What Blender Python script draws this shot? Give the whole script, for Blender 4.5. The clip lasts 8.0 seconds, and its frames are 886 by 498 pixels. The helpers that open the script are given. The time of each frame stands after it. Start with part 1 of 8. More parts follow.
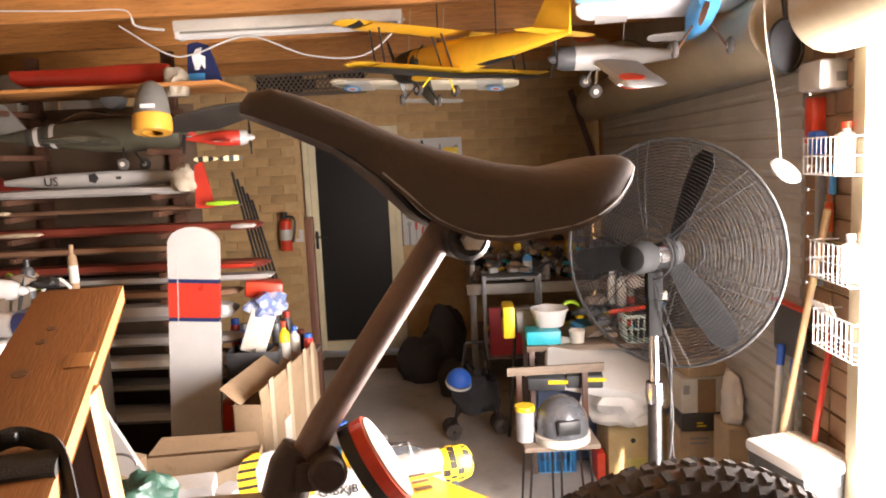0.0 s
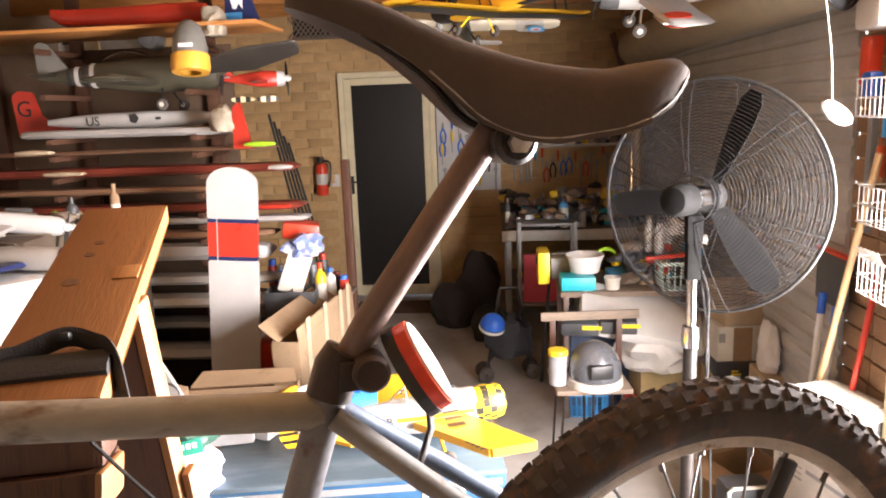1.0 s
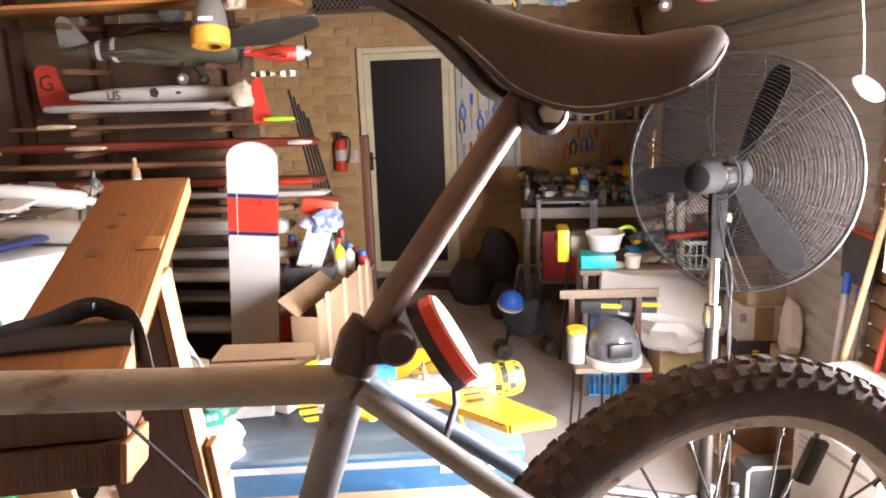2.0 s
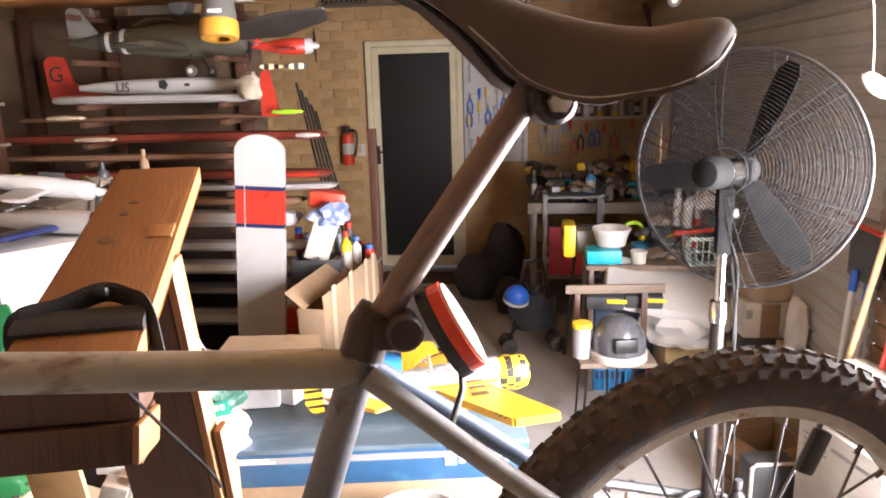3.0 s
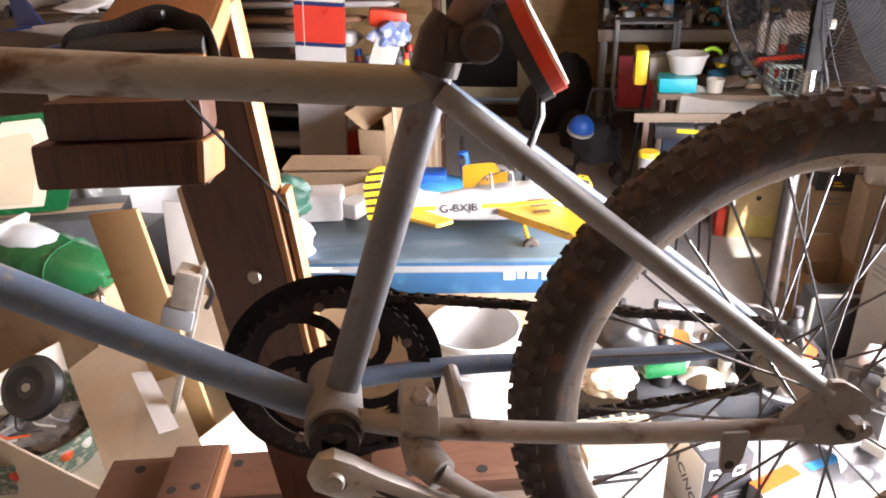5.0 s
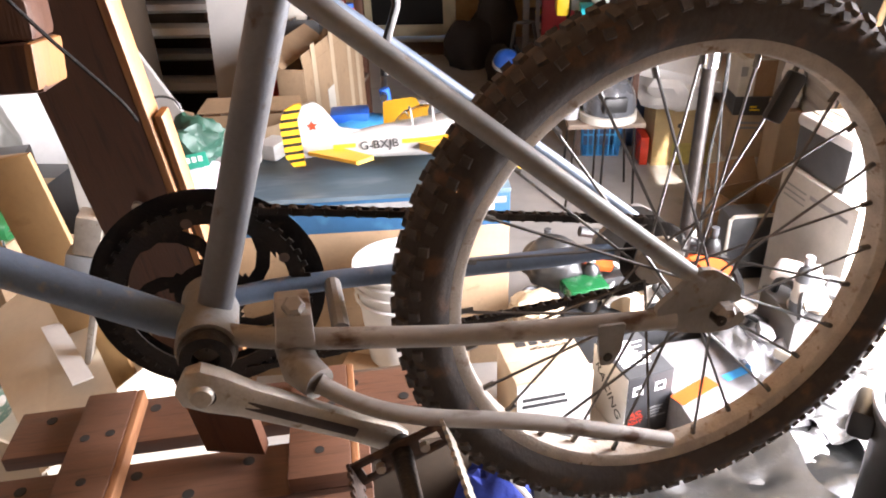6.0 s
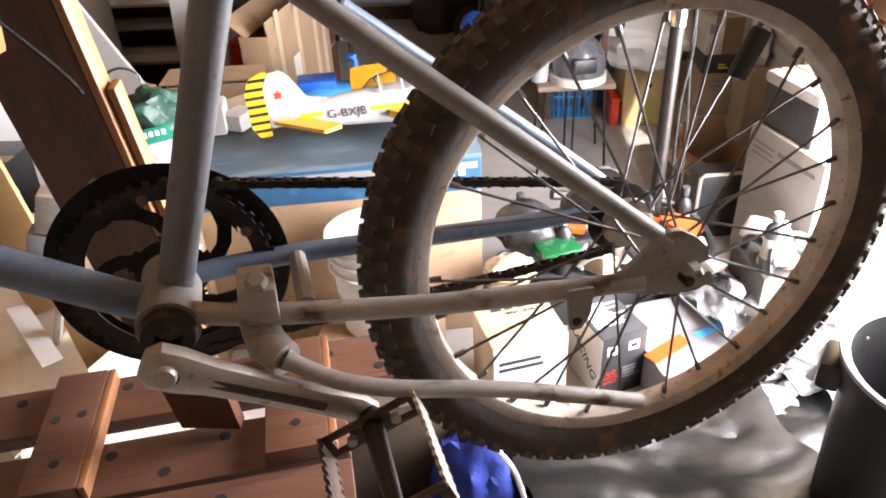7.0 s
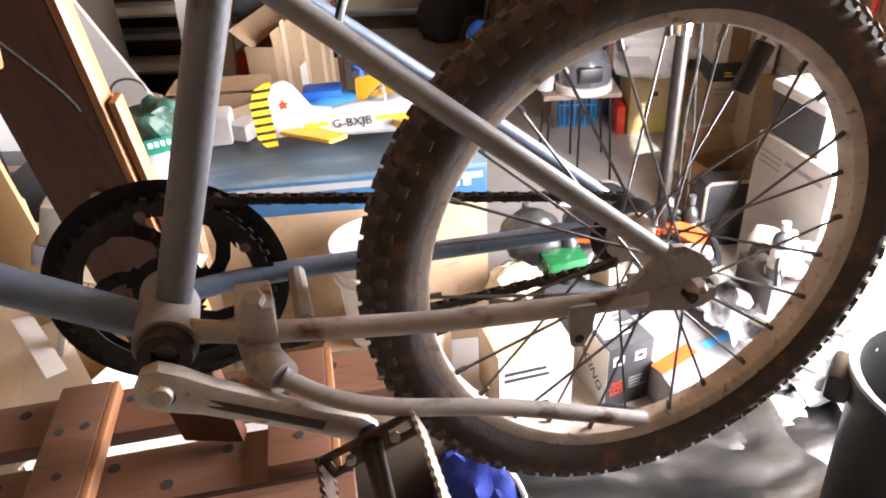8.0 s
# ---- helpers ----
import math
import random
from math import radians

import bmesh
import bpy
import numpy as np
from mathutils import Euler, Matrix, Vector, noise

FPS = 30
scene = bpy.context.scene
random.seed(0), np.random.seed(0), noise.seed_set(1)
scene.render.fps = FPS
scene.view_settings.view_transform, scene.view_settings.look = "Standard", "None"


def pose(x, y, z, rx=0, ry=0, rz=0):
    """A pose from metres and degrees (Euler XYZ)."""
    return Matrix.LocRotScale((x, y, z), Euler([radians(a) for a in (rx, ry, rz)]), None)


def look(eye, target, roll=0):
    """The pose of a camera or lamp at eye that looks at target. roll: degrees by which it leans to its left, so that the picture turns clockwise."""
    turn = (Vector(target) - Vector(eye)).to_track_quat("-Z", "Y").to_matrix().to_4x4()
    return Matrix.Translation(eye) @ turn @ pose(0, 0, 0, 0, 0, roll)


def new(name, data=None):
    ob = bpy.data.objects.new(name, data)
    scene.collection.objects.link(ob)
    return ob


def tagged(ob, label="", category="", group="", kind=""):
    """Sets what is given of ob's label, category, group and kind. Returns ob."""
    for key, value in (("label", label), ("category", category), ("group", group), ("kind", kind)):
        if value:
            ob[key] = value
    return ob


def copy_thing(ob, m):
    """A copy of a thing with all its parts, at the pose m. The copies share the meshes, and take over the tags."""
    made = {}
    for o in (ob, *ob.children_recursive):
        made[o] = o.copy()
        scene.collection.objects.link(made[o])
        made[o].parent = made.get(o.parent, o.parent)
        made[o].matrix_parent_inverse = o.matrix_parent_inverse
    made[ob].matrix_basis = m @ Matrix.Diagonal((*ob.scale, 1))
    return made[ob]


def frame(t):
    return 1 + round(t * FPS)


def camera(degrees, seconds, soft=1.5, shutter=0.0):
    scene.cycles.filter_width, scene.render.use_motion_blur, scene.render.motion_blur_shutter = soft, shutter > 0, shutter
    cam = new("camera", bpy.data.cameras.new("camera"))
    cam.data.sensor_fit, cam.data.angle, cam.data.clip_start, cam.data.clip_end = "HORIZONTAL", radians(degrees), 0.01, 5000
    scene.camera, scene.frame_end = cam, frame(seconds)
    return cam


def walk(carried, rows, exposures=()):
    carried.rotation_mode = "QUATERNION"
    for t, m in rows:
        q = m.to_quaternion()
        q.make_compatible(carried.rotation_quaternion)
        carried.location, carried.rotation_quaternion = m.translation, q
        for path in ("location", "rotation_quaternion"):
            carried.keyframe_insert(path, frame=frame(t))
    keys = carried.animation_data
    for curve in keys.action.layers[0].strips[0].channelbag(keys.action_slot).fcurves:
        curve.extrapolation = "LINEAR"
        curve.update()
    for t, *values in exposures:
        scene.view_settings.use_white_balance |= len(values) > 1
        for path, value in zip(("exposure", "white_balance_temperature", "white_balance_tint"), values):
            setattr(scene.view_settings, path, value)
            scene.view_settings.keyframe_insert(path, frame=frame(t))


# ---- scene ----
cam = camera(62.82, 8.0, soft=1.9)
PATH = [
(0, (0.5220, 0.0632, 1.8080), (0.4615, 2.0470, 1.5608), -2.63),
    (0.5, (0.5230, 0.0546, 1.8039), (0.4645, 2.0391, 1.5627), -2.51),
    (1, (0.5128, 0.0636, 1.7759), (0.3545, 2.0209, 1.3963), -2.20),
    (1.5, (0.5061, 0.0733, 1.7708), (0.3024, 2.0159, 1.3406), -2.12),
    (3, (0.5045, 0.0649, 1.7674), (0.2796, 2.0000, 1.3150), -1.63),
    (3.5, (0.4918, 0.0541, 1.7511), (0.2041, 1.9821, 1.3038), -0.51),
    (4, (0.4811, 0.0434, 1.7291), (0.0870, 1.9032, 1.1080), 0.98),
    (4.5, (0.4808, 0.0700, 1.6909), (0.0788, 1.8708, 0.9192), -1.08),
    (4.7, (0.4844, 0.0744, 1.6827), (0.0987, 1.8568, 0.8615), -1.59),
    (5.8, (0.5231, 0.0601, 1.6509), (0.2091, 1.8157, 0.7456), -1.81),
    (6, (0.5404, 0.0770, 1.6408), (0.3348, 1.8008, 0.6477), -2.41),
    (6.5, (0.5509, 0.0834, 1.6396), (0.4264, 1.7798, 0.5875), -2.95),
    (7, (0.5468, 0.0863, 1.6372), (0.4093, 1.7676, 0.5627), -3.11),
    (7.5, (0.5471, 0.0881, 1.6380), (0.3932, 1.7713, 0.5688), -3.66),
    (8, (0.5516, 0.0950, 1.6396), (0.3957, 1.7862, 0.5834), -3.45),
]
walk(cam, [(t, look(eye, target, roll)) for t, eye, target, roll in PATH], exposures=[(0.0, 2.4, 7300, 18), (1.5, 2.65, 6850, 18), (3.5, 2.4, 6600, 18), (4.7, 2.18, 6550, 18), (6.0, 2.02, 6600, 17), (7.0, 1.92, 6600, 17), (8.0, 2.02, 6600, 17)])

# ---- light: sky and sun through the open roller door ----
world = bpy.data.worlds.new("daylight")
scene.world = world
world.use_nodes = True
wn = world.node_tree
sky = wn.nodes.new("ShaderNodeTexSky")
sky.sky_type, sky.sun_disc = "NISHITA", False
sky.sun_elevation, sky.sun_rotation = radians(35.7), radians(165.5)
wn.links.new(sky.outputs["Color"], wn.nodes["Background"].inputs["Color"])
wn.nodes["Background"].inputs["Strength"].default_value = 0.15
sun_data = bpy.data.lights.new("sun", "SUN")
sun_data.energy, sun_data.angle, sun_data.color = 3.8, radians(0.5), (1.0, 0.93, 0.82)
sun = new("sun", sun_data)
sun.matrix_world = look((6.0, -8.0, 9.0), (6.0 - 0.25, -8.0 + 0.97, 9.0 - 0.72))
opening_data = bpy.data.lights.new("opening_sky", "AREA")
opening_data.shape, opening_data.size, opening_data.size_y = "RECTANGLE", 1.4, 2.0
opening_data.energy, opening_data.color = 122.0, (0.97, 0.97, 1.0)
opening = new("opening_sky", opening_data)
opening.matrix_world = Matrix.Translation((2.07, 1.64, 1.25)) @ Matrix.Rotation(radians(-20), 4, "Z") @ Matrix.Rotation(radians(4), 4, "Y") @ Matrix(((0, 0, 1, 0), (1, 0, 0, 0), (0, 1, 0, 0), (0, 0, 0, 1)))


# ---- helpers for materials and meshes ----
def node_base(name):
    m = bpy.data.materials.new(name)
    m.use_nodes = True
    return m, m.node_tree, m.node_tree.nodes["Principled BSDF"]


def mat(name, base, rough=0.6, metal=0.0, var=0.18, scale=14.0, bump=0.12, second=None, spot=0.55, stretch=(1, 1, 1), each=0.0, clear=0.0):
    """Two scales of variation in colour, roughness and relief. second: colour of stains or grain; each: change from piece to piece."""
    m, tree, bsdf = node_base(name)
    add, link = tree.nodes.new, tree.links.new
    coord, mapping = add("ShaderNodeTexCoord"), add("ShaderNodeMapping")
    mapping.inputs["Scale"].default_value = stretch
    link(coord.outputs["Object"], mapping.inputs["Vector"])
    coarse, fine = add("ShaderNodeTexNoise"), add("ShaderNodeTexNoise")
    coarse.inputs["Scale"].default_value, coarse.inputs["Detail"].default_value = scale, 5.0
    fine.inputs["Scale"].default_value, fine.inputs["Detail"].default_value = scale * 9, 3.0
    for n in (coarse, fine):
        link(mapping.outputs["Vector"], n.inputs["Vector"])
    ramp = add("ShaderNodeValToRGB")
    a, b = ramp.color_ramp.elements
    a.position, b.position = 0.32, 0.68
    a.color = tuple(c * (1 - var) for c in base) + (1,)
    b.color = tuple(min(1, c * (1 + var)) for c in base) + (1,)
    link(coarse.outputs["Fac"], ramp.inputs["Fac"])
    colour = ramp.outputs["Color"]
    if second:
        cut, mix = add("ShaderNodeMapRange"), add("ShaderNodeMix")
        cut.inputs["From Min"].default_value, cut.inputs["From Max"].default_value = spot, spot + 0.12
        stain = add("ShaderNodeTexNoise")
        stain.inputs["Scale"].default_value, stain.inputs["Detail"].default_value = scale * 2.3, 6.0
        link(mapping.outputs["Vector"], stain.inputs["Vector"])
        link(stain.outputs["Fac"], cut.inputs["Value"])
        mix.data_type = "RGBA"
        mix.inputs["B"].default_value = (*second, 1)
        link(cut.outputs["Result"], mix.inputs["Factor"])
        link(colour, mix.inputs["A"])
        colour = mix.outputs["Result"]
    grain = add("ShaderNodeMix")
    grain.data_type, grain.blend_type = "RGBA", "MULTIPLY"
    grain.inputs["Factor"].default_value = min(0.6, var * 1.6)
    link(colour, grain.inputs["A"])
    link(fine.outputs["Fac"], grain.inputs["B"])
    bright = add("ShaderNodeHueSaturation")
    bright.inputs["Value"].default_value = 1 + min(0.6, var * 1.6) * 0.5
    link(grain.outputs["Result"], bright.inputs["Color"])
    if each:
        info, spread = add("ShaderNodeObjectInfo"), add("ShaderNodeMapRange")
        spread.inputs["To Min"].default_value, spread.inputs["To Max"].default_value = 1 - each, 1 + each
        link(info.outputs["Random"], spread.inputs["Value"])
        link(spread.outputs["Result"], bright.inputs["Value"])
    link(bright.outputs["Color"], bsdf.inputs["Base Color"])
    rr = add("ShaderNodeMapRange")
    rr.inputs["To Min"].default_value, rr.inputs["To Max"].default_value = max(0.03, rough - 0.12), min(1, rough + 0.12)
    link(coarse.outputs["Fac"], rr.inputs["Value"])
    link(rr.outputs["Result"], bsdf.inputs["Roughness"])
    bsdf.inputs["Metallic"].default_value = metal
    bsdf.inputs["Coat Weight"].default_value = clear
    if bump:
        relief = add("ShaderNodeBump")
        relief.inputs["Strength"].default_value, relief.inputs["Distance"].default_value = bump, 0.004
        link(fine.outputs["Fac"], relief.inputs["Height"])
        link(relief.outputs["Normal"], bsdf.inputs["Normal"])
    return m


def wood(name, base, dark, axis=0, rough=0.55, scale=6.0, each=0.12):
    s = [9.0, 9.0, 9.0]
    s[axis] = 0.8
    return mat(name, base, rough, var=0.16, scale=scale, second=dark, spot=0.56, stretch=tuple(s), bump=0.18, each=each)


def glass(name, tint=(1, 1, 1), rough=0.05):
    m, tree, bsdf = node_base(name)
    bsdf.inputs["Base Color"].default_value = (*tint, 1)
    bsdf.inputs["Roughness"].default_value = rough
    bsdf.inputs["Transmission Weight"].default_value = 1.0
    bsdf.inputs["IOR"].default_value = 1.2
    return m


def stripes(name, one, two, axis, period, share=0.5, rough=0.5, checker=False):
    """Bands or a chequer of two paints, in metres of the part's own space."""
    m, tree, bsdf = node_base(name)
    add, link = tree.nodes.new, tree.links.new
    coord, sep = add("ShaderNodeTexCoord"), add("ShaderNodeSeparateXYZ")
    link(coord.outputs["Object"], sep.inputs["Vector"])
    if checker:
        ch = add("ShaderNodeTexChecker")
        ch.inputs["Scale"].default_value = 1 / period
        ch.inputs["Color1"].default_value, ch.inputs["Color2"].default_value = (*one, 1), (*two, 1)
        link(coord.outputs["Object"], ch.inputs["Vector"])
        link(ch.outputs["Color"], bsdf.inputs["Base Color"])
    else:
        div, fr, gt, mix = add("ShaderNodeMath"), add("ShaderNodeMath"), add("ShaderNodeMath"), add("ShaderNodeMix")
        div.operation, fr.operation, gt.operation = "DIVIDE", "FRACT", "GREATER_THAN"
        div.inputs[1].default_value, gt.inputs[1].default_value = period, share
        link(sep.outputs["XYZ"[axis]], div.inputs[0])
        link(div.outputs[0], fr.inputs[0])
        link(fr.outputs[0], gt.inputs[0])
        mix.data_type = "RGBA"
        mix.inputs["A"].default_value, mix.inputs["B"].default_value = (*one, 1), (*two, 1)
        link(gt.outputs[0], mix.inputs["Factor"])
        link(mix.outputs["Result"], bsdf.inputs["Base Color"])
    bsdf.inputs["Roughness"].default_value = rough
    return m


def smooth(bm, angle=35):
    limit = radians(angle)
    for f in bm.faces:
        f.smooth = True
    for e in bm.edges:
        if len(e.link_faces) == 2 and e.calc_face_angle(0) > limit:
            e.smooth = False
    return bm


def part(name, bm, material, parent=None, label="", at=None):
    """Links a bmesh as one mesh object under a thing or a part."""
    mesh = bpy.data.meshes.new(name)
    bmesh.ops.recalc_face_normals(bm, faces=bm.faces)
    smooth(bm)
    bm.to_mesh(mesh)
    bm.free()
    mesh.materials.append(material)
    ob = new(name, mesh)
    if parent:
        ob.parent = parent
    if at is not None:
        ob.matrix_local = at
    if label:
        tagged(ob, label)
    return ob


def thing(name, at, label, category, group=""):
    ob = new(name)
    ob.empty_display_size = 0.05
    ob.matrix_world = at
    return tagged(ob, label, category, group)


def single(name, bm, material, at, label, category, group="", kind=""):
    ob = part(name, bm, material)
    ob.matrix_world = at
    return tagged(ob, label, category, group, kind)


def box(size, centre=(0, 0, 0), bevel=0.0, turn=None, bm=None, taper=1.0):
    """A bevelled block; taper narrows its top."""
    bm = bm or bmesh.new()
    old = set(bm.verts)
    made = bmesh.ops.create_cube(bm, size=1.0)["verts"]
    for v in made:
        k = taper if v.co.z > 0 else 1.0
        v.co = Vector((v.co.x * size[0] * k, v.co.y * size[1] * k, v.co.z * size[2]))
    if bevel:
        edges = list({e for v in made for e in v.link_edges})
        bmesh.ops.bevel(bm, geom=edges, offset=bevel, segments=2, affect="EDGES", profile=0.6)
    fresh = [v for v in bm.verts if v not in old]
    m = Matrix.Translation(centre) @ (turn.to_4x4() if turn else Matrix())
    bmesh.ops.transform(bm, matrix=m, verts=fresh)
    return bm


def lathe(profile, segs=24, bm=None, m=None, close=False):
    """Turns (radius, height) pairs round z."""
    bm = bm or bmesh.new()
    rings = []
    m = m or Matrix()
    for r, z in profile:
        if r < 1e-5:
            rings.append([bm.verts.new(m @ Vector((0, 0, z)))])
        else:
            rings.append([bm.verts.new(m @ Vector((r * math.cos(a), r * math.sin(a), z))) for a in (2 * math.pi * i / segs for i in range(segs))])
    if close:
        rings.append(rings[0])
    for p, q in zip(rings, rings[1:]):
        for i in range(segs):
            j = (i + 1) % segs
            if len(p) == 1 and len(q) > 1:
                bm.faces.new((p[0], q[i], q[j]))
            elif len(q) == 1 and len(p) > 1:
                bm.faces.new((p[i], p[j], q[0]))
            elif len(p) > 1:
                bm.faces.new((p[i], p[j], q[j], q[i]))
    return bm


def tube(points, radius, segs=10, bm=None, closed=False, flat=1.0):
    """A pipe along points; radius may be one number or one for each point. flat squashes it along its second axis."""
    bm = bm or bmesh.new()
    pts = [Vector(p) for p in points]
    rad = radius if isinstance(radius, (list, tuple)) else [radius] * len(pts)
    rings, side = [], None
    for i, p in enumerate(pts):
        a = pts[i - 1] if (i or closed) else p
        b = pts[(i + 1) % len(pts)] if (i + 1 < len(pts) or closed) else p
        way = (b - a).normalized()
        if side is None:
            side = way.orthogonal().normalized()
            up = Vector((0, 0, 1))
            if abs(way.dot(up)) < 0.9:
                side = way.cross(up).normalized()
        side = (side - way * side.dot(way)).normalized()
        other = way.cross(side)
        rings.append([bm.verts.new(p + rad[i] * (math.cos(t) * side + flat * math.sin(t) * other)) for t in (2 * math.pi * k / segs for k in range(segs))])
    pairs = list(zip(rings, rings[1:])) + ([(rings[-1], rings[0])] if closed else [])
    for p, q in pairs:
        for k in range(segs):
            j = (k + 1) % segs
            bm.faces.new((p[k], p[j], q[j], q[k]))
    if not closed:
        bm.faces.new(rings[0][::-1])
        bm.faces.new(rings[-1])
    return bm


def curve_points(pts, n=8):
    """A smooth line through the points."""
    pts = [Vector(p) for p in pts]
    out = []
    for i in range(len(pts) - 1):
        p0, p1, p2, p3 = pts[max(0, i - 1)], pts[i], pts[i + 1], pts[min(len(pts) - 1, i + 2)]
        for k in range(n):
            t = k / n
            out.append(0.5 * ((2 * p1) + (p2 - p0) * t + (2 * p0 - 5 * p1 + 4 * p2 - p3) * t * t + (3 * p1 - p0 - 3 * p2 + p3) * t ** 3))
    return out + [pts[-1]]


def slab(outline, thick, m=None, bevel=0.0, bm=None):
    """A flat outline (x, y) with a thickness along z."""
    bm = bm or bmesh.new()
    m = m or Matrix()
    old = set(bm.verts)
    low = [bm.verts.new(Vector((x, y, -thick / 2))) for x, y in outline]
    high = [bm.verts.new(Vector((x, y, thick / 2))) for x, y in outline]
    bm.faces.new(low[::-1])
    bm.faces.new(high)
    rim = []
    for i in range(len(low)):
        j = (i + 1) % len(low)
        rim.append(bm.faces.new((low[i], low[j], high[j], high[i])))
    if bevel:
        edges = [e for e in bm.edges if any(v in low for v in e.verts) != any(v in high for v in e.verts)]
        bmesh.ops.bevel(bm, geom=list({e for f in rim for e in f.edges if e not in edges}), offset=bevel, segments=2, affect="EDGES")
    bmesh.ops.transform(bm, matrix=m, verts=[v for v in bm.verts if v not in old])
    return bm


def loft(sections, bm=None, cap=True):
    """Skins rings of equal numbers of points."""
    bm = bm or bmesh.new()
    rings = [[bm.verts.new(Vector(p)) for p in ring] for ring in sections]
    n = len(rings[0])
    for p, q in zip(rings, rings[1:]):
        for i in range(n):
            j = (i + 1) % n
            bm.faces.new((p[i], p[j], q[j], q[i]))
    if cap:
        bm.faces.new(rings[0][::-1])
        bm.faces.new(rings[-1])
    return bm


def oval(centre, ry, rz, n=14, power=2.0):
    """A ring in the y-z plane at x, for lofts along x."""
    x, y, z = centre
    ring = []
    for i in range(n):
        a = 2 * math.pi * i / n
        c, s = math.cos(a), math.sin(a)
        ring.append((x, y + ry * math.copysign(abs(c) ** (2 / power), c), z + rz * math.copysign(abs(s) ** (2 / power), s)))
    return ring


def letters(text, size, material, parent, at, label="", depth=0.0006):
    """Built-in font as a thin raised mesh."""
    c = bpy.data.curves.new("lettering", "FONT")
    c.body, c.size, c.extrude, c.align_x, c.align_y = text, size, depth, "CENTER", "CENTER"
    c.resolution_u = 3
    tmp = bpy.data.objects.new("lettering", c)
    mesh = bpy.data.meshes.new_from_object(tmp)
    bpy.data.objects.remove(tmp)
    mesh.materials.append(material)
    ob = new("lettering", mesh)
    ob.parent = parent
    ob.matrix_local = at
    if label:
        tagged(ob, label)
    return ob


def bars(w, h, rows, material, parent, at, seed=1):
    """Writing that cannot be read: thin raised bars."""
    rnd = random.Random(seed)
    bm = bmesh.new()
    step = h / rows
    for r in range(rows):
        length = w * rnd.uniform(0.55, 1.0)
        box((length, step * 0.5, 0.0008), (-(w - length) / 2, h / 2 - step * (r + 0.5), 0), bm=bm)
    return part("print", bm, material, parent, at=at)


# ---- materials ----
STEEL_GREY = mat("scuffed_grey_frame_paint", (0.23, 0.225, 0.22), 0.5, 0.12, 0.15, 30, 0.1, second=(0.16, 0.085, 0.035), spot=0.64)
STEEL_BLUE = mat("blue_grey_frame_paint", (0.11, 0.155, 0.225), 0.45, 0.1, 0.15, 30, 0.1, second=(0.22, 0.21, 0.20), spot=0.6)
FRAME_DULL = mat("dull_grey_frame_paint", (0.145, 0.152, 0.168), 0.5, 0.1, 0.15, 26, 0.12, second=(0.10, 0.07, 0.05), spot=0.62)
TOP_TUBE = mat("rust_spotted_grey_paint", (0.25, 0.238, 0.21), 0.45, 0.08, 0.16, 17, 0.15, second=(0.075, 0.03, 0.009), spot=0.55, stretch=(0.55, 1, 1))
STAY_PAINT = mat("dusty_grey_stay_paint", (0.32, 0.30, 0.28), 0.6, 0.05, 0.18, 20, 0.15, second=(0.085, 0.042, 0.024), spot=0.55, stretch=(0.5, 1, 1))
POST_PAINT = mat("brown_dusty_seatpost_steel", (0.16, 0.115, 0.10), 0.4, 0.45, 0.15, 30, 0.1)
CLAMP = mat("dark_brown_clamp", (0.045, 0.032, 0.028), 0.5, 0.3, 0.2, 40, 0.1)
SADDLE = mat("worn_dark_brown_saddle_vinyl", (0.075, 0.056, 0.047), 0.85, 0, 0.12, 18, 0.12)
ALLOY = mat("dull_alloy", (0.42, 0.39, 0.34), 0.42, 0.7, 0.15, 40, 0.12, second=(0.22, 0.16, 0.10), spot=0.63)
RIM = mat("dusty_alloy_rim", (0.44, 0.39, 0.33), 0.65, 0.08, 0.18, 42, 0.15, second=(0.20, 0.125, 0.07), spot=0.60)
CHROME = mat("chrome", (0.50, 0.50, 0.51), 0.14, 1.0, 0.05, 20, 0.0)
TYRE = mat("dusty_black_tyre_rubber", (0.066, 0.057, 0.051), 0.92, 0, 0.25, 26, 0.2, second=(0.11, 0.08, 0.058), spot=0.58)
SIDEWALL = mat("dusty_tyre_wall", (0.050, 0.040, 0.034), 0.9, 0, 0.25, 14, 0.25, second=(0.12, 0.066, 0.04), spot=0.54)
BLACK_STEEL = mat("black_greasy_steel", (0.022, 0.018, 0.016), 0.4, 0.4, 0.3, 40, 0.2, second=(0.06, 0.04, 0.03), spot=0.6)
MATT_BLACK = mat("matt_black_casting", (0.010, 0.010, 0.010), 0.75, 0, 0.2, 30, 0.1)
MATT_BLACK.node_tree.nodes["Principled BSDF"].inputs["Specular IOR Level"].default_value = 0.08
RUSTY = mat("rusty_brown_pressed_steel", (0.075, 0.045, 0.034), 0.6, 0.3, 0.25, 40, 0.2, second=(0.14, 0.075, 0.045), spot=0.58)
SPOKE = mat("dull_spoke_steel", (0.13, 0.125, 0.12), 0.45, 0.6, 0.2, 30, 0.0)
BLACK_PLASTIC = mat("black_plastic", (0.018, 0.018, 0.018), 0.4, 0, 0.15, 30, 0.08)
DARK_PLASTIC = mat("dark_grey_plastic", (0.055, 0.057, 0.06), 0.45, 0, 0.15, 20, 0.08)
RED = mat("bright_red_plastic", (0.62, 0.05, 0.02), 0.35, 0, 0.1, 20, 0.04)
WHITE = mat("white_plastic", (0.56, 0.55, 0.53), 0.45, 0, 0.06, 12, 0.05)
WHITE_FOAM = mat("white_foam", (0.52, 0.52, 0.51), 0.85, 0, 0.05, 30, 0.25)
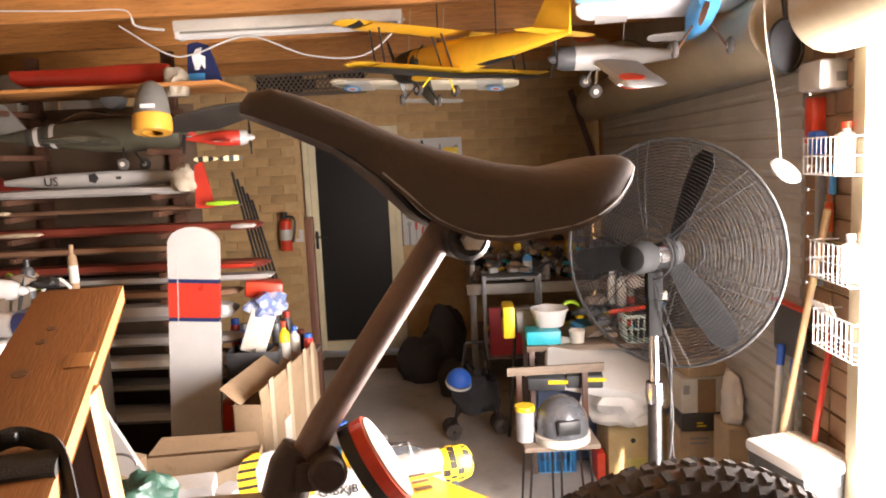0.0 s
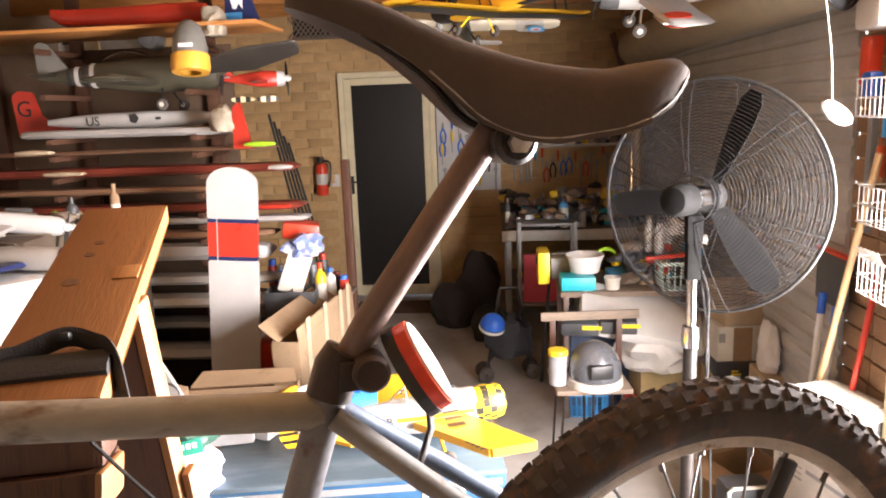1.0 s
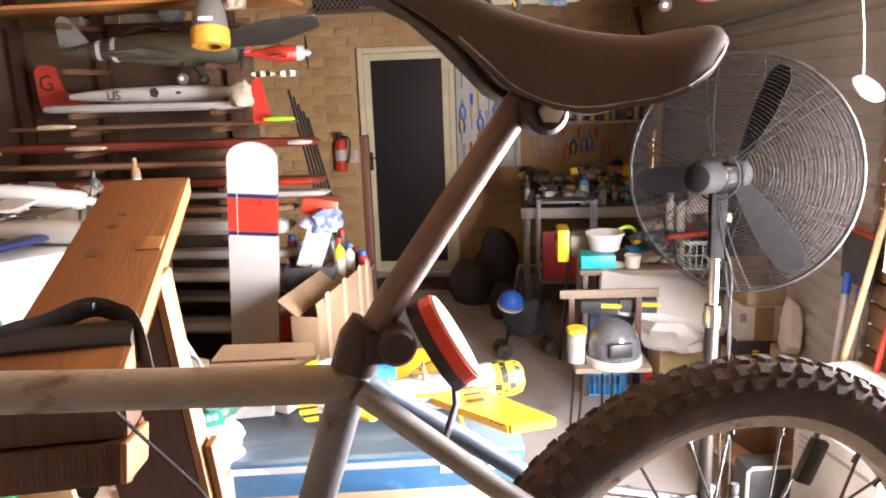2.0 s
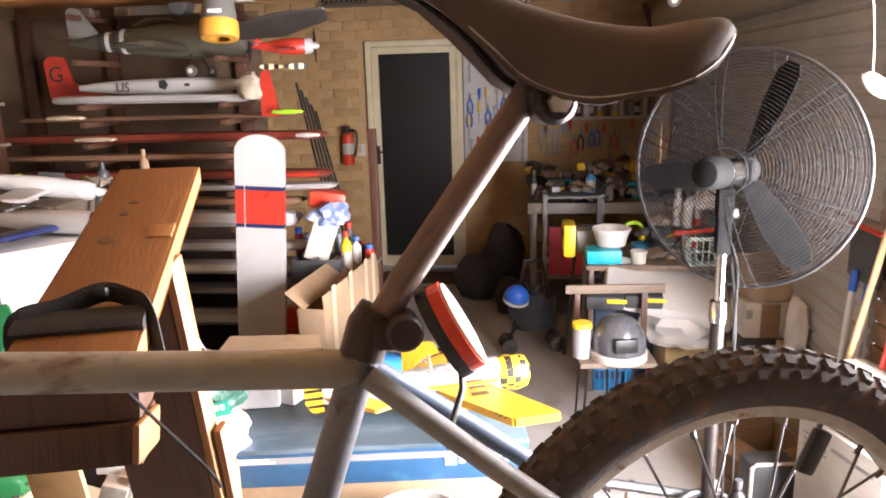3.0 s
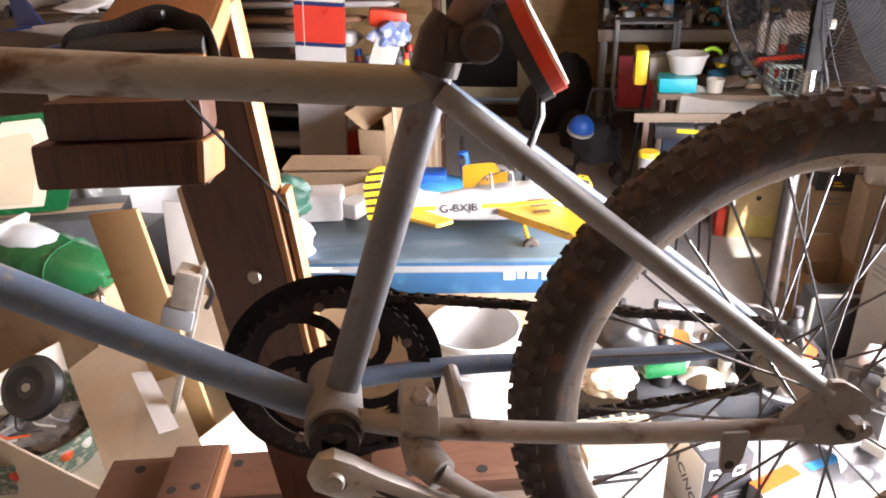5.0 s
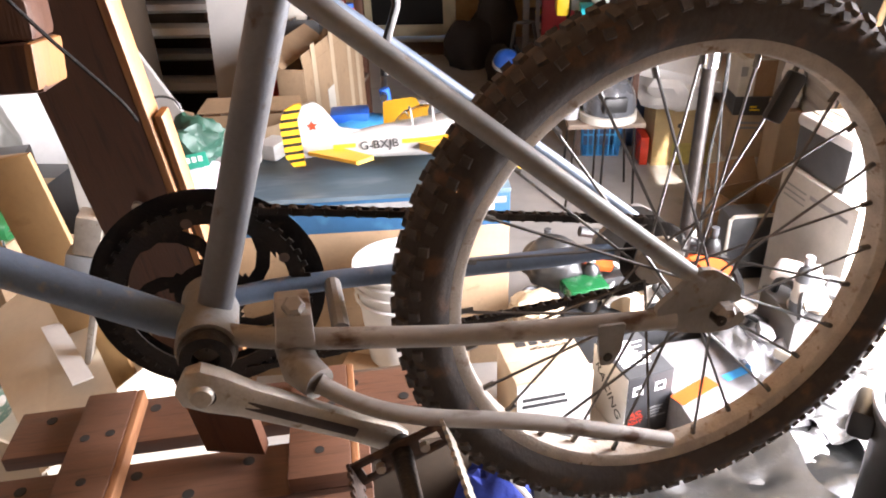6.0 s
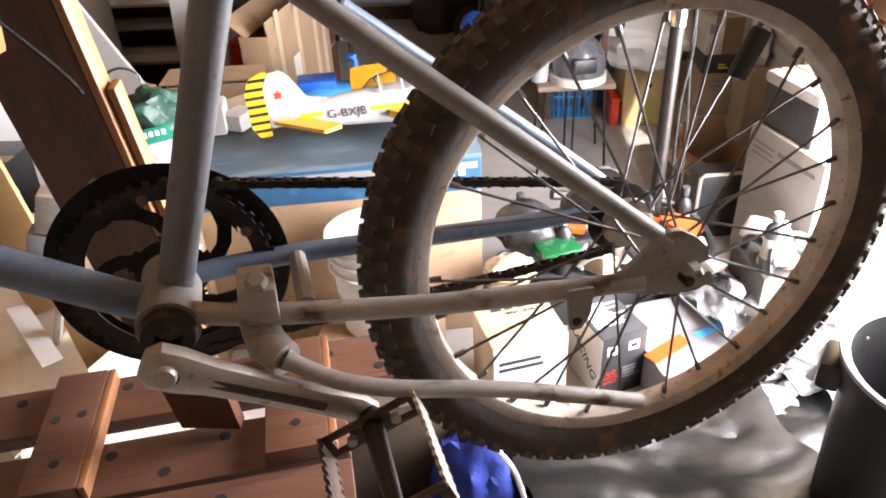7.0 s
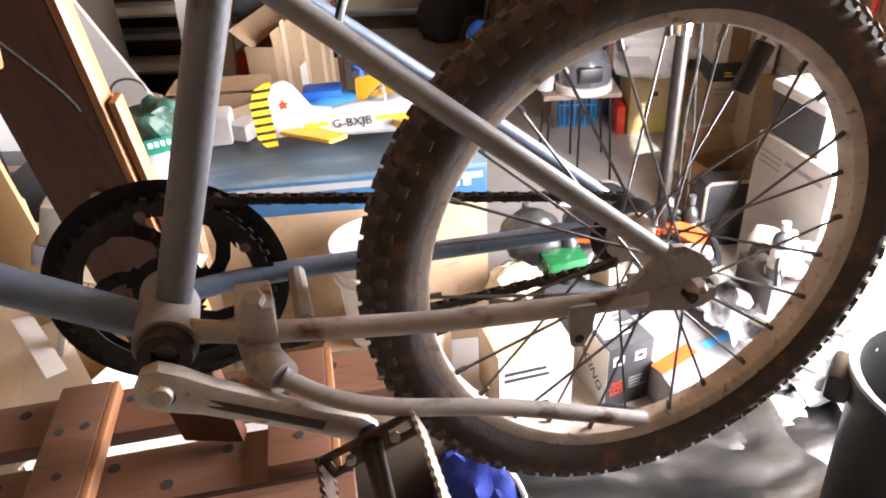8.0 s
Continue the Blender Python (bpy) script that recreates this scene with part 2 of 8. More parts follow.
OFFWHITE = mat("off_white_paint", (0.50, 0.475, 0.42), 0.5, 0, 0.1, 9, 0.08)
CARD = mat("brown_cardboard", (0.27, 0.172, 0.097), 0.85, 0, 0.14, 9, 0.1, second=(0.21, 0.13, 0.07), spot=0.62)
CARD_TAN = mat("tan_board", (0.33, 0.20, 0.085), 0.7, 0, 0.12, 7, 0.1, second=(0.26, 0.15, 0.06), spot=0.6)
CARD_PALE = mat("pale_cardboard", (0.40, 0.31, 0.21), 0.85, 0, 0.09, 9, 0.1)
PINE = wood("orange_stained_timber", (0.215, 0.078, 0.02), (0.16, 0.056, 0.015), 1, 0.45)
PINE_Z = wood("orange_timber_edge", (0.29, 0.13, 0.045), (0.20, 0.08, 0.028), 2, 0.5)
DARKWOOD = wood("dark_red_stained_timber", (0.085, 0.034, 0.018), (0.05, 0.02, 0.012), 2, 0.45)
DARKWOOD_L = wood("dark_red_stained_upright", (0.085, 0.034, 0.018), (0.05, 0.02, 0.012), 1, 0.45)
EDGE_L = wood("orange_raw_edge", (0.36, 0.165, 0.055), (0.25, 0.10, 0.032), 1, 0.5)
BEAM = wood("orange_pine_joist", (0.52, 0.22, 0.06), (0.36, 0.14, 0.04), 0, 0.6)
BENCHWOOD = wood("red_brown_bench_timber", (0.105, 0.048, 0.028), (0.07, 0.032, 0.018), 0, 0.5)
GREYWOOD = wood("grey_worn_timber", (0.20, 0.15, 0.11), (0.12, 0.09, 0.07), 0, 0.7)
CONCRETE = mat("smooth_grey_concrete", (0.40, 0.385, 0.365), 0.55, 0, 0.15, 1.6, 0.12, second=(0.28, 0.265, 0.245), spot=0.60)
BRICK = mat("tan_brick", (0.52, 0.33, 0.15), 0.85, 0, 0.12, 9, 0.3, each=0.13)
MORTAR = mat("sandy_mortar", (0.50, 0.34, 0.17), 0.95, 0, 0.1, 20, 0.3)
ROLLER = mat("grey_roller_door_steel", (0.40, 0.39, 0.37), 0.5, 0.1, 0.1, 4, 0.05)
CREAM_STEEL = mat("cream_painted_steel", (0.46, 0.39, 0.27), 0.45, 0.1, 0.1, 5, 0.06)
CREAM_FRAME = mat("cream_door_frame_paint", (0.68, 0.60, 0.40), 0.5, 0, 0.07, 8, 0.06)
SCREEN = mat("dark_security_mesh", (0.012, 0.011, 0.010), 0.35, 0.1, 0.15, 40, 0.2)
PLY = mat("ceiling_board", (0.40, 0.23, 0.10), 0.8, 0, 0.15, 3, 0.1)
# made-up pale colour for the unseen walls, so that they reflect fill light
FRONT = mat("unseen_bounce_wall", (0.66, 0.60, 0.52), 0.8, 0, 0.08, 3, 0.1)
PLASTER = mat("grey_rendered_wall", (0.34, 0.29, 0.23), 0.85, 0, 0.12, 3, 0.15)
GREY_STEEL = mat("grey_painted_steel", (0.26, 0.27, 0.28), 0.45, 0.3, 0.12, 12, 0.08)
BLUE = mat("bright_blue_plastic", (0.02, 0.12, 0.55), 0.4, 0, 0.1, 12, 0.06)
SKYBLUE = mat("sky_blue_plastic", (0.05, 0.30, 0.62), 0.4, 0, 0.1, 12, 0.06)
TEAL = mat("teal_plastic", (0.0, 0.40, 0.50), 0.4, 0, 0.08, 12, 0.05)
YELLOW = mat("yellow_plastic", (0.75, 0.52, 0.02), 0.4, 0, 0.1, 12, 0.05)
YELLOW_FILM = mat("golden_yellow_covering", (0.78, 0.43, 0.03), 0.35, 0, 0.08, 12, 0.04)
ORANGE = mat("orange_plastic", (0.50, 0.075, 0.012), 0.4, 0, 0.1, 12, 0.05)
GREEN = mat("glossy_green_plastic", (0.006, 0.085, 0.026), 0.28, 0, 0.1, 10, 0.03, clear=0.3)
LIME = mat("lime_green_plastic", (0.30, 0.55, 0.03), 0.4, 0, 0.1, 12, 0.05)
NAVY = mat("navy_blue_film", (0.012, 0.02, 0.075), 0.35, 0, 0.1, 12, 0.05)
FILM_WHITE = mat("white_covering_film", (0.40, 0.39, 0.375), 0.35, 0, 0.05, 8, 0.04)
FILM_RED = mat("red_covering_film", (0.42, 0.032, 0.018), 0.32, 0, 0.1, 8, 0.04)
FILM_BROWNRED = mat("faded_red_brown_film", (0.17, 0.032, 0.02), 0.4, 0, 0.18, 8, 0.05)
FILM_GREY = mat("silver_grey_film", (0.17, 0.17, 0.155), 0.4, 0.15, 0.1, 8, 0.05)
FILM_OLIVE = mat("olive_drab_film", (0.055, 0.05, 0.032), 0.5, 0, 0.15, 8, 0.05)
CLEAR = glass("clear_canopy_plastic", (0.93, 0.95, 0.95))
CLOTH_WHITE = mat("white_bag_sheeting", (0.62, 0.61, 0.59), 0.6, 0, 0.07, 6, 0.2)
CREAM_CLOTH = mat("dusty_cream_cloth", (0.34, 0.29, 0.22), 0.85, 0, 0.2, 12, 0.3)
CLEARBAG = mat("silvery_clear_plastic_sheet", (0.34, 0.34, 0.35), 0.15, 0.1, 0.18, 9, 0.3, clear=0.6)
BLACKBAG = mat("satin_black_plastic_sheet", (0.016, 0.0165, 0.016), 0.38, 0, 0.25, 9, 0.25)
ROYAL = mat("royal_blue_fabric", (0.012, 0.03, 0.22), 0.8, 0, 0.2, 16, 0.3)
BOX_BLUE = mat("printed_blue_carton", (0.016, 0.075, 0.16), 0.5, 0, 0.14, 5, 0.06, second=(0.03, 0.11, 0.20), spot=0.56)
BOX_GREYBLUE = mat("printed_grey_blue_carton", (0.075, 0.12, 0.155), 0.45, 0, 0.2, 4, 0.05, second=(0.14, 0.18, 0.21), spot=0.52, stretch=(0.3, 1, 1))
PINKBAG = mat("pink_plastic", (0.55, 0.06, 0.09), 0.5, 0, 0.1, 10, 0.06)
INK = mat("black_ink", (0.02, 0.02, 0.02), 0.6, 0, 0.05, 10, 0)
INK_GREY = mat("grey_ink", (0.22, 0.22, 0.22), 0.6, 0, 0.05, 10, 0)
INK_WHITE = mat("white_ink", (0.75, 0.75, 0.75), 0.6, 0, 0.05, 10, 0)
BLACK_FABRIC = mat("black_woven_webbing", (0.02, 0.018, 0.017), 0.85, 0, 0.25, 60, 0.4)
STRING = mat("cream_cord", (0.55, 0.50, 0.40), 0.9, 0, 0.1, 30, 0.1)

# ---- the room ----
WALL_Y, WALL_X, LEFT_X, BACK_Y, TOP = 6.845, 1.80, -3.3, -2.6, 2.95
floor = tagged(part("floor", box((LEFT_X * -1 + 9, 15, 0.2), ((WALL_X + 4 + LEFT_X) / 2, 2.3, -0.1)), CONCRETE), "smooth grey concrete garage floor, dusty and stained", "floor", kind="structure")
ceiling = tagged(part("ceiling", box((WALL_X - LEFT_X + 0.4, WALL_Y - BACK_Y + 0.4, 0.08), ((WALL_X + LEFT_X) / 2, (WALL_Y + BACK_Y) / 2, TOP + 0.04)), PLY), "brown boarded garage ceiling above the joists", "ceiling", kind="structure")


def wall_piece(name, lo, hi, material, label):
    c, s = [(a + b) / 2 for a, b in zip(lo, hi)], [b - a for a, b in zip(lo, hi)]
    return tagged(part(name, box(s, c), material), label, "wall", kind="structure")


DOOR_L, DOOR_R, DOOR_TOP = -0.945, -0.06, 2.13
wall_n = wall_piece("wall_north", (LEFT_X, WALL_Y, 0), (DOOR_L, WALL_Y + 0.2, TOP), MORTAR, "tan brick back wall of the garage")
wall_piece("wall_north_right", (DOOR_R, WALL_Y, 0), (WALL_X + 0.2, WALL_Y + 0.2, TOP), MORTAR, "tan brick back wall beside the workbench")
wall_piece("wall_north_above_door", (DOOR_L, WALL_Y, DOOR_TOP), (DOOR_R, WALL_Y + 0.2, TOP), MORTAR, "tan brick wall above the screen door")
wall_piece("wall_behind_door", (DOOR_L - 0.5, WALL_Y + 0.9, 0), (DOOR_R + 0.5, WALL_Y + 1.0, TOP), PLASTER, "dark wall of the passage behind the door")
wall_piece("wall_west", (LEFT_X - 0.2, BACK_Y, 0), (LEFT_X, WALL_Y + 0.2, TOP), PLASTER, "rendered side wall behind the shelving")
wall_piece("wall_south", (LEFT_X, BACK_Y - 0.2, 0), (WALL_X, BACK_Y, TOP), FRONT, "unseen wall behind the camera, made pale to bounce light")
GATE_A, GATE_B, PIER = 0.70, 2.36, 2.78
wall_piece("wall_east_pier", (WALL_X, GATE_B, 0), (WALL_X + 0.22, PIER, TOP), MORTAR, "brown brick pier between the two roller doors")
wall_piece("wall_east_front", (WALL_X, BACK_Y - 0.2, 0), (WALL_X + 0.22, GATE_A, TOP), FRONT, "unseen wall beside the open roller door, made pale to bounce light")
wall_piece("wall_east_corner", (WALL_X, 6.55, 0), (WALL_X + 0.22, WALL_Y + 0.2, TOP), MORTAR, "brick corner pier beside the closed roller door")
wall_piece("wall_east_lintel", (WALL_X, GATE_A, 2.16), (WALL_X + 0.22, GATE_B, TOP), PLASTER, "lintel over the open roller door")
wall_piece("wall_east_lintel_far", (WALL_X, PIER, 2.16), (WALL_X + 0.22, 6.55, TOP), PLASTER, "lintel over the closed roller door")

# closed roller door: ribbed curtain
bm = bmesh.new()
n = 27
for k in range(n):
    z0 = 0.03 + k * 0.079
    rings = [[(1.78, y, z0), (1.771, y, z0 + 0.012), (1.771, y, z0 + 0.055), (1.78, y, z0 + 0.067), (1.78, y, z0 + 0.079), (1.795, y, z0 + 0.079), (1.795, y, z0)] for y in (PIER, 6.55)]
    loft(rings, bm)
tagged(part("roller_door", bm, ROLLER), "closed grey ribbed steel roller door", "roller door", kind="structure")
for y0, y1, nm, lab in ((PIER - 0.05, 6.6, "roller_door_drum", "cream steel drum cover over the closed roller door"), (0.35, 2.42, "roller_door_drum", "cream rolled-up roller door above the open doorway")):
    bm = lathe([(0.001, 0), (0.145, 0), (0.145, y1 - y0), (0.001, y1 - y0)], 28, m=Matrix.Translation((1.70, y0, 2.225)) @ Euler((radians(-90), 0, 0)).to_matrix().to_4x4())
    tagged(part(nm, bm, CREAM_STEEL), lab, "roller door", kind="structure")
tagged(part("trim", box((0.05, 0.07, 2.15), (1.775, GATE_B - 0.0, 1.075), 0.004), CREAM_STEEL), "cream steel guide rail of the open roller door", "door rail", kind="structure")
# outside ground
tagged(part("ground", box((60, 80, 0.1), (32.0 + 5.0, 2.0, -0.06)), CONCRETE), "pale concrete driveway outside the open door", "ground", kind="structure")

# joists
for k, (y, z, h) in enumerate(((2.2, 2.72, 0.2), (3.1, 2.72, 0.2), (4.0, 2.72, 0.2), (4.9, 2.72, 0.2), (5.8, 2.72, 0.2), (6.7, 2.72, 0.17))):
    tagged(part("ceiling_joist", box((WALL_X - LEFT_X, 0.05, h), ((WALL_X + LEFT_X) / 2, y, z), 0.004), BEAM), "orange pine ceiling joist with knots", "joist", group="ceiling joists", kind="structure")

# screen door
door = tagged(new("door_1"), "closed cream-framed security screen door with dark mesh", "door", kind="structure")
door.matrix_world = Matrix.Translation((DOOR_L, WALL_Y, 0))
DW = DOOR_R - DOOR_L
for nm, s, c in (("door_frame", (0.05, 0.1, DOOR_TOP), (0.025, 0.0, DOOR_TOP / 2)), ("door_frame", (0.05, 0.1, DOOR_TOP), (DW - 0.025, 0.0, DOOR_TOP / 2)), ("door_frame", (DW - 0.1, 0.1, 0.05), (DW / 2, 0.0, DOOR_TOP - 0.025))):
    part(nm, box(s, c, 0.004), CREAM_FRAME, door)
for nm, s, c in (("stile", (0.062, 0.035, 2.04), (0.083, -0.01, 1.05)), ("stile", (0.062, 0.035, 2.04), (DW - 0.083, -0.01, 1.05)), ("rail", (DW - 0.228, 0.035, 0.06), (DW / 2, -0.01, 2.045)), ("rail", (DW - 0.228, 0.035, 0.1), (DW / 2, -0.01, 0.075))):
    part(nm, box(s, c, 0.004), CREAM_FRAME, door)
part("mesh_panel", box((DW - 0.228, 0.012, 1.9), (DW / 2, 0.0, 1.07)), SCREEN, door, "black woven security mesh")
handle = part("door_handle", box((0.028, 0.012, 0.17), (0.085, -0.034, 1.1), 0.004), BLACK_PLASTIC, door, "black lever handle and lock plate")
part("lever", tube([(0.085, -0.04, 1.13), (0.085, -0.075, 1.13), (0.18, -0.08, 1.128)], 0.008), BLACK_PLASTIC, handle)

# ---- the bicycle on the stand ----
BU, BZ, BN = Vector((0.9445, 0.3214, -0.0682)), Vector((0.0581, 0.0409, 0.9975)), Vector((0.3234, -0.9461, 0.02))
bike_at = Matrix((( BU.x, -BN.x, BZ.x, 0.3048), (BU.y, -BN.y, BZ.y, 0.5124), (BU.z, -BN.z, BZ.z, 1.3205), (0, 0, 0, 1)))
# local axes: x to the rear, y away from the viewer, z up; origin at the bottom bracket


def bicycle():
    bike = thing("bicycle", bike_at, "old grey children's mountain bike, rust-spotted, held in a wooden stand", "bicycle")
    rnd = random.Random(4)
    R = 0.252
    AX = 0.396
    wheel = part("wheel", tyre_mesh(R), SIDEWALL, bike, "knobbly black rear tyre with orange-brown dust on its wall", at=Matrix.Translation((AX, 0, 0)))
    tread(wheel, R, rnd)
    # rim with a well, as a turned ring about the axle
    turn = Euler((radians(90), 0, 0)).to_matrix().to_4x4()
    rim = lathe([(0.208, -0.0135), (0.211, -0.0145), (0.211, -0.0125), (0.204, -0.012), (0.204, 0.012), (0.211, 0.0125), (0.211, 0.0145), (0.208, 0.0135), (0.2005, 0.0125), (0.198, 0.0105), (0.1965, 0.0), (0.198, -0.0105), (0.2005, -0.0125)], 72, m=turn, close=True)
    part("rim", rim, RIM, wheel, "dusty alloy rim with dirt spots")
    hub = lathe([(0.001, 0.044), (0.014, 0.044), (0.024, 0.042), (0.024, 0.038), (0.013, 0.034), (0.012, -0.022), (0.024, -0.026), (0.024, -0.031), (0.012, -0.034), (0.011, -0.05), (0.001, -0.05)], 20, m=turn)
    part("hub", hub, ALLOY, wheel)
    part("axle", lathe([(0.001, -0.075), (0.0048, -0.075), (0.0048, 0.075), (0.001, 0.075)], 10, m=turn), BLACK_STEEL, wheel)
    nut = lathe([(0.001, -0.0), (0.009, 0.0), (0.009, 0.009), (0.006, 0.012), (0.001, 0.012)], 6, m=turn)
    part("axle_nut", nut, STAY_PAINT, wheel, at=Matrix.Translation((0.006, -0.062, 0.004)))
    part("sprocket", lathe([(0.02, -0.0385), (0.031, -0.0385), (0.034, -0.040), (0.031, -0.0415), (0.02, -0.0415)], 32, m=turn, close=True), BLACK_STEEL, wheel)
    for i in range(28):
        a = 2 * math.pi * i / 28 + 0.06
        side = 1 if i % 2 else -1
        cross = a + (0.75 if (i // 2) % 2 else -0.75)
        yh = 0.0265 if side > 0 else -0.04
        p0 = (0.02 * math.cos(cross), yh, 0.02 * math.sin(cross))
        p1 = (0.2 * math.cos(a), side * 0.003, 0.2 * math.sin(a))
        p2 = (0.187 * math.cos(a) + 0.001, side * 0.0035, 0.187 * math.sin(a))
        bm = tube([p0, p1], 0.00135, 5)
        tube([p2, p1], 0.0026, 6, bm)
        part("spoke", bm, SPOKE, wheel)
    part("spoke_clip", box((0.042, 0.008, 0.018), (0.172 * math.cos(1.2), -0.006, 0.172 * math.sin(1.2)), 0.004, Euler((0, -1.2, 0)).to_matrix()), BLACK_PLASTIC, wheel, "black plastic spoke clip")
    # frame tubes
    part("seat_tube", tube([(0.003, 0, 0.004), (0.0779, 0, 0.285)], 0.0132, 20), FRAME_DULL, bike)
    part("top_tube", tube([(0.068, 0, 0.2515), (-0.09, 0, 0.2568), (-0.40, 0, 0.267)], 0.0139, 20), TOP_TUBE, bike, "grey top tube with rust spots and scratches")
    part("down_tube", tube([(-0.004, 0, -0.004), (-0.03, 0, 0.008), (-0.25, 0, 0.1275), (-0.42, 0, 0.22)], [0.0125, 0.0137, 0.0137, 0.0137], 20), STEEL_BLUE, bike, "blue-grey down tube")
    part("head_tube", tube([(-0.405, 0, 0.17), (-0.43, 0, 0.31)], 0.019, 16), STEEL_BLUE, bike)
    part("bottom_bracket", lathe([(0.001, -0.035), (0.0135, -0.035), (0.015, -0.037), (0.0225, -0.036), (0.0225, 0.036), (0.001, 0.036)], 28, m=turn), STEEL_GREY, bike)
    part("bearing_cup", lathe([(0.010, 0.0), (0.0185, 0.0), (0.0205, 0.006), (0.0185, 0.014), (0.010, 0.014)], 24, m=turn, close=True), BLACK_STEEL, bike, at=Matrix.Translation((0, -0.034, 0)))
    for s in (-1, 1):
        top, low = Vector((0.074, s * 0.014, 0.251)), Vector((0.380, s * 0.058, 0.030))
        # near stays take the paler greys, far ones the darker blue-grey
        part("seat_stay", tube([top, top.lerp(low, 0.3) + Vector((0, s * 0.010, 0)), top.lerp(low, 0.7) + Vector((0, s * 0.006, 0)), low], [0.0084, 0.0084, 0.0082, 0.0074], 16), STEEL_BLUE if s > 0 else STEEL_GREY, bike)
        cs = curve_points([(0.004, s * 0.022, 0.006), (0.05, s * 0.036, 0.004), (0.12, s * 0.046, 0.002), (0.205, s * 0.052, -0.002), (0.30, s * 0.056, -0.003), (0.362, s * 0.06, -0.002)], 4)
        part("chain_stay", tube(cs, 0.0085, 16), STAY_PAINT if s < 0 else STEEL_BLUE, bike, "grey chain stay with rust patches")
        out = [(0.344, 0.012), (0.345, -0.009), (0.368, -0.014), (0.394, -0.018), (0.414, -0.017), (0.426, -0.010), (0.423, 0.000), (0.404, -0.001), (0.393, 0.004), (0.399, 0.010), (0.417, 0.011), (0.416, 0.022), (0.404, 0.033), (0.388, 0.042), (0.376, 0.043), (0.360, 0.027)]
        part("dropout", slab(out, 0.006, m=Matrix.Translation((0, s * 0.061, 0)) @ turn, bevel=0.0012), STEEL_GREY, bike)
    # brace between the chain stays, mudguard tab
    part("stay_bridge", tube([(0.098, -0.035, 0.004), (0.098, 0.035, 0.004)], 0.007, 10), STEEL_GREY, bike)
    tab = slab([(0.293, 0.004), (0.316, 0.004), (0.315, -0.021), (0.309, -0.034), (0.299, -0.034), (0.296, -0.021)], 0.003, m=Matrix.Translation((0, -0.067, 0)) @ turn, bevel=0.001)
    part("mudguard_tab", tab, STEEL_GREY, bike)
    part("tab_hole", lathe([(0.0, 0), (0.004, 0), (0.004, 0.0006), (0.0, 0.0006)], 12, m=turn), BLACK_STEEL, bike, at=Matrix.Translation((0.304, -0.0688, -0.026)))
    # kickstand clamp and leg
    clampb = part("kickstand_clamp", box((0.029, 0.042, 0.027), (0.0635, -0.030, 0.0165), 0.003, taper=0.9), STAY_PAINT, bike, "grey kickstand clamp plate with bolt")
    part("clamp_bolt", lathe([(0, 0), (0.0075, 0), (0.0085, 0.002), (0.0085, 0.007), (0.006, 0.009), (0, 0.009)], 6), STAY_PAINT, clampb, at=Matrix.Translation((0.064, -0.040, 0.0295)) @ Euler((radians(28), 0, 0)).to_matrix().to_4x4())
    part("clamp_foot", tube([(0.061, -0.03, -0.006), (0.066, -0.05, -0.016), (0.078, -0.068, -0.018)], [0.014, 0.015, 0.0125], 14), STAY_PAINT, bike)
    part("kickstand", tube(curve_points([(0.077, -0.070, -0.016), (0.108, -0.082, -0.031), (0.152, -0.090, -0.043), (0.24, -0.092, -0.062), (0.358, -0.094, -0.100)], 4), [0.0082] + [0.0068] * 16, 12), STAY_PAINT, bike, "folded grey kickstand leg")
    # cranks and chainring
    arm = loft([oval((-0.016, 0, 0), 0.006, 0.010, 12, 3), oval((-0.008, 0, 0), 0.010, 0.017, 12, 2.6), oval((0.008, 0, 0), 0.010, 0.017, 12, 2.6), oval((0.03, 0, 0), 0.008, 0.0135, 12, 3), oval((0.11, 0, 0), 0.0065, 0.0105, 12, 3.4), oval((0.14, 0, 0), 0.0075, 0.0125, 12, 2.6), oval((0.155, 0, 0), 0.006, 0.008, 12, 2.4)])
    at = Matrix.Translation((0.0, -0.078, -0.001)) @ Euler((0, radians(27.4), 0)).to_matrix().to_4x4()
    crank = part("crank_arm", arm, ALLOY, bike, "dull alloy crank arm with a dark brown groove", at=at)
    part("groove", box((0.085, 0.002, 0.0075), (0.072, -0.0068, 0.0), 0.0009), CLAMP, crank)
    part("crank_cap", lathe([(0, 0), (0.0085, 0), (0.0085, 0.002), (0.007, 0.004), (0, 0.0045)], 18, m=turn), ALLOY, crank, at=Matrix.Translation((-0.001, -0.0095, 0)))
    part("dust_hole", lathe([(0, 0), (0.006, 0), (0.006, 0.001), (0, 0.001)], 14, m=turn), BLACK_STEEL, crank, at=Matrix.Translation((0.003, -0.0098, 0.0)))
    plate = bmesh.new()
    radii, seg = [0.014, 0.022, 0.029, 0.033, 0.042, 0.052, 0.060, 0.064, 0.074, 0.084, 0.0905, 0.093], 90
    grid = []
    for r in radii:
        twist = 0.7 * min(1.0, max(0.0, (r - 0.029) / 0.035)) ** 1.5
        dish = 0.0475 if r < 0.0905 else 0.0460
        grid.append([plate.verts.new((r * math.cos(2 * math.pi * k / seg + twist), dish - 0.006 * max(0.0, 1 - r / 0.06), r * math.sin(2 * math.pi * k / seg + twist))) for k in range(seg)])
    for i in range(len(radii) - 1):
        for k in range(seg):
            inner, outer = radii[i], radii[i + 1]
            spoke = k % 18
            round_off = 1 if inner < 0.032 or outer > 0.062 else 0
            if inner > 0.028 and outer < 0.065 and 5 + 2 * round_off <= spoke < 18 - 2 * round_off:
                continue
            plate.faces.new((grid[i][k], grid[i + 1][k], grid[i + 1][(k + 1) % seg], grid[i][(k + 1) % seg]))
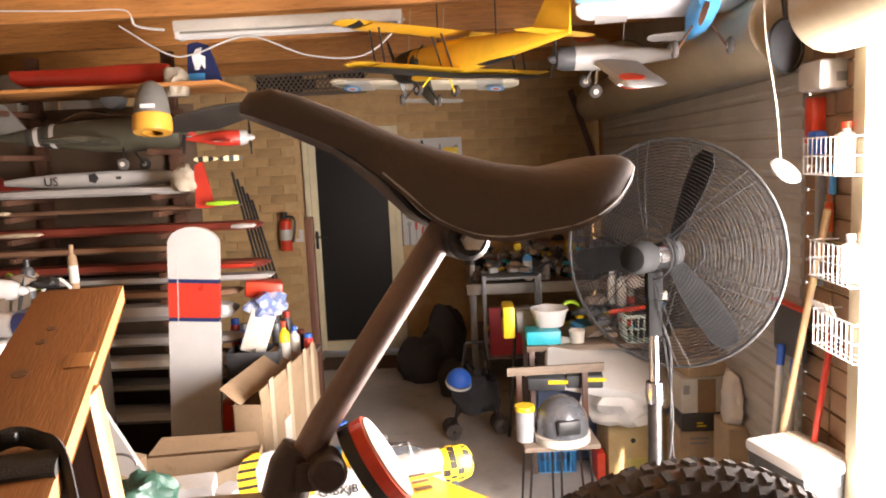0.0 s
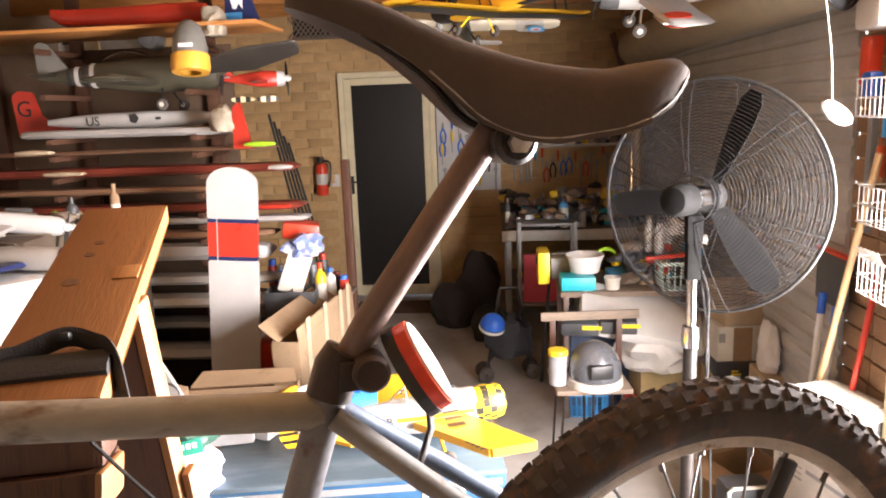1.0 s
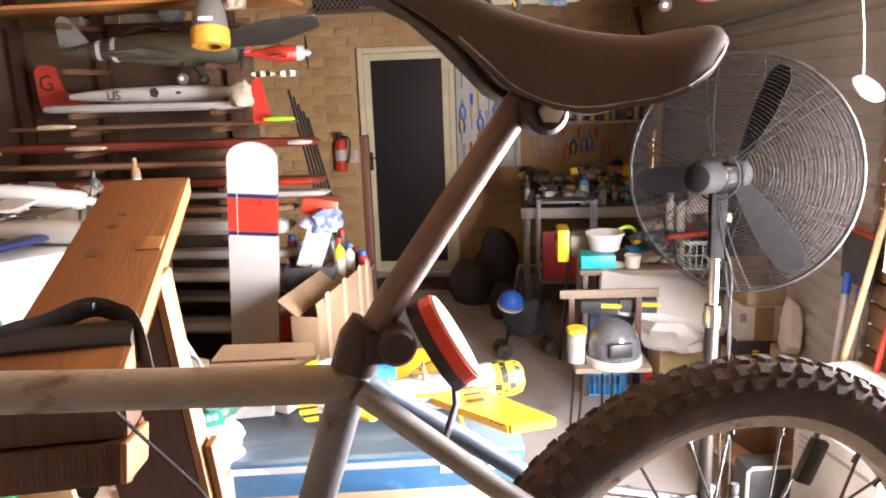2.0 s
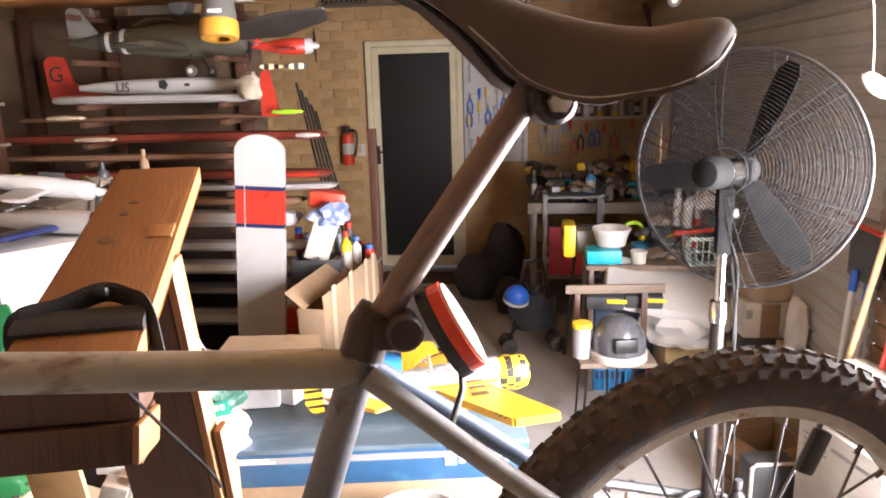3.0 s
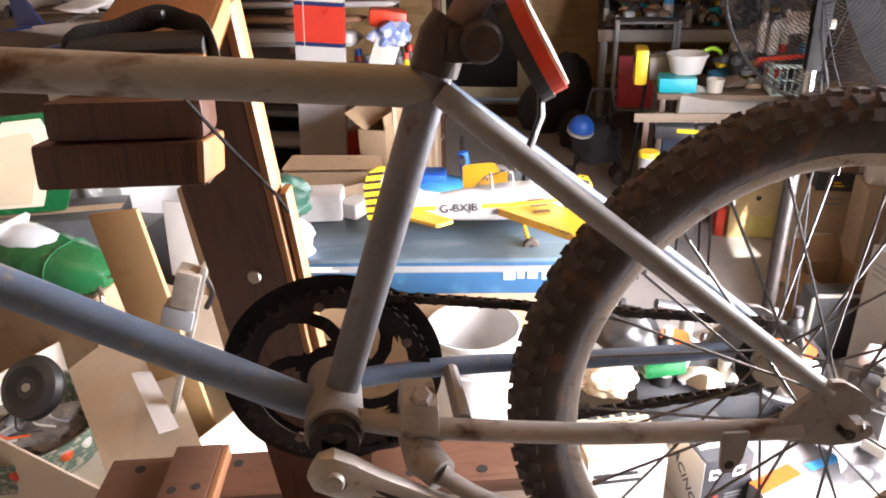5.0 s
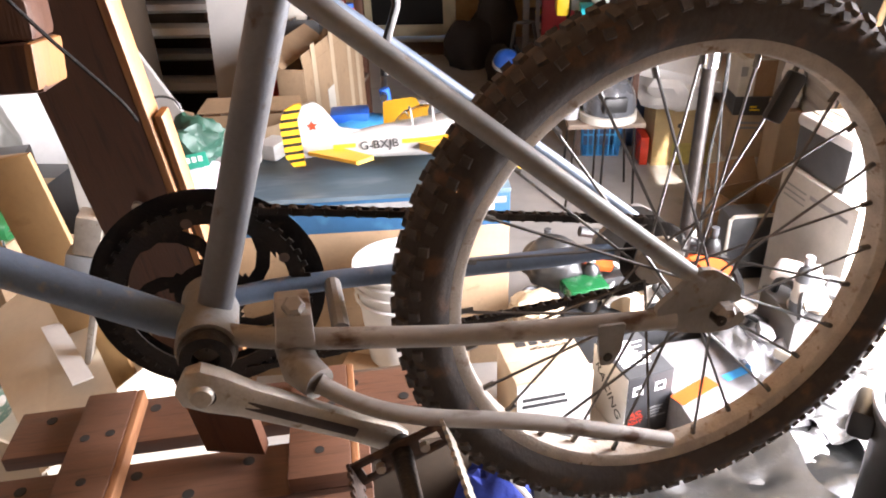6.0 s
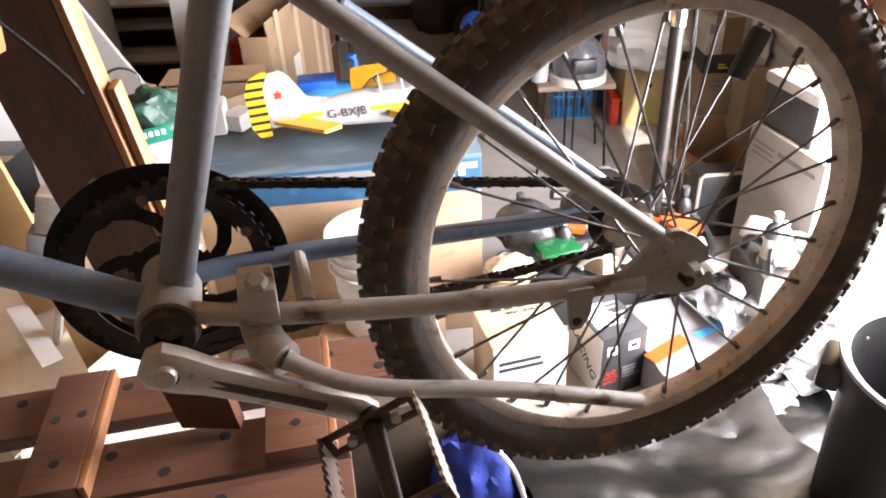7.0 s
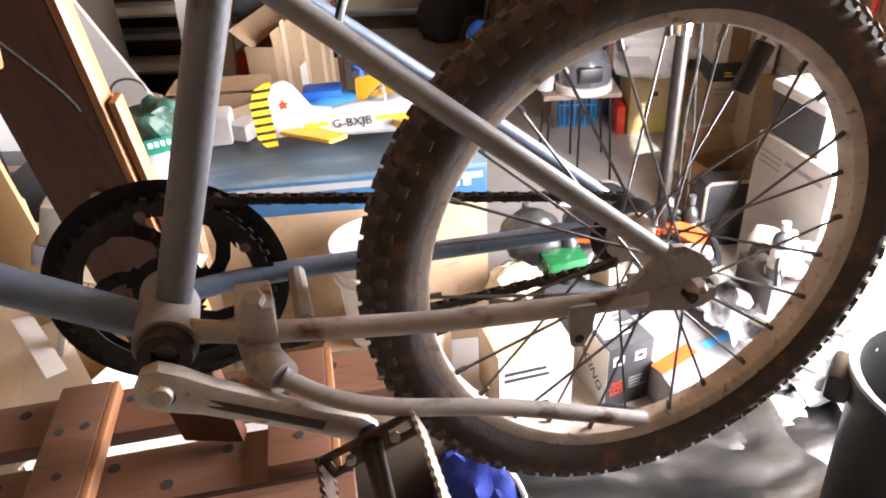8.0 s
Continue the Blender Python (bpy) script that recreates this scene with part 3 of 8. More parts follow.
    bmesh.ops.solidify(plate, geom=plate.faces[:], thickness=0.003)
    cring = part("chainring", plate, BLACK_STEEL, bike, "black guard disc with five curved windows")
    for k in range(5):
        a = math.radians(72 * k + 27)
        part("chainring_bolt", lathe([(0, 0), (0.0045, 0), (0.0045, 0.003), (0.002, 0.0036), (0, 0.003)], 12, m=Matrix.Translation((0.068 * math.cos(a), 0.0415, 0.068 * math.sin(a))) @ turn), POST_PAINT, cring, "dull steel bolt")
    teeth = bmesh.new()
    for k in range(42):
        a = 2 * math.pi * k / 42
        box((0.006, 0.0022, 0.0055), (0.079 * math.cos(a), 0.0395, 0.079 * math.sin(a)), 0.001, Euler((0, -a, 0)).to_matrix(), teeth)
    lathe([(0.066, -0.0385), (0.078, -0.0385), (0.078, -0.0405), (0.066, -0.0405)], 60, teeth, turn, close=True)
    part("tooth_ring", teeth, BLACK_STEEL, cring, "worn steel teeth")
    # chain: upper and lower run with plates
    def chain_run(p, q, y):
        bm = bmesh.new()
        d = Vector((q[0] - p[0], 0, q[1] - p[1]))
        n = int(d.length / 0.0127)
        ang = -math.atan2(d.z, d.x)
        for k in range(n):
            c = Vector((p[0], y, p[1])) + d * ((k + 0.5) / n)
            w = 0.0075 if k % 2 else 0.0055
            for s in (-1, 1):
                box((0.0155, 0.0012, 0.0062), c + Vector((0, s * w / 2, 0)), 0.0005, Euler((0, ang, 0)).to_matrix(), bm)
            lathe([(0, -0.0035), (0.0042, -0.0035), (0.0042, 0.0035), (0, 0.0035)], 8, bm, Matrix.Translation(c - d.normalized() * 0.0063) @ turn)
        return bm
    part("chain", chain_run((0.006, 0.0785), (0.392, 0.036), 0.041), BLACK_STEEL, bike, "greasy black chain")
    part("chain", chain_run((0.024, -0.076), (0.392, -0.034), 0.041), BLACK_STEEL, bike, "greasy black chain")
    # pedal on the near crank end
    pe = at @ Vector((0.15, 0, 0))
    pedal = part("pedal", tube([pe + Vector((0, -0.004, 0)), pe + Vector((0, -0.10, 0.0))], [0.0085, 0.006], 12), BLACK_STEEL, bike, "metal cage pedal with serrated edges")
    cage_at = Matrix.Translation(pe) @ Matrix.Rotation(radians(-24), 4, "Y")
    for dx in (-0.038, 0.038):
        bm = box((0.0025, 0.088, 0.020), (dx, -0.060, 0), 0.0006)
        for k in range(10):
            for zz in (-0.0118, 0.0118):
                box((0.0025, 0.0042, 0.0055), (dx, -0.099 + k * 0.0088, zz), bm=bm)
        part("cage_plate", bm, ALLOY if dx > 0 else RUSTY, pedal, at=cage_at)
    for dy in (-0.017, -0.103):
        bm = bmesh.new()
        for zz in (-0.0085, 0.0085):
            box((0.076, 0.003, 0.006), (0, dy, zz), 0.0006, bm=bm)
        for xx in (-0.035, -0.012, 0.012, 0.035):
            box((0.008, 0.003, 0.012), (xx, dy, 0), 0.0004, bm=bm)
        part("end_plate", bm, RUSTY, pedal, "slotted rusty end plate", at=cage_at)
    for xx in (-0.018, 0.018):
        part("cage_bolt", tube([(xx, -0.019, 0.0), (xx, -0.024, 0.0)], 0.0038, 8), ALLOY, pedal, at=cage_at)
    # seat clamp, post, saddle
    part("seat_collar", tube([(0.0715, 0, 0.262), (0.0775, 0, 0.284), (0.084, 0, 0.2945)], [0.0165, 0.0168, 0.0155], 20), CLAMP, bike, "dark brown seat clamp")
    part("clamp_knob", lathe([(0, -0.014), (0.011, -0.014), (0.0135, -0.011), (0.0135, 0.011), (0.011, 0.014), (0, 0.014)], 18, m=turn), CLAMP, bike, at=Matrix.Translation((0.099, -0.012, 0.284)))
    part("clamp_lug", box((0.024, 0.022, 0.022), (0.089, -0.008, 0.281), 0.004), CLAMP, bike)
    part("seat_post", tube([(0.0795, 0, 0.277), (0.0995, 0, 0.3145), (0.1895, 0, 0.455)], 0.0111, 20), POST_PAINT, bike, "brownish dusty steel seat post")
    # reflector on a bracket
    part("reflector_bracket", tube([(0.137, -0.012, 0.190), (0.137, -0.010, 0.207), (0.146, -0.006, 0.234), (0.1445, 0, 0.262)], 0.0042, 8, flat=0.5), BLACK_PLASTIC, bike)
    rfl = Matrix.Translation((0.1325, 0.0, 0.2765)) @ Euler((0, radians(57), 0)).to_matrix().to_4x4() @ Matrix.Rotation(radians(12), 4, "X")
    body = slab([(0.038 * math.cos(a) * (1 if abs(math.cos(a)) < 0.8 else 1), 0.026 * math.sin(a)) for a in (2 * math.pi * k / 28 for k in range(28))], 0.009, bevel=0.003)
    refl = part("reflector", body, BLACK_PLASTIC, bike, "oval black reflector housing with a red lens", at=rfl)
    part("lens", slab([(0.0365 * math.cos(a), 0.0255 * math.sin(a)) for a in (2 * math.pi * k / 28 for k in range(28))], 0.011, bevel=0.003), RED, refl, "red reflector lens", at=Matrix.Translation((0, 0, 0.0085)))
    part("lens_rim", slab([(0.034 * math.cos(a), 0.0235 * math.sin(a)) for a in (2 * math.pi * k / 28 for k in range(28))], 0.003, bevel=0.001), OFFWHITE, refl, at=Matrix.Translation((0, 0, 0.0145)))
    saddle(bike, turn)
    return bike


def tyre_mesh(R):
    bm = bmesh.new()
    segs, n = 88, 12
    rr = 0.0245
    rc = R - rr
    verts = []
    for i in range(segs):
        a = 2 * math.pi * i / segs
        ring = []
        for k in range(n):
            b = math.pi * (-0.78 + 1.56 * k / (n - 1))
            r = rc + rr * math.cos(b) * 0.97
            ring.append(bm.verts.new((r * math.cos(a), rr * math.sin(b) * 0.97, r * math.sin(a))))
        verts.append(ring)
    for i in range(segs):
        p, q = verts[i], verts[(i + 1) % segs]
        for k in range(n - 1):
            bm.faces.new((p[k], p[k + 1], q[k + 1], q[k]))
        bm.faces.new((p[n - 1], p[0], q[0], q[n - 1]))
    return bm


def tread(wheel, R, rnd):
    """Knobs in five rows; those of the near side and the middle lie free, the far rows are joined."""
    rr = 0.0245
    rc = R - rr
    far = bmesh.new()
    for row, ang in enumerate((-1.06, -0.56, 0.0, 0.56, 1.06)):
        width = 0.0112 if abs(ang) < 0.9 else 0.0085
        shared = None
        for i in range(78):
            a = 2 * math.pi * (i + 0.5 * (row % 2)) / 78
            r = rc + rr * math.cos(ang)
            m = (Matrix.Rotation(-a, 3, "Y") @ Matrix.Rotation(ang, 3, "Z") @ Matrix.Rotation(radians(90), 3, "Y")) @ Matrix.Rotation(rnd.uniform(-0.2, 0.2), 3, "Z")
            place = (r * math.cos(a), rr * math.sin(ang), r * math.sin(a))
            if row > 2:
                box((0.0088, width, 0.0044), place, 0.0, m, far)
            elif shared is None:
                shared = part("tread_block", box((0.0088, width, 0.0044), taper=0.86), TYRE, wheel, at=Matrix.Translation(place) @ m.to_4x4()).data
            else:
                ob = new("tread_block", shared)
                ob.parent = wheel
                ob.matrix_local = Matrix.Translation(place) @ m.to_4x4()
    tagged(part("tread", far, TYRE, wheel), "joined far rows of tread blocks", kind="stuff")


def saddle(bike, turn):
    # sections along the saddle, x to the rear: x, centre z of the top, half width, drop of the skirt
    rows = [(0.0435, 0.533, 0.008, 0.006), (0.049, 0.541, 0.015, 0.016), (0.063, 0.5445, 0.020, 0.024), (0.079, 0.541, 0.022, 0.026), (0.110, 0.531, 0.025, 0.028), (0.134, 0.522, 0.029, 0.036), (0.151, 0.516, 0.033, 0.044), (0.170, 0.510, 0.038, 0.054), (0.194, 0.504, 0.047, 0.058), (0.216, 0.4995, 0.056, 0.055), (0.239, 0.4975, 0.062, 0.049), (0.257, 0.4972, 0.066, 0.045), (0.275, 0.499, 0.067, 0.040), (0.294, 0.504, 0.062, 0.033), (0.311, 0.507, 0.050, 0.020), (0.322, 0.504, 0.034, 0.010), (0.328, 0.496, 0.014, 0.004)]
    secs = []
    for x, z, w, d in rows:
        ring = []
        for k in range(13):
            a = math.pi * k / 12
            c, s = math.cos(a), math.sin(a)
            y = w * math.copysign(abs(c) ** 0.55, c)
            ring.append((x, y, z - d + d * abs(s) ** 0.62))
        for k in range(1, 6):
            y = -w + 2 * w * k / 6
            ring.append((x, y * 0.93, z - d + 0.35 * d * (1 - (y / w) ** 2)))
        secs.append(ring)
    bm = loft(secs)
    bmesh.ops.subdivide_edges(bm, edges=bm.edges[:], cuts=1, use_grid_fill=True, smooth=0.4)
    seat = part("saddle", bm, SADDLE, bike, "worn dark brown padded bicycle saddle")
    seam = [(x, -w * 0.985, z - d + 0.004) for x, z, w, d in rows[1:-1]]
    part("seam", tube(curve_points(seam[4:], 4), 0.0008, 6), STAY_PAINT, seat, "pale piping along the lower edge")
    for s in (-1, 1):
        part("rail", tube(curve_points([(0.095, s * 0.010, 0.517), (0.14, s * 0.016, 0.490), (0.175, s * 0.02, 0.459), (0.222, s * 0.022, 0.447), (0.245, s * 0.03, 0.452), (0.265, s * 0.036, 0.468)], 4), 0.0035, 8), BLACK_STEEL, seat, "steel saddle rail")
    part("rail_clamp", lathe([(0, -0.03), (0.012, -0.03), (0.016, -0.026), (0.016, 0.026), (0.012, 0.03), (0, 0.03)], 20, m=turn), BLACK_STEEL, seat, at=Matrix.Translation((0.197, 0, 0.445)))
    part("clamp_nut", lathe([(0, 0), (0.008, 0), (0.008, 0.007), (0, 0.008)], 6, m=turn), ALLOY, seat, at=Matrix.Translation((0.197, -0.03, 0.445)))


bicycle()

# ---- wooden stand that holds the bike ----
stand = thing("bike_stand", Matrix.Translation((0.0, 0.95, 0.0)), "home-made bike stand of red-brown stained boards with a strap", "bike stand")


def board(name, p, q, width, thick, side, material, label="", bevel=0.003):
    """A board from p to q; side is the direction of its width."""
    p, q, side = Vector(p), Vector(q), Vector(side)
    way = (q - p)
    length = way.length
    way.normalize()
    side = (side - way * side.dot(way)).normalized()
    up = side.cross(way)
    m = Matrix((side, way, up)).transposed().to_4x4()
    bm = box((width, length, thick), (0, 0, 0), bevel)
    ob = part(name, bm, material, stand, label)
    ob.matrix_local = Matrix.Translation(stand.matrix_world.inverted() @ ((p + q) / 2)) @ m
    return ob


ARM_A, ARM_B = Vector((0.1655, 0.540, 1.5645)), Vector((0.0475, 0.9315, 1.6595))
arm = board("arm_board", ARM_A, ARM_B, 0.092, 0.024, (0.955, 0.298, 0), PINE, "orange-stained plywood board with knots and a notch")
for kx, ky, r in ((-0.008, 0.095, 0.0055), (-0.012, 0.063, 0.0055), (-0.016, -0.004, 0.0085)):
    part("knot", lathe([(0, 0), (r * 0.4, 0.0008), (r, 0.0003), (r, -0.001), (0, -0.001)], 14), DARKWOOD, arm, at=Matrix.Translation((kx, ky, 0.0122)))
part("notch_patch", box((0.024, 0.030, 0.003), (0.0335, 0.010, 0.0122), 0.0006), EDGE_L, arm, "pale worn notch on the board edge")
board("arm_edge", ARM_A + Vector((0.0452, 0.0141, 0.0)), ARM_B + Vector((0.0452, 0.0141, 0.0)), 0.0026, 0.022, (0.955, 0.298, 0), EDGE_L, "pale raw plywood edge")
board("post_board", (0.104, 0.724, 1.598), (0.084, 0.918, 0.77), 0.100, 0.024, (1, 0, 0), DARKWOOD_L, "dark red-brown upright board")
board("post_edge", (0.1592, 0.724, 1.604), (0.1452, 0.860, 1.02), 0.010, 0.026, (1, 0, 0), EDGE_L, "pale raw plywood edge")
board("post_brace", (0.1668, 0.774, 1.40), (0.1562, 0.866, 1.02), 0.009, 0.020, (1, 0, 0), EDGE_L, "second pale plywood edge behind the first")
part("bolt_head", lathe([(0, 0), (0.0085, 0), (0.0075, 0.004), (0, 0.005)], 14), ALLOY, stand, at=Matrix.Translation((0.112, 0.777 - 0.95, 1.285)) @ Euler((radians(90), 0, 0)).to_matrix().to_4x4())
tip = Euler((radians(-6), radians(2), radians(18))).to_matrix().to_4x4()
part("cradle_block", box((0.116, 0.060, 0.032), (0, 0, 0), 0.004), DARKWOOD, stand, "dark wooden cradle block under the tube", at=Matrix.Translation((0.166, 0.525 - 0.95, 1.517)) @ tip)
part("cradle_block", box((0.106, 0.054, 0.028), (0, 0, 0), 0.006), DARKWOOD, stand, "dark padded upper block under the tube", at=Matrix.Translation((0.171, 0.530 - 0.95, 1.547)) @ tip)
board("cradle_cheek", (0.2235, 0.530, 1.503), (0.2255, 0.534, 1.533), 0.006, 0.05, (1, 0.2, 0), EDGE_L)
along, side = (ARM_B - ARM_A).normalized(), Vector((0.955, 0.298, 0))
lift = side.cross(along)
o = Vector((0.0, 0.95, 0.0))


def on_arm(u, v, w=0.0):
    """A place on the arm board's top: u across, v along from its near end, w above."""
    return ARM_A + side * u + along * v + lift * (0.013 + w) - o


strap_line = curve_points([on_arm(-0.052, 0.045, -0.03), on_arm(-0.047, 0.050, 0.003), on_arm(-0.02, 0.062, 0.005), on_arm(0.012, 0.072, 0.012), on_arm(0.034, 0.068, 0.006), on_arm(0.049, 0.052, 0.004), on_arm(0.055, 0.038, -0.03)], 5)
part("strap", tube(strap_line, 0.0095, 8, flat=0.35), BLACK_FABRIC, stand, "black webbing strap over the board")
part("buckle", box((0.014, 0.016, 0.008), (0, 0, 0), 0.003), BLACK_PLASTIC, stand, at=Matrix.Translation(on_arm(0.012, 0.074, 0.013)))
pad = bmesh.new()
loft([[on_arm(u, v, w) for v, w in ((0.030, -0.004), (0.062, -0.004), (0.062, 0.003), (0.057, 0.006), (0.034, 0.006), (0.029, 0.003))] for u in (-0.049, -0.046, 0.044, 0.049)], pad)
part("pad", pad, BLACK_FABRIC, stand, "black foam pad under the strap")
part("string", tube([p - o for p in curve_points([(0.228, 0.505, 1.566), (0.245, 0.515, 1.535), (0.272, 0.525, 1.495), (0.280, 0.528, 1.478)], 5)], 0.0014, 6), BLACK_FABRIC, stand, "dark cord hanging from the cradle")


# ---- kinds of things ----
def turned(x, y, z, rz=0.0, rx=0.0, ry=0.0):
    return pose(x, y, z, rx, ry, rz)


QUARTER = Euler((radians(90), 0, 0)).to_matrix().to_4x4()


def carton(at, w, d, h, label, material=None, inside=None, flaps=(), tape=True, thick=0.005, group="", wall_dirt=None):
    """A cardboard box with its origin at the middle of its base. flaps: (side, angle) of opened lids; no flaps: closed."""
    material = material or CARD
    ob = thing("cardboard_box", at, label, "box", group)
    part("base", box((w, d, thick), (0, 0, thick / 2 + 0.002)), material, ob)
    for s in (-1, 1):
        part("side_panel", box((thick, d, h), (s * (w - thick) / 2, 0, h / 2), 0.0015), material, ob)
        part("side_panel", box((w - 2 * thick, thick, h), (0, s * (d - thick) / 2, h / 2), 0.0015), material, ob)
    if flaps:
        for side, ang in flaps:
            horizontal = side in ("left", "right")
            s = 1 if side in ("right", "back") else -1
            length = (d if horizontal else w) - 0.006
            depth = min(w, d) / 2
            if horizontal:
                bm = box((depth, length, thick * 0.8), (s * depth / 2, 0, 0), 0.001)
                m = Matrix.Translation((s * w / 2, 0, h)) @ Matrix.Rotation(radians(-ang * s), 4, "Y")
            else:
                bm = box((length, depth, thick * 0.8), (0, s * depth / 2, 0), 0.001)
                m = Matrix.Translation((0, s * d / 2, h)) @ Matrix.Rotation(radians(ang * s), 4, "X")
            part("flap", bm, inside or material, ob, at=m)
    else:
        for s in (-1, 1):
            part("lid_flap", box((w - 0.002, d / 2 - 0.001, thick), (0, s * d / 4, h + thick / 2), 0.001), material, ob)
        if tape:
            part("tape", box((w * 1.002, 0.045, 0.0012), (0, 0, h + thick + 0.0008)), CARD_PALE, ob)
            part("tape", box((0.0012, 0.045, 0.07), (-(w / 2 + 0.0008), 0, h - 0.033)), CARD_PALE, ob)
    return ob


def airfoil(y, x0, chord, thick, z=0.0, n=12):
    ring = []
    for k in range(n):
        a = 2 * math.pi * k / n
        x = 0.5 * (1 - math.cos(a))
        t = thick * (math.sqrt(max(0, x)) - x) * 2.5
        ring.append((x0 + x * chord, y, z + (t if a < math.pi else -t * 0.6)))
    return ring


def wing_mesh(span, chord, thick, taper=0.8, dihedral=0.0, tip=0.06, sweep=0.0):
    """A wing along y about its middle, leading edge towards -x."""
    secs = []
    half = span / 2
    for f in (-1, -1 + tip * 0.4, -1 + tip, -0.5, 0, 0.5, 1 - tip, 1 - tip * 0.4, 1):
        k = 1 - (1 - taper) * abs(f)
        if abs(f) > 1 - tip * 0.3:
            k *= 0.45
        elif abs(f) > 1 - tip * 0.7:
            k *= 0.82
        c = chord * k
        secs.append(airfoil(f * half, -c * 0.35 + sweep * abs(f), c, thick * (k if abs(f) < 0.99 else k * 0.4), dihedral * abs(f) * half))
    return loft(secs)


def loose_wing(at, span, chord, thick, material, label, group="wings stored on the rack", bands=(), taper=0.95):
    ob = single("model_wing", wing_mesh(span, chord, thick, taper), material, at, label, "model aircraft wing", group)
    for y0, y1, m in bands:
        part("colour_band", wing_slice(chord, thick, taper, span, y0, y1), m, ob)
    return ob


def wing_slice(chord, thick, taper, span, y0, y1, grow=1.02):
    secs = []
    for y in (y0, y1):
        k = 1 - (1 - taper) * abs(y) / (span / 2)
        c = chord * k * grow
        secs.append(airfoil(y, -chord * k * 0.35 - (grow - 1) * chord * 0.5, c, thick * k * 1.12))
    return loft(secs)


def prop_mesh(diameter, blades=2, width=0.022):
    bm = bmesh.new()
    for b in range(blades):
        secs = []
        for f, w, tw in ((0.04, 0.5, 50), (0.3, 1.0, 32), (0.6, 1.05, 20), (0.85, 0.85, 14), (1.0, 0.35, 10)):
            r = f * diameter / 2
            c, s = math.cos(radians(tw)), math.sin(radians(tw))
            h = width * w / 2
            t = 0.0022
            secs.append([(r, -h * c - t * s, -h * s + t * c), (r, h * c - t * s, h * s + t * c), (r, h * c + t * s, h * s - t * c), (r, -h * c + t * s, -h * s - t * c)])
        old = set(bm.verts)
        loft(secs, bm)
        bmesh.ops.transform(bm, matrix=Matrix.Rotation(2 * math.pi * b / blades, 4, "Z"), verts=[v for v in bm.verts if v not in old])
    return bm


def model_plane(at, label, length=1.0, span=1.2, body=None, wing=None, tail=None, fin=None, cowl=None, prop=BLACK_PLASTIC, wings=1, chord=0.2, fat=0.055, wheels=True, canopy=True, group="", gear=BLACK_PLASTIC, wing_z=-0.02, prop_turn=20, blades=2, name="model_aeroplane", fat_z=1.25):
    """Nose towards -x, wing along y, origin at the middle of the fuselage."""
    body, wing = body or WHITE, wing or body or WHITE
    tail, fin, cowl = tail or wing, fin or body, cowl or body
    ob = thing(name, at, label, "model aeroplane", group)
    L = length
    prof = [(-0.5, 0.55), (-0.46, 0.8), (-0.36, 1.0), (-0.2, 1.08), (-0.05, 1.0), (0.15, 0.72), (0.35, 0.42), (0.5, 0.16)]
    part("fuselage", loft([oval((x * L, 0, 0.004 * L * (x > 0.1)), fat * k, fat * fat_z * k, 14, 2.4) for x, k in prof]), body, ob)
    part("cowl", loft([oval((x * L, 0, 0), fat * k, fat * fat_z * k, 14, 2.2) for x, k in ((-0.505, 0.45), (-0.50, 0.8), (-0.46, 0.98), (-0.37, 1.045))]), cowl, ob)
    for k in range(wings):
        z = wing_z + (0.0 if k == 0 else chord * 0.95)
        w = part("wing", wing_mesh(span * (1 if k == 0 else 1.05), chord, chord * 0.16, 0.85, 0.02, 0.1), wing, ob, at=Matrix.Translation((-0.12 * L - (0.03 if k else 0), 0, z)))
        for s in (-1, 1):
            part("aileron", wing_slice(chord * 0.99, chord * 0.05, 1.0, span, s * span * 0.28, s * span * 0.42, 1.03), tail, w)
    if wings == 2:
        for s in (-1, 1):
            for dx in (-0.02, 0.06):
                part("strut", tube([(-0.12 * L + dx, s * span * 0.36, wing_z), (-0.15 * L + dx, s * span * 0.36, wing_z + chord * 0.95)], 0.005, 6), BLACK_PLASTIC, ob)
                part("strut", tube([(-0.12 * L + dx, s * 0.05, wing_z), (-0.15 * L + dx, s * 0.09, wing_z + chord * 0.95)], 0.005, 6), BLACK_PLASTIC, ob)
    part("tailplane", wing_mesh(span * 0.36, chord * 0.55, 0.012, 0.75, 0, 0.15), tail, ob, at=Matrix.Translation((0.43 * L, 0, 0.012)))
    fo = [(-0.09 * L, 0), (0.03 * L, 0.16 * L), (0.075 * L, 0.175 * L), (0.105 * L, 0.15 * L), (0.10 * L, -0.02 * L), (0.0, -0.02 * L)]
    part("fin", slab(fo, 0.012, m=Matrix.Translation((0.4 * L, 0, 0.02)) @ QUARTER, bevel=0.004), fin, ob)
    if canopy:
        part("canopy", loft([oval((x * L, 0, fat * 0.95), fat * 0.62 * k, fat * 0.85 * k, 12) for x, k in ((-0.14, 0.25), (-0.09, 0.85), (-0.01, 1.0), (0.07, 0.75), (0.14, 0.2))]), CLEAR, ob, "clear canopy")
    hub = part("spinner", lathe([(0.022, 0), (0.02, 0.018), (0.011, 0.035), (0, 0.04)], 16, m=Matrix.Rotation(radians(-90), 4, "Y")), cowl, ob, at=Matrix.Translation((-0.505 * L, 0, 0)))
    part("propeller", prop_mesh(0.26 * max(0.8, L), blades), prop, hub, at=Matrix.Translation((-0.012, 0, 0)) @ Matrix.Rotation(radians(90), 4, "Y") @ Matrix.Rotation(radians(prop_turn), 4, "Z"))
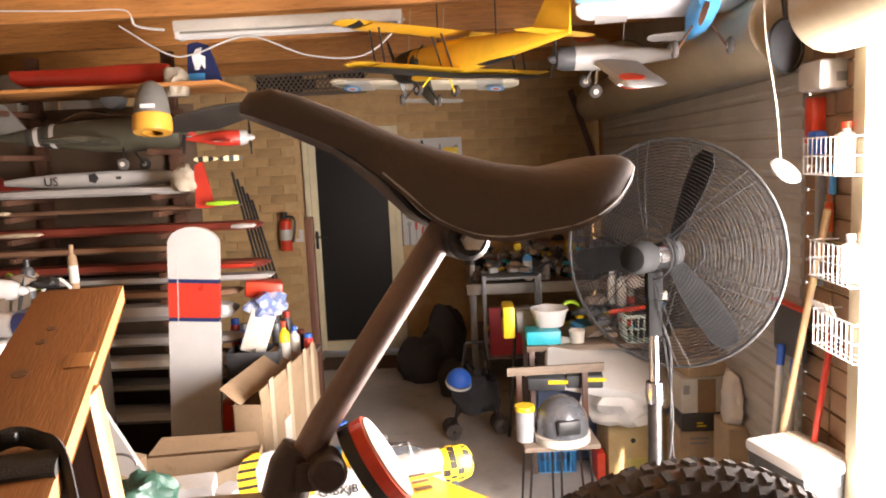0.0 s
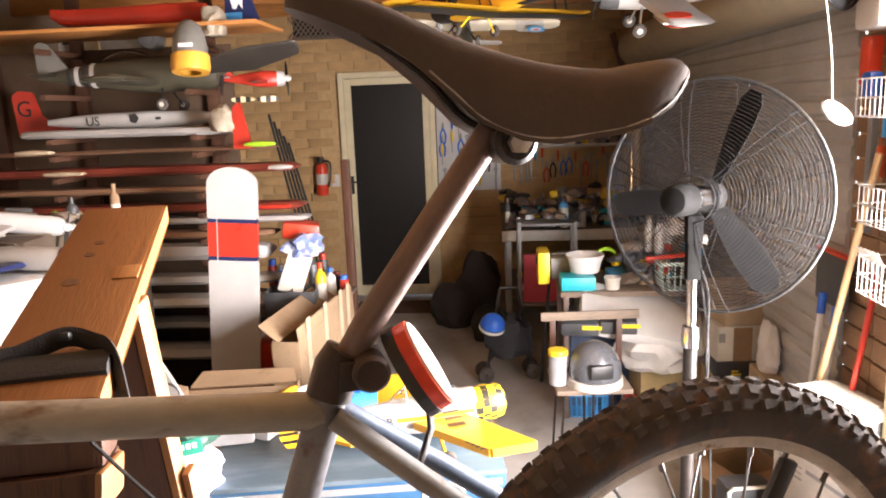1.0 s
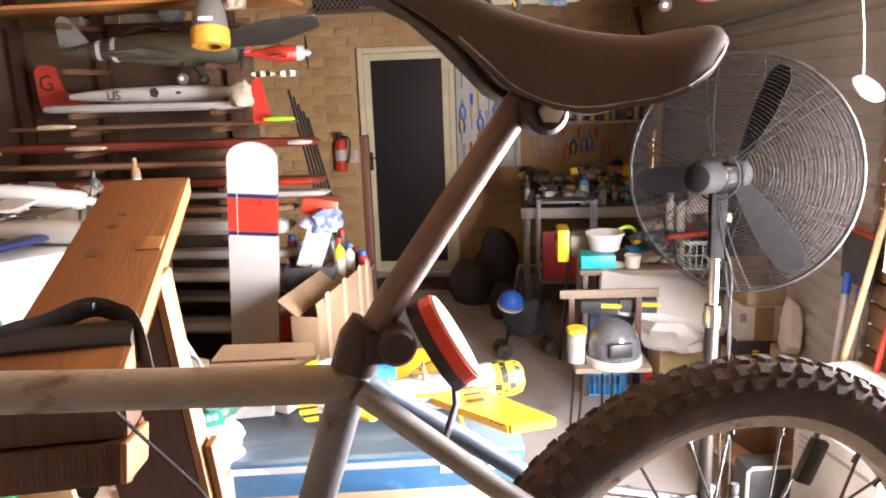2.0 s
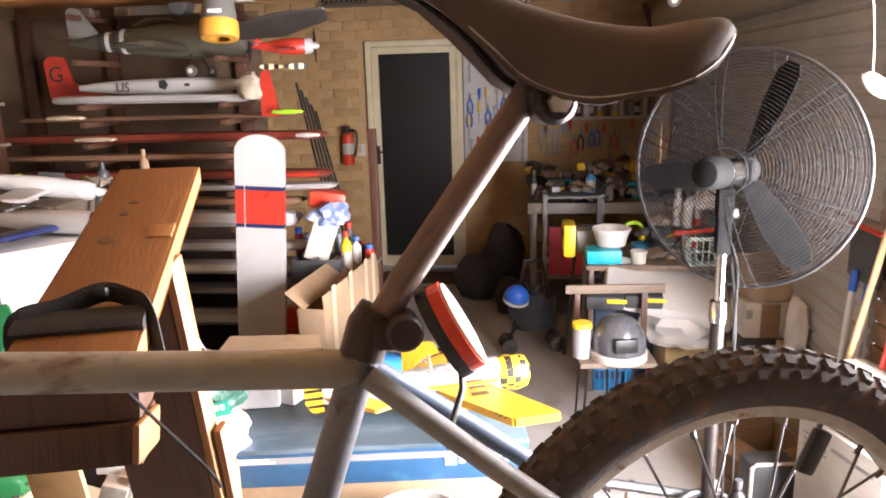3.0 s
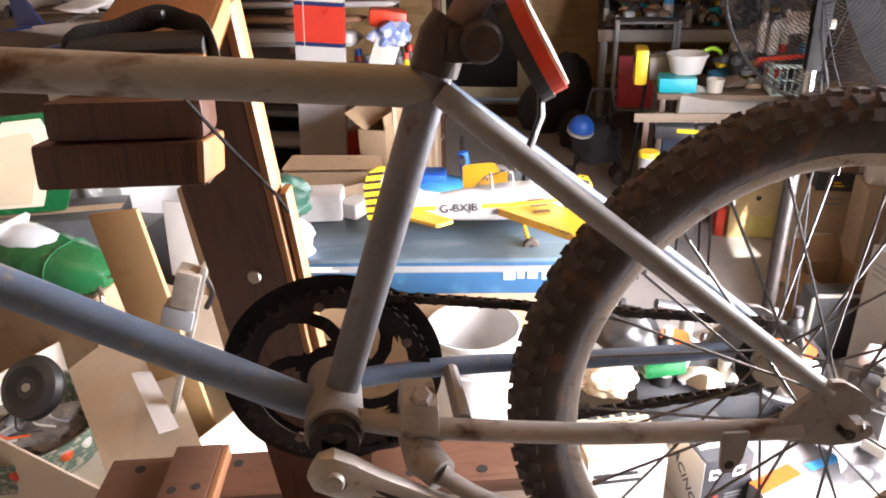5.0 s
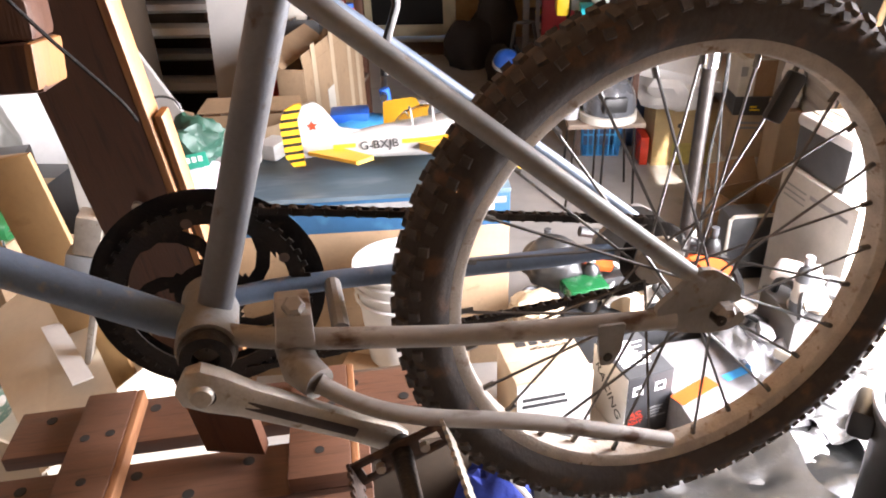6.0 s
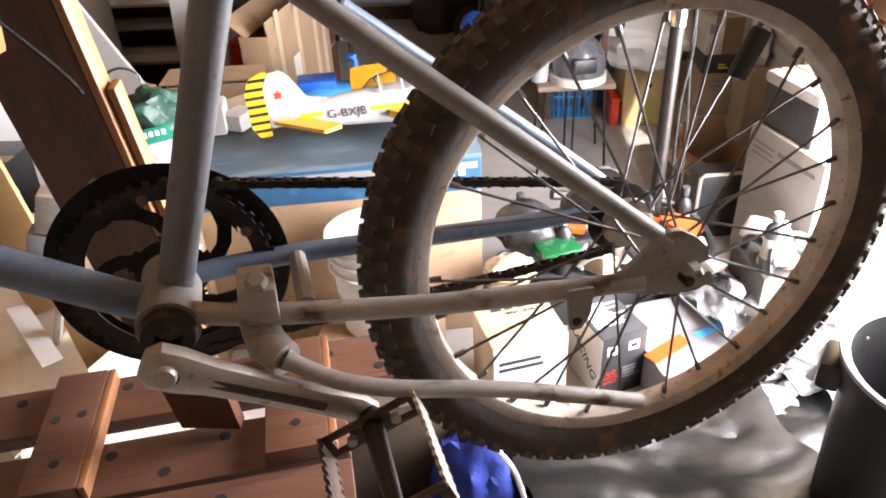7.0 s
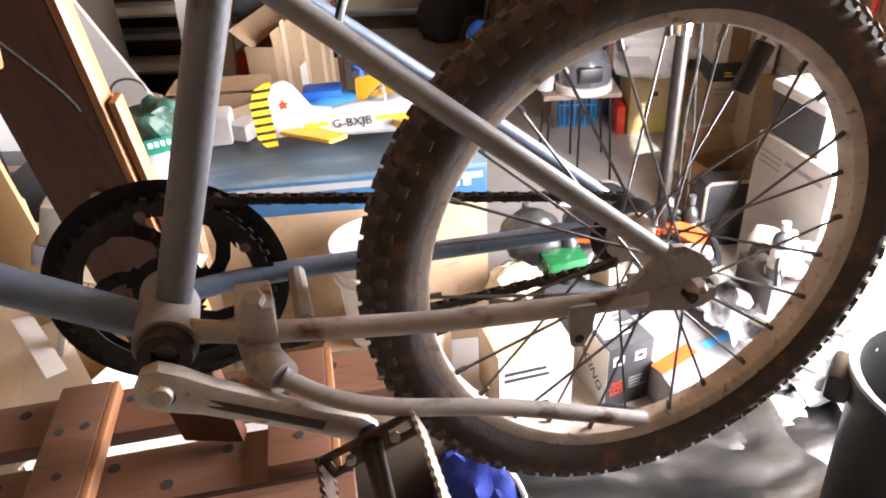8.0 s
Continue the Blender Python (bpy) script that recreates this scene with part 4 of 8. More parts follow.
    if wheels:
        for s in (-1, 1):
            leg = part("landing_leg", tube([(-0.2 * L, s * fat * 0.7, -fat), (-0.23 * L, s * fat * 1.9, -fat - 0.09)], 0.005, 6), gear, ob)
            part("tyre", lathe([(0.006, -0.011), (0.026, -0.011), (0.032, -0.004), (0.032, 0.004), (0.026, 0.011), (0.006, 0.011)], 18, m=Matrix.Translation((-0.23 * L, s * (fat * 1.9 + 0.012), -fat - 0.09)) @ QUARTER, close=True), TYRE, leg)
            part("wheel_hub", lathe([(0, -0.012), (0.013, -0.012), (0.013, 0.012), (0, 0.012)], 12, m=Matrix.Translation((-0.23 * L, s * (fat * 1.9 + 0.012), -fat - 0.09)) @ QUARTER), OFFWHITE, leg)
    return ob


def roundel(parent, at, r, mats):
    for k, m in enumerate(mats):
        part("roundel", lathe([(0, 0), (r * (1 - 0.34 * k), 0), (r * (1 - 0.34 * k), 0.001), (0, 0.001)], 24), m, parent, at=at @ Matrix.Translation((0, 0, 0.0007 * k)))


def bottle(at, r, h, material, cap, label, group="", neck=0.4):
    ob = thing("bottle", at, label, "bottle", group)
    part("body", lathe([(0, 0), (r * 0.95, 0), (r, 0.006), (r, h * 0.68), (r * 0.85, h * 0.76), (r * neck, h * 0.82), (r * neck, h * 0.88), (0, h * 0.88)], 16), material, ob)
    part("cap", lathe([(r * neck * 1.15, h * 0.87), (r * neck * 1.2, h), (0, h)], 14), cap, ob)
    part("label_band", lathe([(r * 1.01, h * 0.2), (r * 1.012, h * 0.22), (r * 1.012, h * 0.55), (r * 1.01, h * 0.57)], 16), OFFWHITE, ob)
    return ob


def spray_can(at, r, h, material, cap, label, group="spray cans and tins"):
    ob = thing("spray_can", at, label, "spray can", group)
    part("can", lathe([(0, 0), (r, 0), (r, h * 0.8), (r * 0.7, h * 0.87), (0, h * 0.87)], 16), material, ob)
    part("cap", lathe([(r * 0.8, h * 0.83), (r * 0.8, h), (r * 0.7, h), (0, h)], 14), cap, ob)
    return ob


def tub(at, r, h, material, label, lid=None, taper=0.85, handle=False, name="tub", category="tub"):
    ob = thing(name, at, label, category)
    part("body", lathe([(0, 0), (r * taper, 0), (r, h), (r * 1.04, h), (r * 1.04, h - 0.012), (r * 1.0, h - 0.012), (r * 0.985, h - 0.002), (r * taper * 0.97, 0.006), (0, 0.006)], 28), material, ob)
    if lid:
        part("lid", lathe([(0, h + 0.012), (r * 1.02, h + 0.012), (r * 1.06, h + 0.004), (r * 1.06, h - 0.012), (r * 1.045, h - 0.012)], 28), lid, ob)
    if handle:
        part("handle", tube([(r * 1.05 * math.cos(a), 0.03 * math.sin(a), h - 0.02 - 0.09 * math.sin(a)) for a in (math.pi * k / 14 for k in range(15))], 0.003, 6), GREY_STEEL, ob)
    return ob


def crate(at, w, d, h, material, label, name="basket", category="basket"):
    """An open basket with slotted walls."""
    ob = thing(name, at, label, category)
    bm = box((w * 0.9, d * 0.9, 0.006), (0, 0, 0.003))
    part("base", bm, material, ob)
    rim = bmesh.new()
    for s in (-1, 1):
        box((w, 0.012, 0.02), (0, s * d / 2, h - 0.01), 0.003, bm=rim)
        box((0.012, d, 0.02), (s * w / 2, 0, h - 0.01), 0.003, bm=rim)
    part("rim", rim, material, ob)
    for s in (-1, 1):
        for n, dist, other, along in ((int(w / 0.03), w, d, 0), (int(d / 0.03), d, w, 1)):
            wall = part("slotted_wall", box((dist * 0.95, 0.006, 0.008) if not along else (0.006, dist * 0.95, 0.008), (0, s * other / 2 * 0.95, h * 0.5) if not along else (s * other / 2 * 0.95, 0, h * 0.5)), material, ob)
            for k in range(n + 1):
                t = -dist / 2 + dist * k / n
                p, q = (t * 0.9, s * other / 2 * 0.9, 0.003), (t, s * other / 2, h - 0.012)
                if along:
                    p, q = (p[1], p[0], p[2]), (q[1], q[0], q[2])
                part("slat", tube([p, q], 0.0045, 5), material, wall)
    return ob


def lumpy(size, seed, amount=0.25, detail=3, freq=6.0, flat=False):
    """A crumpled soft form: bags, cloths, sheets."""
    bm = bmesh.new()
    bmesh.ops.create_icosphere(bm, subdivisions=detail, radius=0.5)
    off = Vector((seed * 3.1, seed * 1.7, seed * 0.9))
    for v in bm.verts:
        d = v.co.normalized()
        k = 1 + amount * noise.noise(d * freq * 0.3 + off) + amount * 0.5 * abs(noise.noise(d * freq + off)) - amount * 0.3
        v.co = Vector((d.x * size[0] * 0.5 * k, d.y * size[1] * 0.5 * k, d.z * size[2] * 0.5 * k))
        if v.co.z < -size[2] * 0.3:
            v.co.z = -size[2] * 0.3
    for v in bm.verts:
        v.co.z += size[2] * 0.3
    return bm


def sheet(w, d, seed, height=0.05, n=40, freq=9.0, fold=1.0):
    """A crumpled sheet lying on things."""
    bm = bmesh.new()
    off = Vector((seed * 2.3, seed * 5.1, 0))
    grid = []
    for i in range(n + 1):
        row = []
        for j in range(n + 1):
            x, y = (i / n - 0.5), (j / n - 0.5)
            p = Vector((x * freq * 0.5, y * freq * 0.5, 0)) + off
            z = height * (0.7 + noise.noise(p)) + height * 0.4 * abs(noise.noise(p * 2.3)) * fold + height * 0.08 * abs(noise.noise(p * 6.0)) * fold
            edge = 1 + 0.12 * noise.noise(p * 2)
            row.append(bm.verts.new((x * w * edge, y * d * edge, max(0.002, z))))
        grid.append(row)
    for i in range(n):
        for j in range(n):
            bm.faces.new((grid[i][j], grid[i + 1][j], grid[i + 1][j + 1], grid[i][j + 1]))
    bmesh.ops.solidify(bm, geom=bm.faces[:], thickness=0.002)
    return bm


def pole(p, q, r, material, name, label, category, group="", head=None):
    p, q = Vector(p), Vector(q)
    ob = thing(name, Matrix.Translation(p), label, category, group)
    part("shaft", tube([(0, 0, 0), q - p], r, 10), material, ob)
    return ob


# ---- pedestal fan ----
def fan():
    c = Vector((1.187, 2.45, 1.465))
    ob = thing("pedestal_fan", Matrix.Translation((c.x, c.y, 0)), "large black pedestal fan with wire guard and chrome motor", "fan")
    ob_m = ob.matrix_world.inverted()
    axis = Vector((-0.655, -0.755, 0.05)).normalized()
    side = axis.cross(Vector((0, 0, 1))).normalized()
    up = side.cross(axis)
    m = ob_m @ (Matrix.Translation(c) @ Matrix((side, up, axis)).transposed().to_4x4())
    R = 0.375

    wire_mat = mat("dark_guard_wire", (0.012, 0.012, 0.013), 0.7, 0, 0.1, 20, 0)
    wire_mat.node_tree.nodes["Principled BSDF"].inputs["Specular IOR Level"].default_value = 0.2

    def guard(name, sign):
        hubring = tube([(R * 0.2 * math.cos(a), R * 0.2 * math.sin(a), sign * 0.12) for a in (2 * math.pi * i / 32 for i in range(32))], 0.003, 6, closed=True)
        owner = part(name, hubring, wire_mat, ob, "wire guard of fine concentric rings", at=m)
        for k in range(28):
            f = 0.23 + 0.75 * k / 27
            z = sign * (0.02 + 0.10 * (1 - f ** 2.6))
            part("guard_ring", tube([(R * f * math.cos(a), R * f * math.sin(a), z) for a in (2 * math.pi * i / 52 for i in range(52))], 0.0009, 4, closed=True), wire_mat, owner)
        return owner
    rear, front = guard("rear_guard", 1), guard("front_guard", -1)
    part("guard_rim", tube([(R * math.cos(a), R * math.sin(a), 0) for a in (2 * math.pi * i / 64 for i in range(64))], 0.0055, 8, closed=True), BLACK_PLASTIC, ob, at=m)
    for sign, owner in ((1, rear), (-1, front)):
        for k in range(6):
            a = 2 * math.pi * (k + 0.3 * sign) / 6
            w = 0.055
            pts = []
            for f in (0.16, 0.4, 0.65, 0.85, 1.0):
                pts.append((R * f * math.cos(a - w), R * f * math.sin(a - w), sign * (0.02 + 0.1 * (1 - f ** 2.6) + 0.003)))
            for f in (1.0, 0.85, 0.65, 0.4, 0.16):
                pts.append((R * f * math.cos(a + w), R * f * math.sin(a + w), sign * (0.02 + 0.1 * (1 - f ** 2.6) + 0.003)))
            part("guard_spoke", tube(pts, 0.0014, 5), wire_mat, owner)
    motor = part("motor", lathe([(0, 0.0), (0.040, 0.0), (0.054, 0.012), (0.057, 0.03), (0.058, 0.05), (0.0575, 0.052), (0.057, 0.115), (0.054, 0.125)], 36), CHROME, ob, "polished chrome motor housing", at=m @ Matrix.Translation((0, 0, 0.045)) @ Matrix.Scale(0.88, 4))
    part("motor_cap", lathe([(0.050, 0.115), (0.0565, 0.12), (0.057, 0.185), (0.055, 0.205), (0.046, 0.222), (0.02, 0.23), (0, 0.231)], 36), MATT_BLACK, motor, "black ribbed end cap")
    for k in range(3):
        a = 2 * math.pi * k / 3 + 1.95
        secs = []
        for f, w, tw in ((0.14, 0.06, 38), (0.35, 0.09, 32), (0.6, 0.11, 26), (0.85, 0.10, 21), (0.94, 0.05, 19)):
            r, h = R * f, w / 2 * 0.92
            cc, ss = math.cos(radians(tw)), math.sin(radians(tw))
            t = 0.0015
            secs.append([(r, -h * cc, -h * ss - t), (r, h * cc, h * ss - t), (r, h * cc, h * ss + t), (r, -h * cc, -h * ss + t)])
        bm = loft(secs)
        bmesh.ops.transform(bm, matrix=Matrix.Rotation(a, 4, "Z"), verts=bm.verts)
        part("blade", bm, MATT_BLACK, ob, "broad black fan blade", at=m)
    part("blade_hub", lathe([(0, -0.05), (0.04, -0.045), (0.052, -0.02), (0.052, 0.02), (0, 0.02)], 20), BLACK_PLASTIC, ob, at=m)
    hold = axis * 0.10
    px_, py_ = hold.x, hold.y
    part("neck", box((0.05, 0.05, 0.09), (px_, py_, 1.375), 0.008), MATT_BLACK, ob)
    part("switch_box", box((0.044, 0.044, 0.13), (px_, py_, 1.275), 0.008), MATT_BLACK, ob)
    part("knob", lathe([(0, 0), (0.013, 0), (0.015, 0.02), (0, 0.024)], 10, m=Matrix.Translation((px_ + 0.02, py_, 1.34)) @ Matrix.Rotation(radians(90), 4, "Y")), ALLOY, ob)
    part("upper_tube", tube([(px_, py_, 1.02), (px_, py_, 1.215)], 0.0165, 18), CHROME, ob, "chrome inner pole")
    part("collar", lathe([(0.018, 0), (0.028, 0.0), (0.030, 0.03), (0.027, 0.07), (0.018, 0.07)], 18, m=Matrix.Translation((px_, py_, 0.985)), close=True), CHROME, ob)
    part("power_cord", tube(curve_points([(px_ + 0.025, py_, 1.25), (px_ + 0.05, py_ - 0.01, 1.15), (px_ + 0.05, py_ - 0.01, 0.9), (px_ + 0.075, py_, 0.6), (px_ + 0.09, py_, 0.06)], 5), 0.0035, 6), BLACK_PLASTIC, ob)
    part("lower_tube", tube([(px_, py_, 0.02), (px_, py_, 1.0)], 0.0225, 18), BLACK_STEEL, ob, "black lower pole")
    part("base_disc", lathe([(0, 0), (0.22, 0), (0.225, 0.008), (0.19, 0.025), (0.05, 0.04), (0.03, 0.06), (0, 0.06)], 32, m=Matrix.Translation((px_, py_, 0))), BLACK_STEEL, ob)
    part("cable", tube(curve_points([(px_ + 0.03, py_, 1.2), (px_ + 0.055, py_ - 0.01, 0.95), (px_ + 0.035, py_ - 0.02, 0.7), (px_ + 0.05, py_, 0.35), (px_ + 0.04, py_, 0.06)], 5), 0.004, 6), BLACK_PLASTIC, ob)


fan()

# ---- hanging cord with disc ----
cord = thing("pull_cord", Matrix.Translation((1.59, 2.50, 1.716)), "cream pull cord with a white disc on its end", "pull cord")
part("cord", tube(curve_points([(-0.015, 0, 0.0), (-0.03, 0, 0.2), (-0.07, 0.0, 0.45), (-0.075, 0.0, 0.62)], 5), 0.0028, 6), STRING, cord)
part("disc", lathe([(0, -0.012), (0.05, -0.010), (0.056, 0), (0.05, 0.010), (0.015, 0.014), (0, 0.014)], 24), WHITE, cord, "white plastic disc", at=Matrix.Rotation(radians(28), 4, "Y") @ Matrix.Rotation(radians(35), 4, "X"))
motorbox = thing("door_opener", turned(1.77, 2.58, 1.975), "white roller door motor box under the drum", "door opener")
part("housing", box((0.15, 0.16, 0.10), (0, 0, 0.05), 0.02), WHITE, motorbox)
part("display", box((0.04, 0.003, 0.03), (0.0, -0.081, 0.04), 0.001), INK_GREY, motorbox)
part("red_cord", tube([(0.05, -0.02, 0.0), (0.05, -0.02, -0.32)], 0.0025, 5), RED, motorbox, "red release cord")

# ---- wall tools on the pier ----
wire = thing("wire_basket", turned(1.735, 2.46, 1.70), "white wire basket of tools hung on the brick pier", "basket")
bm = bmesh.new()
for k in range(9):
    tube([(-0.05, -0.12 + k * 0.03, 0), (-0.05, -0.12 + k * 0.03, 0.12)], 0.002, 4, bm)
for z in (0, 0.06, 0.12):
    tube([(0.05, -0.13, z), (-0.05, -0.13, z), (-0.05, 0.13, z), (0.05, 0.13, z)], 0.0028, 5, bm)
for k in range(4):
    tube([(-0.05 + k * 0.03, -0.13, 0), (-0.05 + k * 0.03, 0.13, 0)], 0.002, 4, bm)
part("wire_frame", bm, WHITE, wire)
wb2 = copy_thing(wire, turned(1.735, 2.40, 1.36))
wb3 = copy_thing(wire, turned(1.735, 2.37, 1.13))
single("tool_roll", box((0.05, 0.06, 0.16), (0, 0, 0.08), 0.01), RED, turned(1.76, 2.66, 1.80), "red tool handle hung on the pier", "tool")
single("grip", box((0.05, 0.07, 0.09), (0, 0, 0.045), 0.02), BLUE, turned(1.75, 2.62, 1.755), "blue plastic tool grip", "tool")
bottle(turned(1.735, 2.40, 1.705), 0.035, 0.16, OFFWHITE, RED, "white bottle standing in the wire basket")
bottle(turned(1.735, 2.36, 1.365), 0.032, 0.15, WHITE, WHITE, "white bottle in the lower wire basket")
single("screwdriver", tube([(0, 0, 0), (0, 0, 0.10), (0, 0, 0.105), (0, 0, 0.2)], [0.014, 0.014, 0.004, 0.004], 10), ORANGE, turned(1.765, 2.56, 1.50), "orange-handled screwdriver on the pier", "tool")
single("screwdriver", tube([(0, 0, 0), (0, 0, 0.10)], 0.012, 10), SKYBLUE, turned(1.765, 2.54, 1.63), "blue screwdriver handle on the pier", "tool")
single("rail_bar", box((0.03, 0.03, 0.5), (0, 0, 0.25), 0.004), GREY_STEEL, turned(1.775, 2.64, 1.30), "grey steel bar on the pier", "bar")

broom = thing("broom", Matrix.Translation((1.62, 2.82, 0.0)), "wooden-handled broom leaning on the pier", "broom")
part("handle", tube([(0, 0, 0.08), (0.12, -0.30, 1.58)], 0.012, 10), mat("pale_broom_wood", (0.55, 0.38, 0.2), 0.5, 0, 0.12, 9, 0.05), broom, "pale wooden handle")
part("metal_sleeve", tube([(-0.002, 0.005, 0.06), (0.042, -0.105, 0.6)], 0.0145, 10), ALLOY, broom, "grey metal lower sleeve")
part("head", box((0.05, 0.28, 0.06), (0, 0, 0.03), 0.01), DARK_PLASTIC, broom)
red = thing("rake", Matrix.Translation((1.66, 2.62, 0.0)), "rake with a thin red handle leaning on the pier", "rake")
part("handle", tube([(0, 0, 0.03), (0.10, -0.11, 1.18)], 0.011, 10), FILM_RED, red, "faded red handle")
part("head", box((0.03, 0.3, 0.03), (0, 0, 0.015), 0.005), GREY_STEEL, red)
for k in range(7):
    part("tine", tube([(0.10, -0.11, 1.15), (0.085, -0.17 + k * 0.02, 1.22), (0.05, -0.19 + k * 0.027, 1.27)], 0.004, 5), OFFWHITE, red)
for k, yy in enumerate((3.13, 3.06)):
    st = thing("aluminium_pole", Matrix.Translation((1.66 + 0.02 * k, yy - 0.32, 0.0)), "white pole with a blue end cap leaning on the roller door", "pole", "poles by the roller door")
    part("shaft", tube([(0, 0, 0.0), (0.06, 0.01, 0.97 - 0.04 * k)], 0.014, 12), WHITE, st)
    part("end_cap", tube([(0.0595, 0.01, 0.96 - 0.04 * k), (0.064, 0.0108, 1.04 - 0.04 * k)], 0.0155, 12), BLUE, st, "blue plastic cap")
dust = thing("dustpan", Matrix.Translation((1.745, 2.80, 1.0)), "grey dustpan with a red rim hung on the roller door edge", "dustpan")
part("pan", box((0.02, 0.24, 0.2), (0, 0, 0.1), 0.008, taper=1.0), DARK_PLASTIC, dust)
part("rim", box((0.03, 0.25, 0.012), (-0.004, 0, 0.2), 0.004), RED, dust, "red rim")

# ---- storage tote on cartons by the opening ----
chest = thing("storage_tote", turned(1.655, 2.508, 0.56, -73.6), "dark grey plastic storage tote with a white rounded lid", "storage tote")
part("body", box((0.27, 0.20, 0.155), (0, 0, 0.0775), 0.010, taper=1.04), DARK_PLASTIC, chest)
part("lid", box((0.295, 0.225, 0.045), (0, 0, 0.172), 0.018), WHITE, chest, "white lid with rounded edges and raised ribs")
for k in range(3):
    part("lid_rib", box((0.25, 0.025, 0.010), (0, -0.06 + 0.06 * k, 0.196), 0.004), OFFWHITE, chest)
part("latch", box((0.012, 0.06, 0.05), (0.143, 0, 0.14), 0.005), OFFWHITE, chest)
cr = carton(turned(1.655, 2.46, 0.0, -73.6), 0.40, 0.21, 0.552, "tall pale grey carton with dark print under the tote", mat("pale_grey_carton", (0.42, 0.40, 0.36), 0.8, 0, 0.10, 8, 0.1), tape=False)
bars(0.20, 0.03, 1, INK_GREY, cr, Matrix.Translation((0.07, -0.1065, 0.50)) @ QUARTER, 2)
for k in range(3):
    part("print", box((0.12, 0.001, 0.006), (-0.11, -0.1065, 0.50 - 0.022 * k)), INK_GREY, cr)


# ---- storage rack with wings and models ----
rack = thing("storage_rack", Matrix.Translation((-1.6, 4.35, 0.0)), "tall red-brown timber rack loaded with model aircraft wings", "rack")
for x in (-0.92, -0.38, 0.43):
    part("upright", box((0.07, 0.045, 2.5), (x, 0.02, 1.25), 0.004), DARKWOOD if x < 0 else BENCHWOOD, rack, "red-brown timber upright")
    part("foot", box((0.07, 0.7, 0.05), (x, -0.3, 0.025), 0.004), DARKWOOD, rack)
LEVELS = (0.42, 0.60, 0.73, 0.86, 1.00, 1.12, 1.20, 1.265, 1.375, 1.475, 1.595, 1.69, 1.93, 2.17)
for z in LEVELS:
    for x in (-0.38, 0.43):
        part("arm", box((0.035, 0.46, 0.03), (x + 0.052, -0.23, z - 0.015), 0.003), BENCHWOOD, rack, "red-brown timber arm")
# dark sheet behind the arms: the shade between the wings is in its colour
part("back_panel", box((1.75, 0.012, 2.2), (-0.33, 0.055, 1.1)), mat("rack_shade_brown", (0.10, 0.06, 0.035), 0.8, 0, 0.2, 4, 0.1), rack, "dark brown back sheet carrying the shade between the wings")
part("shelf", box((0.62, 0.55, 0.02), (0.92, -0.3, 0.72), 0.003), GREYWOOD, rack)
part("shelf", box((0.62, 0.55, 0.02), (0.92, -0.3, 0.40), 0.003), GREYWOOD, rack)
part("upright", box((0.05, 0.045, 1.5), (1.2, 0.0, 0.75), 0.004), DARKWOOD, rack)
ALONG = Matrix.Rotation(radians(90), 4, "Z")


def rack_wing(x0, x1, z, chord, thick, material, label, y=3.98, tilt=0.0, taper=0.9):
    at = Matrix.Translation(((x0 + x1) / 2, y, z + thick * 0.32)) @ Matrix.Rotation(radians(-tilt), 4, "Y") @ Matrix.Rotation(radians(90), 4, "Z")
    return loose_wing(at, x1 - x0, chord, thick, material, label, taper=taper)


TAN_FILM = mat("tan_balsa_wing", (0.24, 0.13, 0.075), 0.6, 0, 0.14, 7, 0.08, stretch=(1, 0.3, 1))
rack_wing(-2.12, -0.92, 1.69, 0.26, 0.05, FILM_WHITE, "white model wing lying on the rack", tilt=-0.5)
rack_wing(-2.36, -0.70, 1.598, 0.24, 0.024, TAN_FILM, "thin tan balsa wing lying on the rack", 4.0)
rack_wing(-2.52, -0.58, 1.478, 0.32, 0.056, FILM_BROWNRED, "long red wing lying on the rack", 3.98)
rack_wing(-2.48, -1.05, 1.378, 0.26, 0.04, TAN_FILM, "brown wing lying on the rack", 3.97)
rack_wing(-2.45, -0.56, 1.268, 0.30, 0.055, FILM_BROWNRED, "faded red-brown wing lying on the rack", 3.98)
rack_wing(-2.10, -0.54, 1.203, 0.26, 0.04, FILM_WHITE, "white wing with a taped edge on the rack", 3.98)
rack_wing(-2.45, -0.72, 1.123, 0.26, 0.045, TAN_FILM, "dusty tan wing on the rack", 3.96)
rack_wing(-2.2, -0.75, 1.003, 0.28, 0.1, FILM_WHITE, "thick white float on the rack", 3.95)
rack_wing(-2.4, -0.72, 0.863, 0.25, 0.06, FILM_WHITE, "white wing on a lower arm of the rack", 3.95)
rack_wing(-2.3, -0.70, 0.733, 0.28, 0.07, OFFWHITE, "off-white wing on a low arm of the rack", 3.95)
rack_wing(-2.3, -0.80, 0.603, 0.25, 0.05, FILM_GREY, "grey wing low on the rack", 3.97)
rack_wing(-2.3, -0.74, 0.423, 0.30, 0.08, FILM_WHITE, "white fuselage shell low on the rack", 3.97)
for k, (x, z, w, m, lab) in enumerate(((-1.95, 1.605, 0.2, CARD_PALE, "small tan tail piece on the rack"), (-1.8, 1.488, 0.22, CARD_PALE, "pale balsa offcut on the rack"), (-0.72, 1.612, 0.16, LIME, "lime green plastic part on the rack"), (-0.62, 1.49, 0.12, FILM_WHITE, "white tail piece on the rack"), (-0.68, 1.285, 0.2, FILM_RED, "red and white wing tip on the rack"))):
    single("model_part", wing_mesh(w, 0.12, 0.03, 0.6), m, Matrix.Translation((x, 3.78, z + 0.018)) @ ALONG, lab, "model part", "loose parts on the rack")

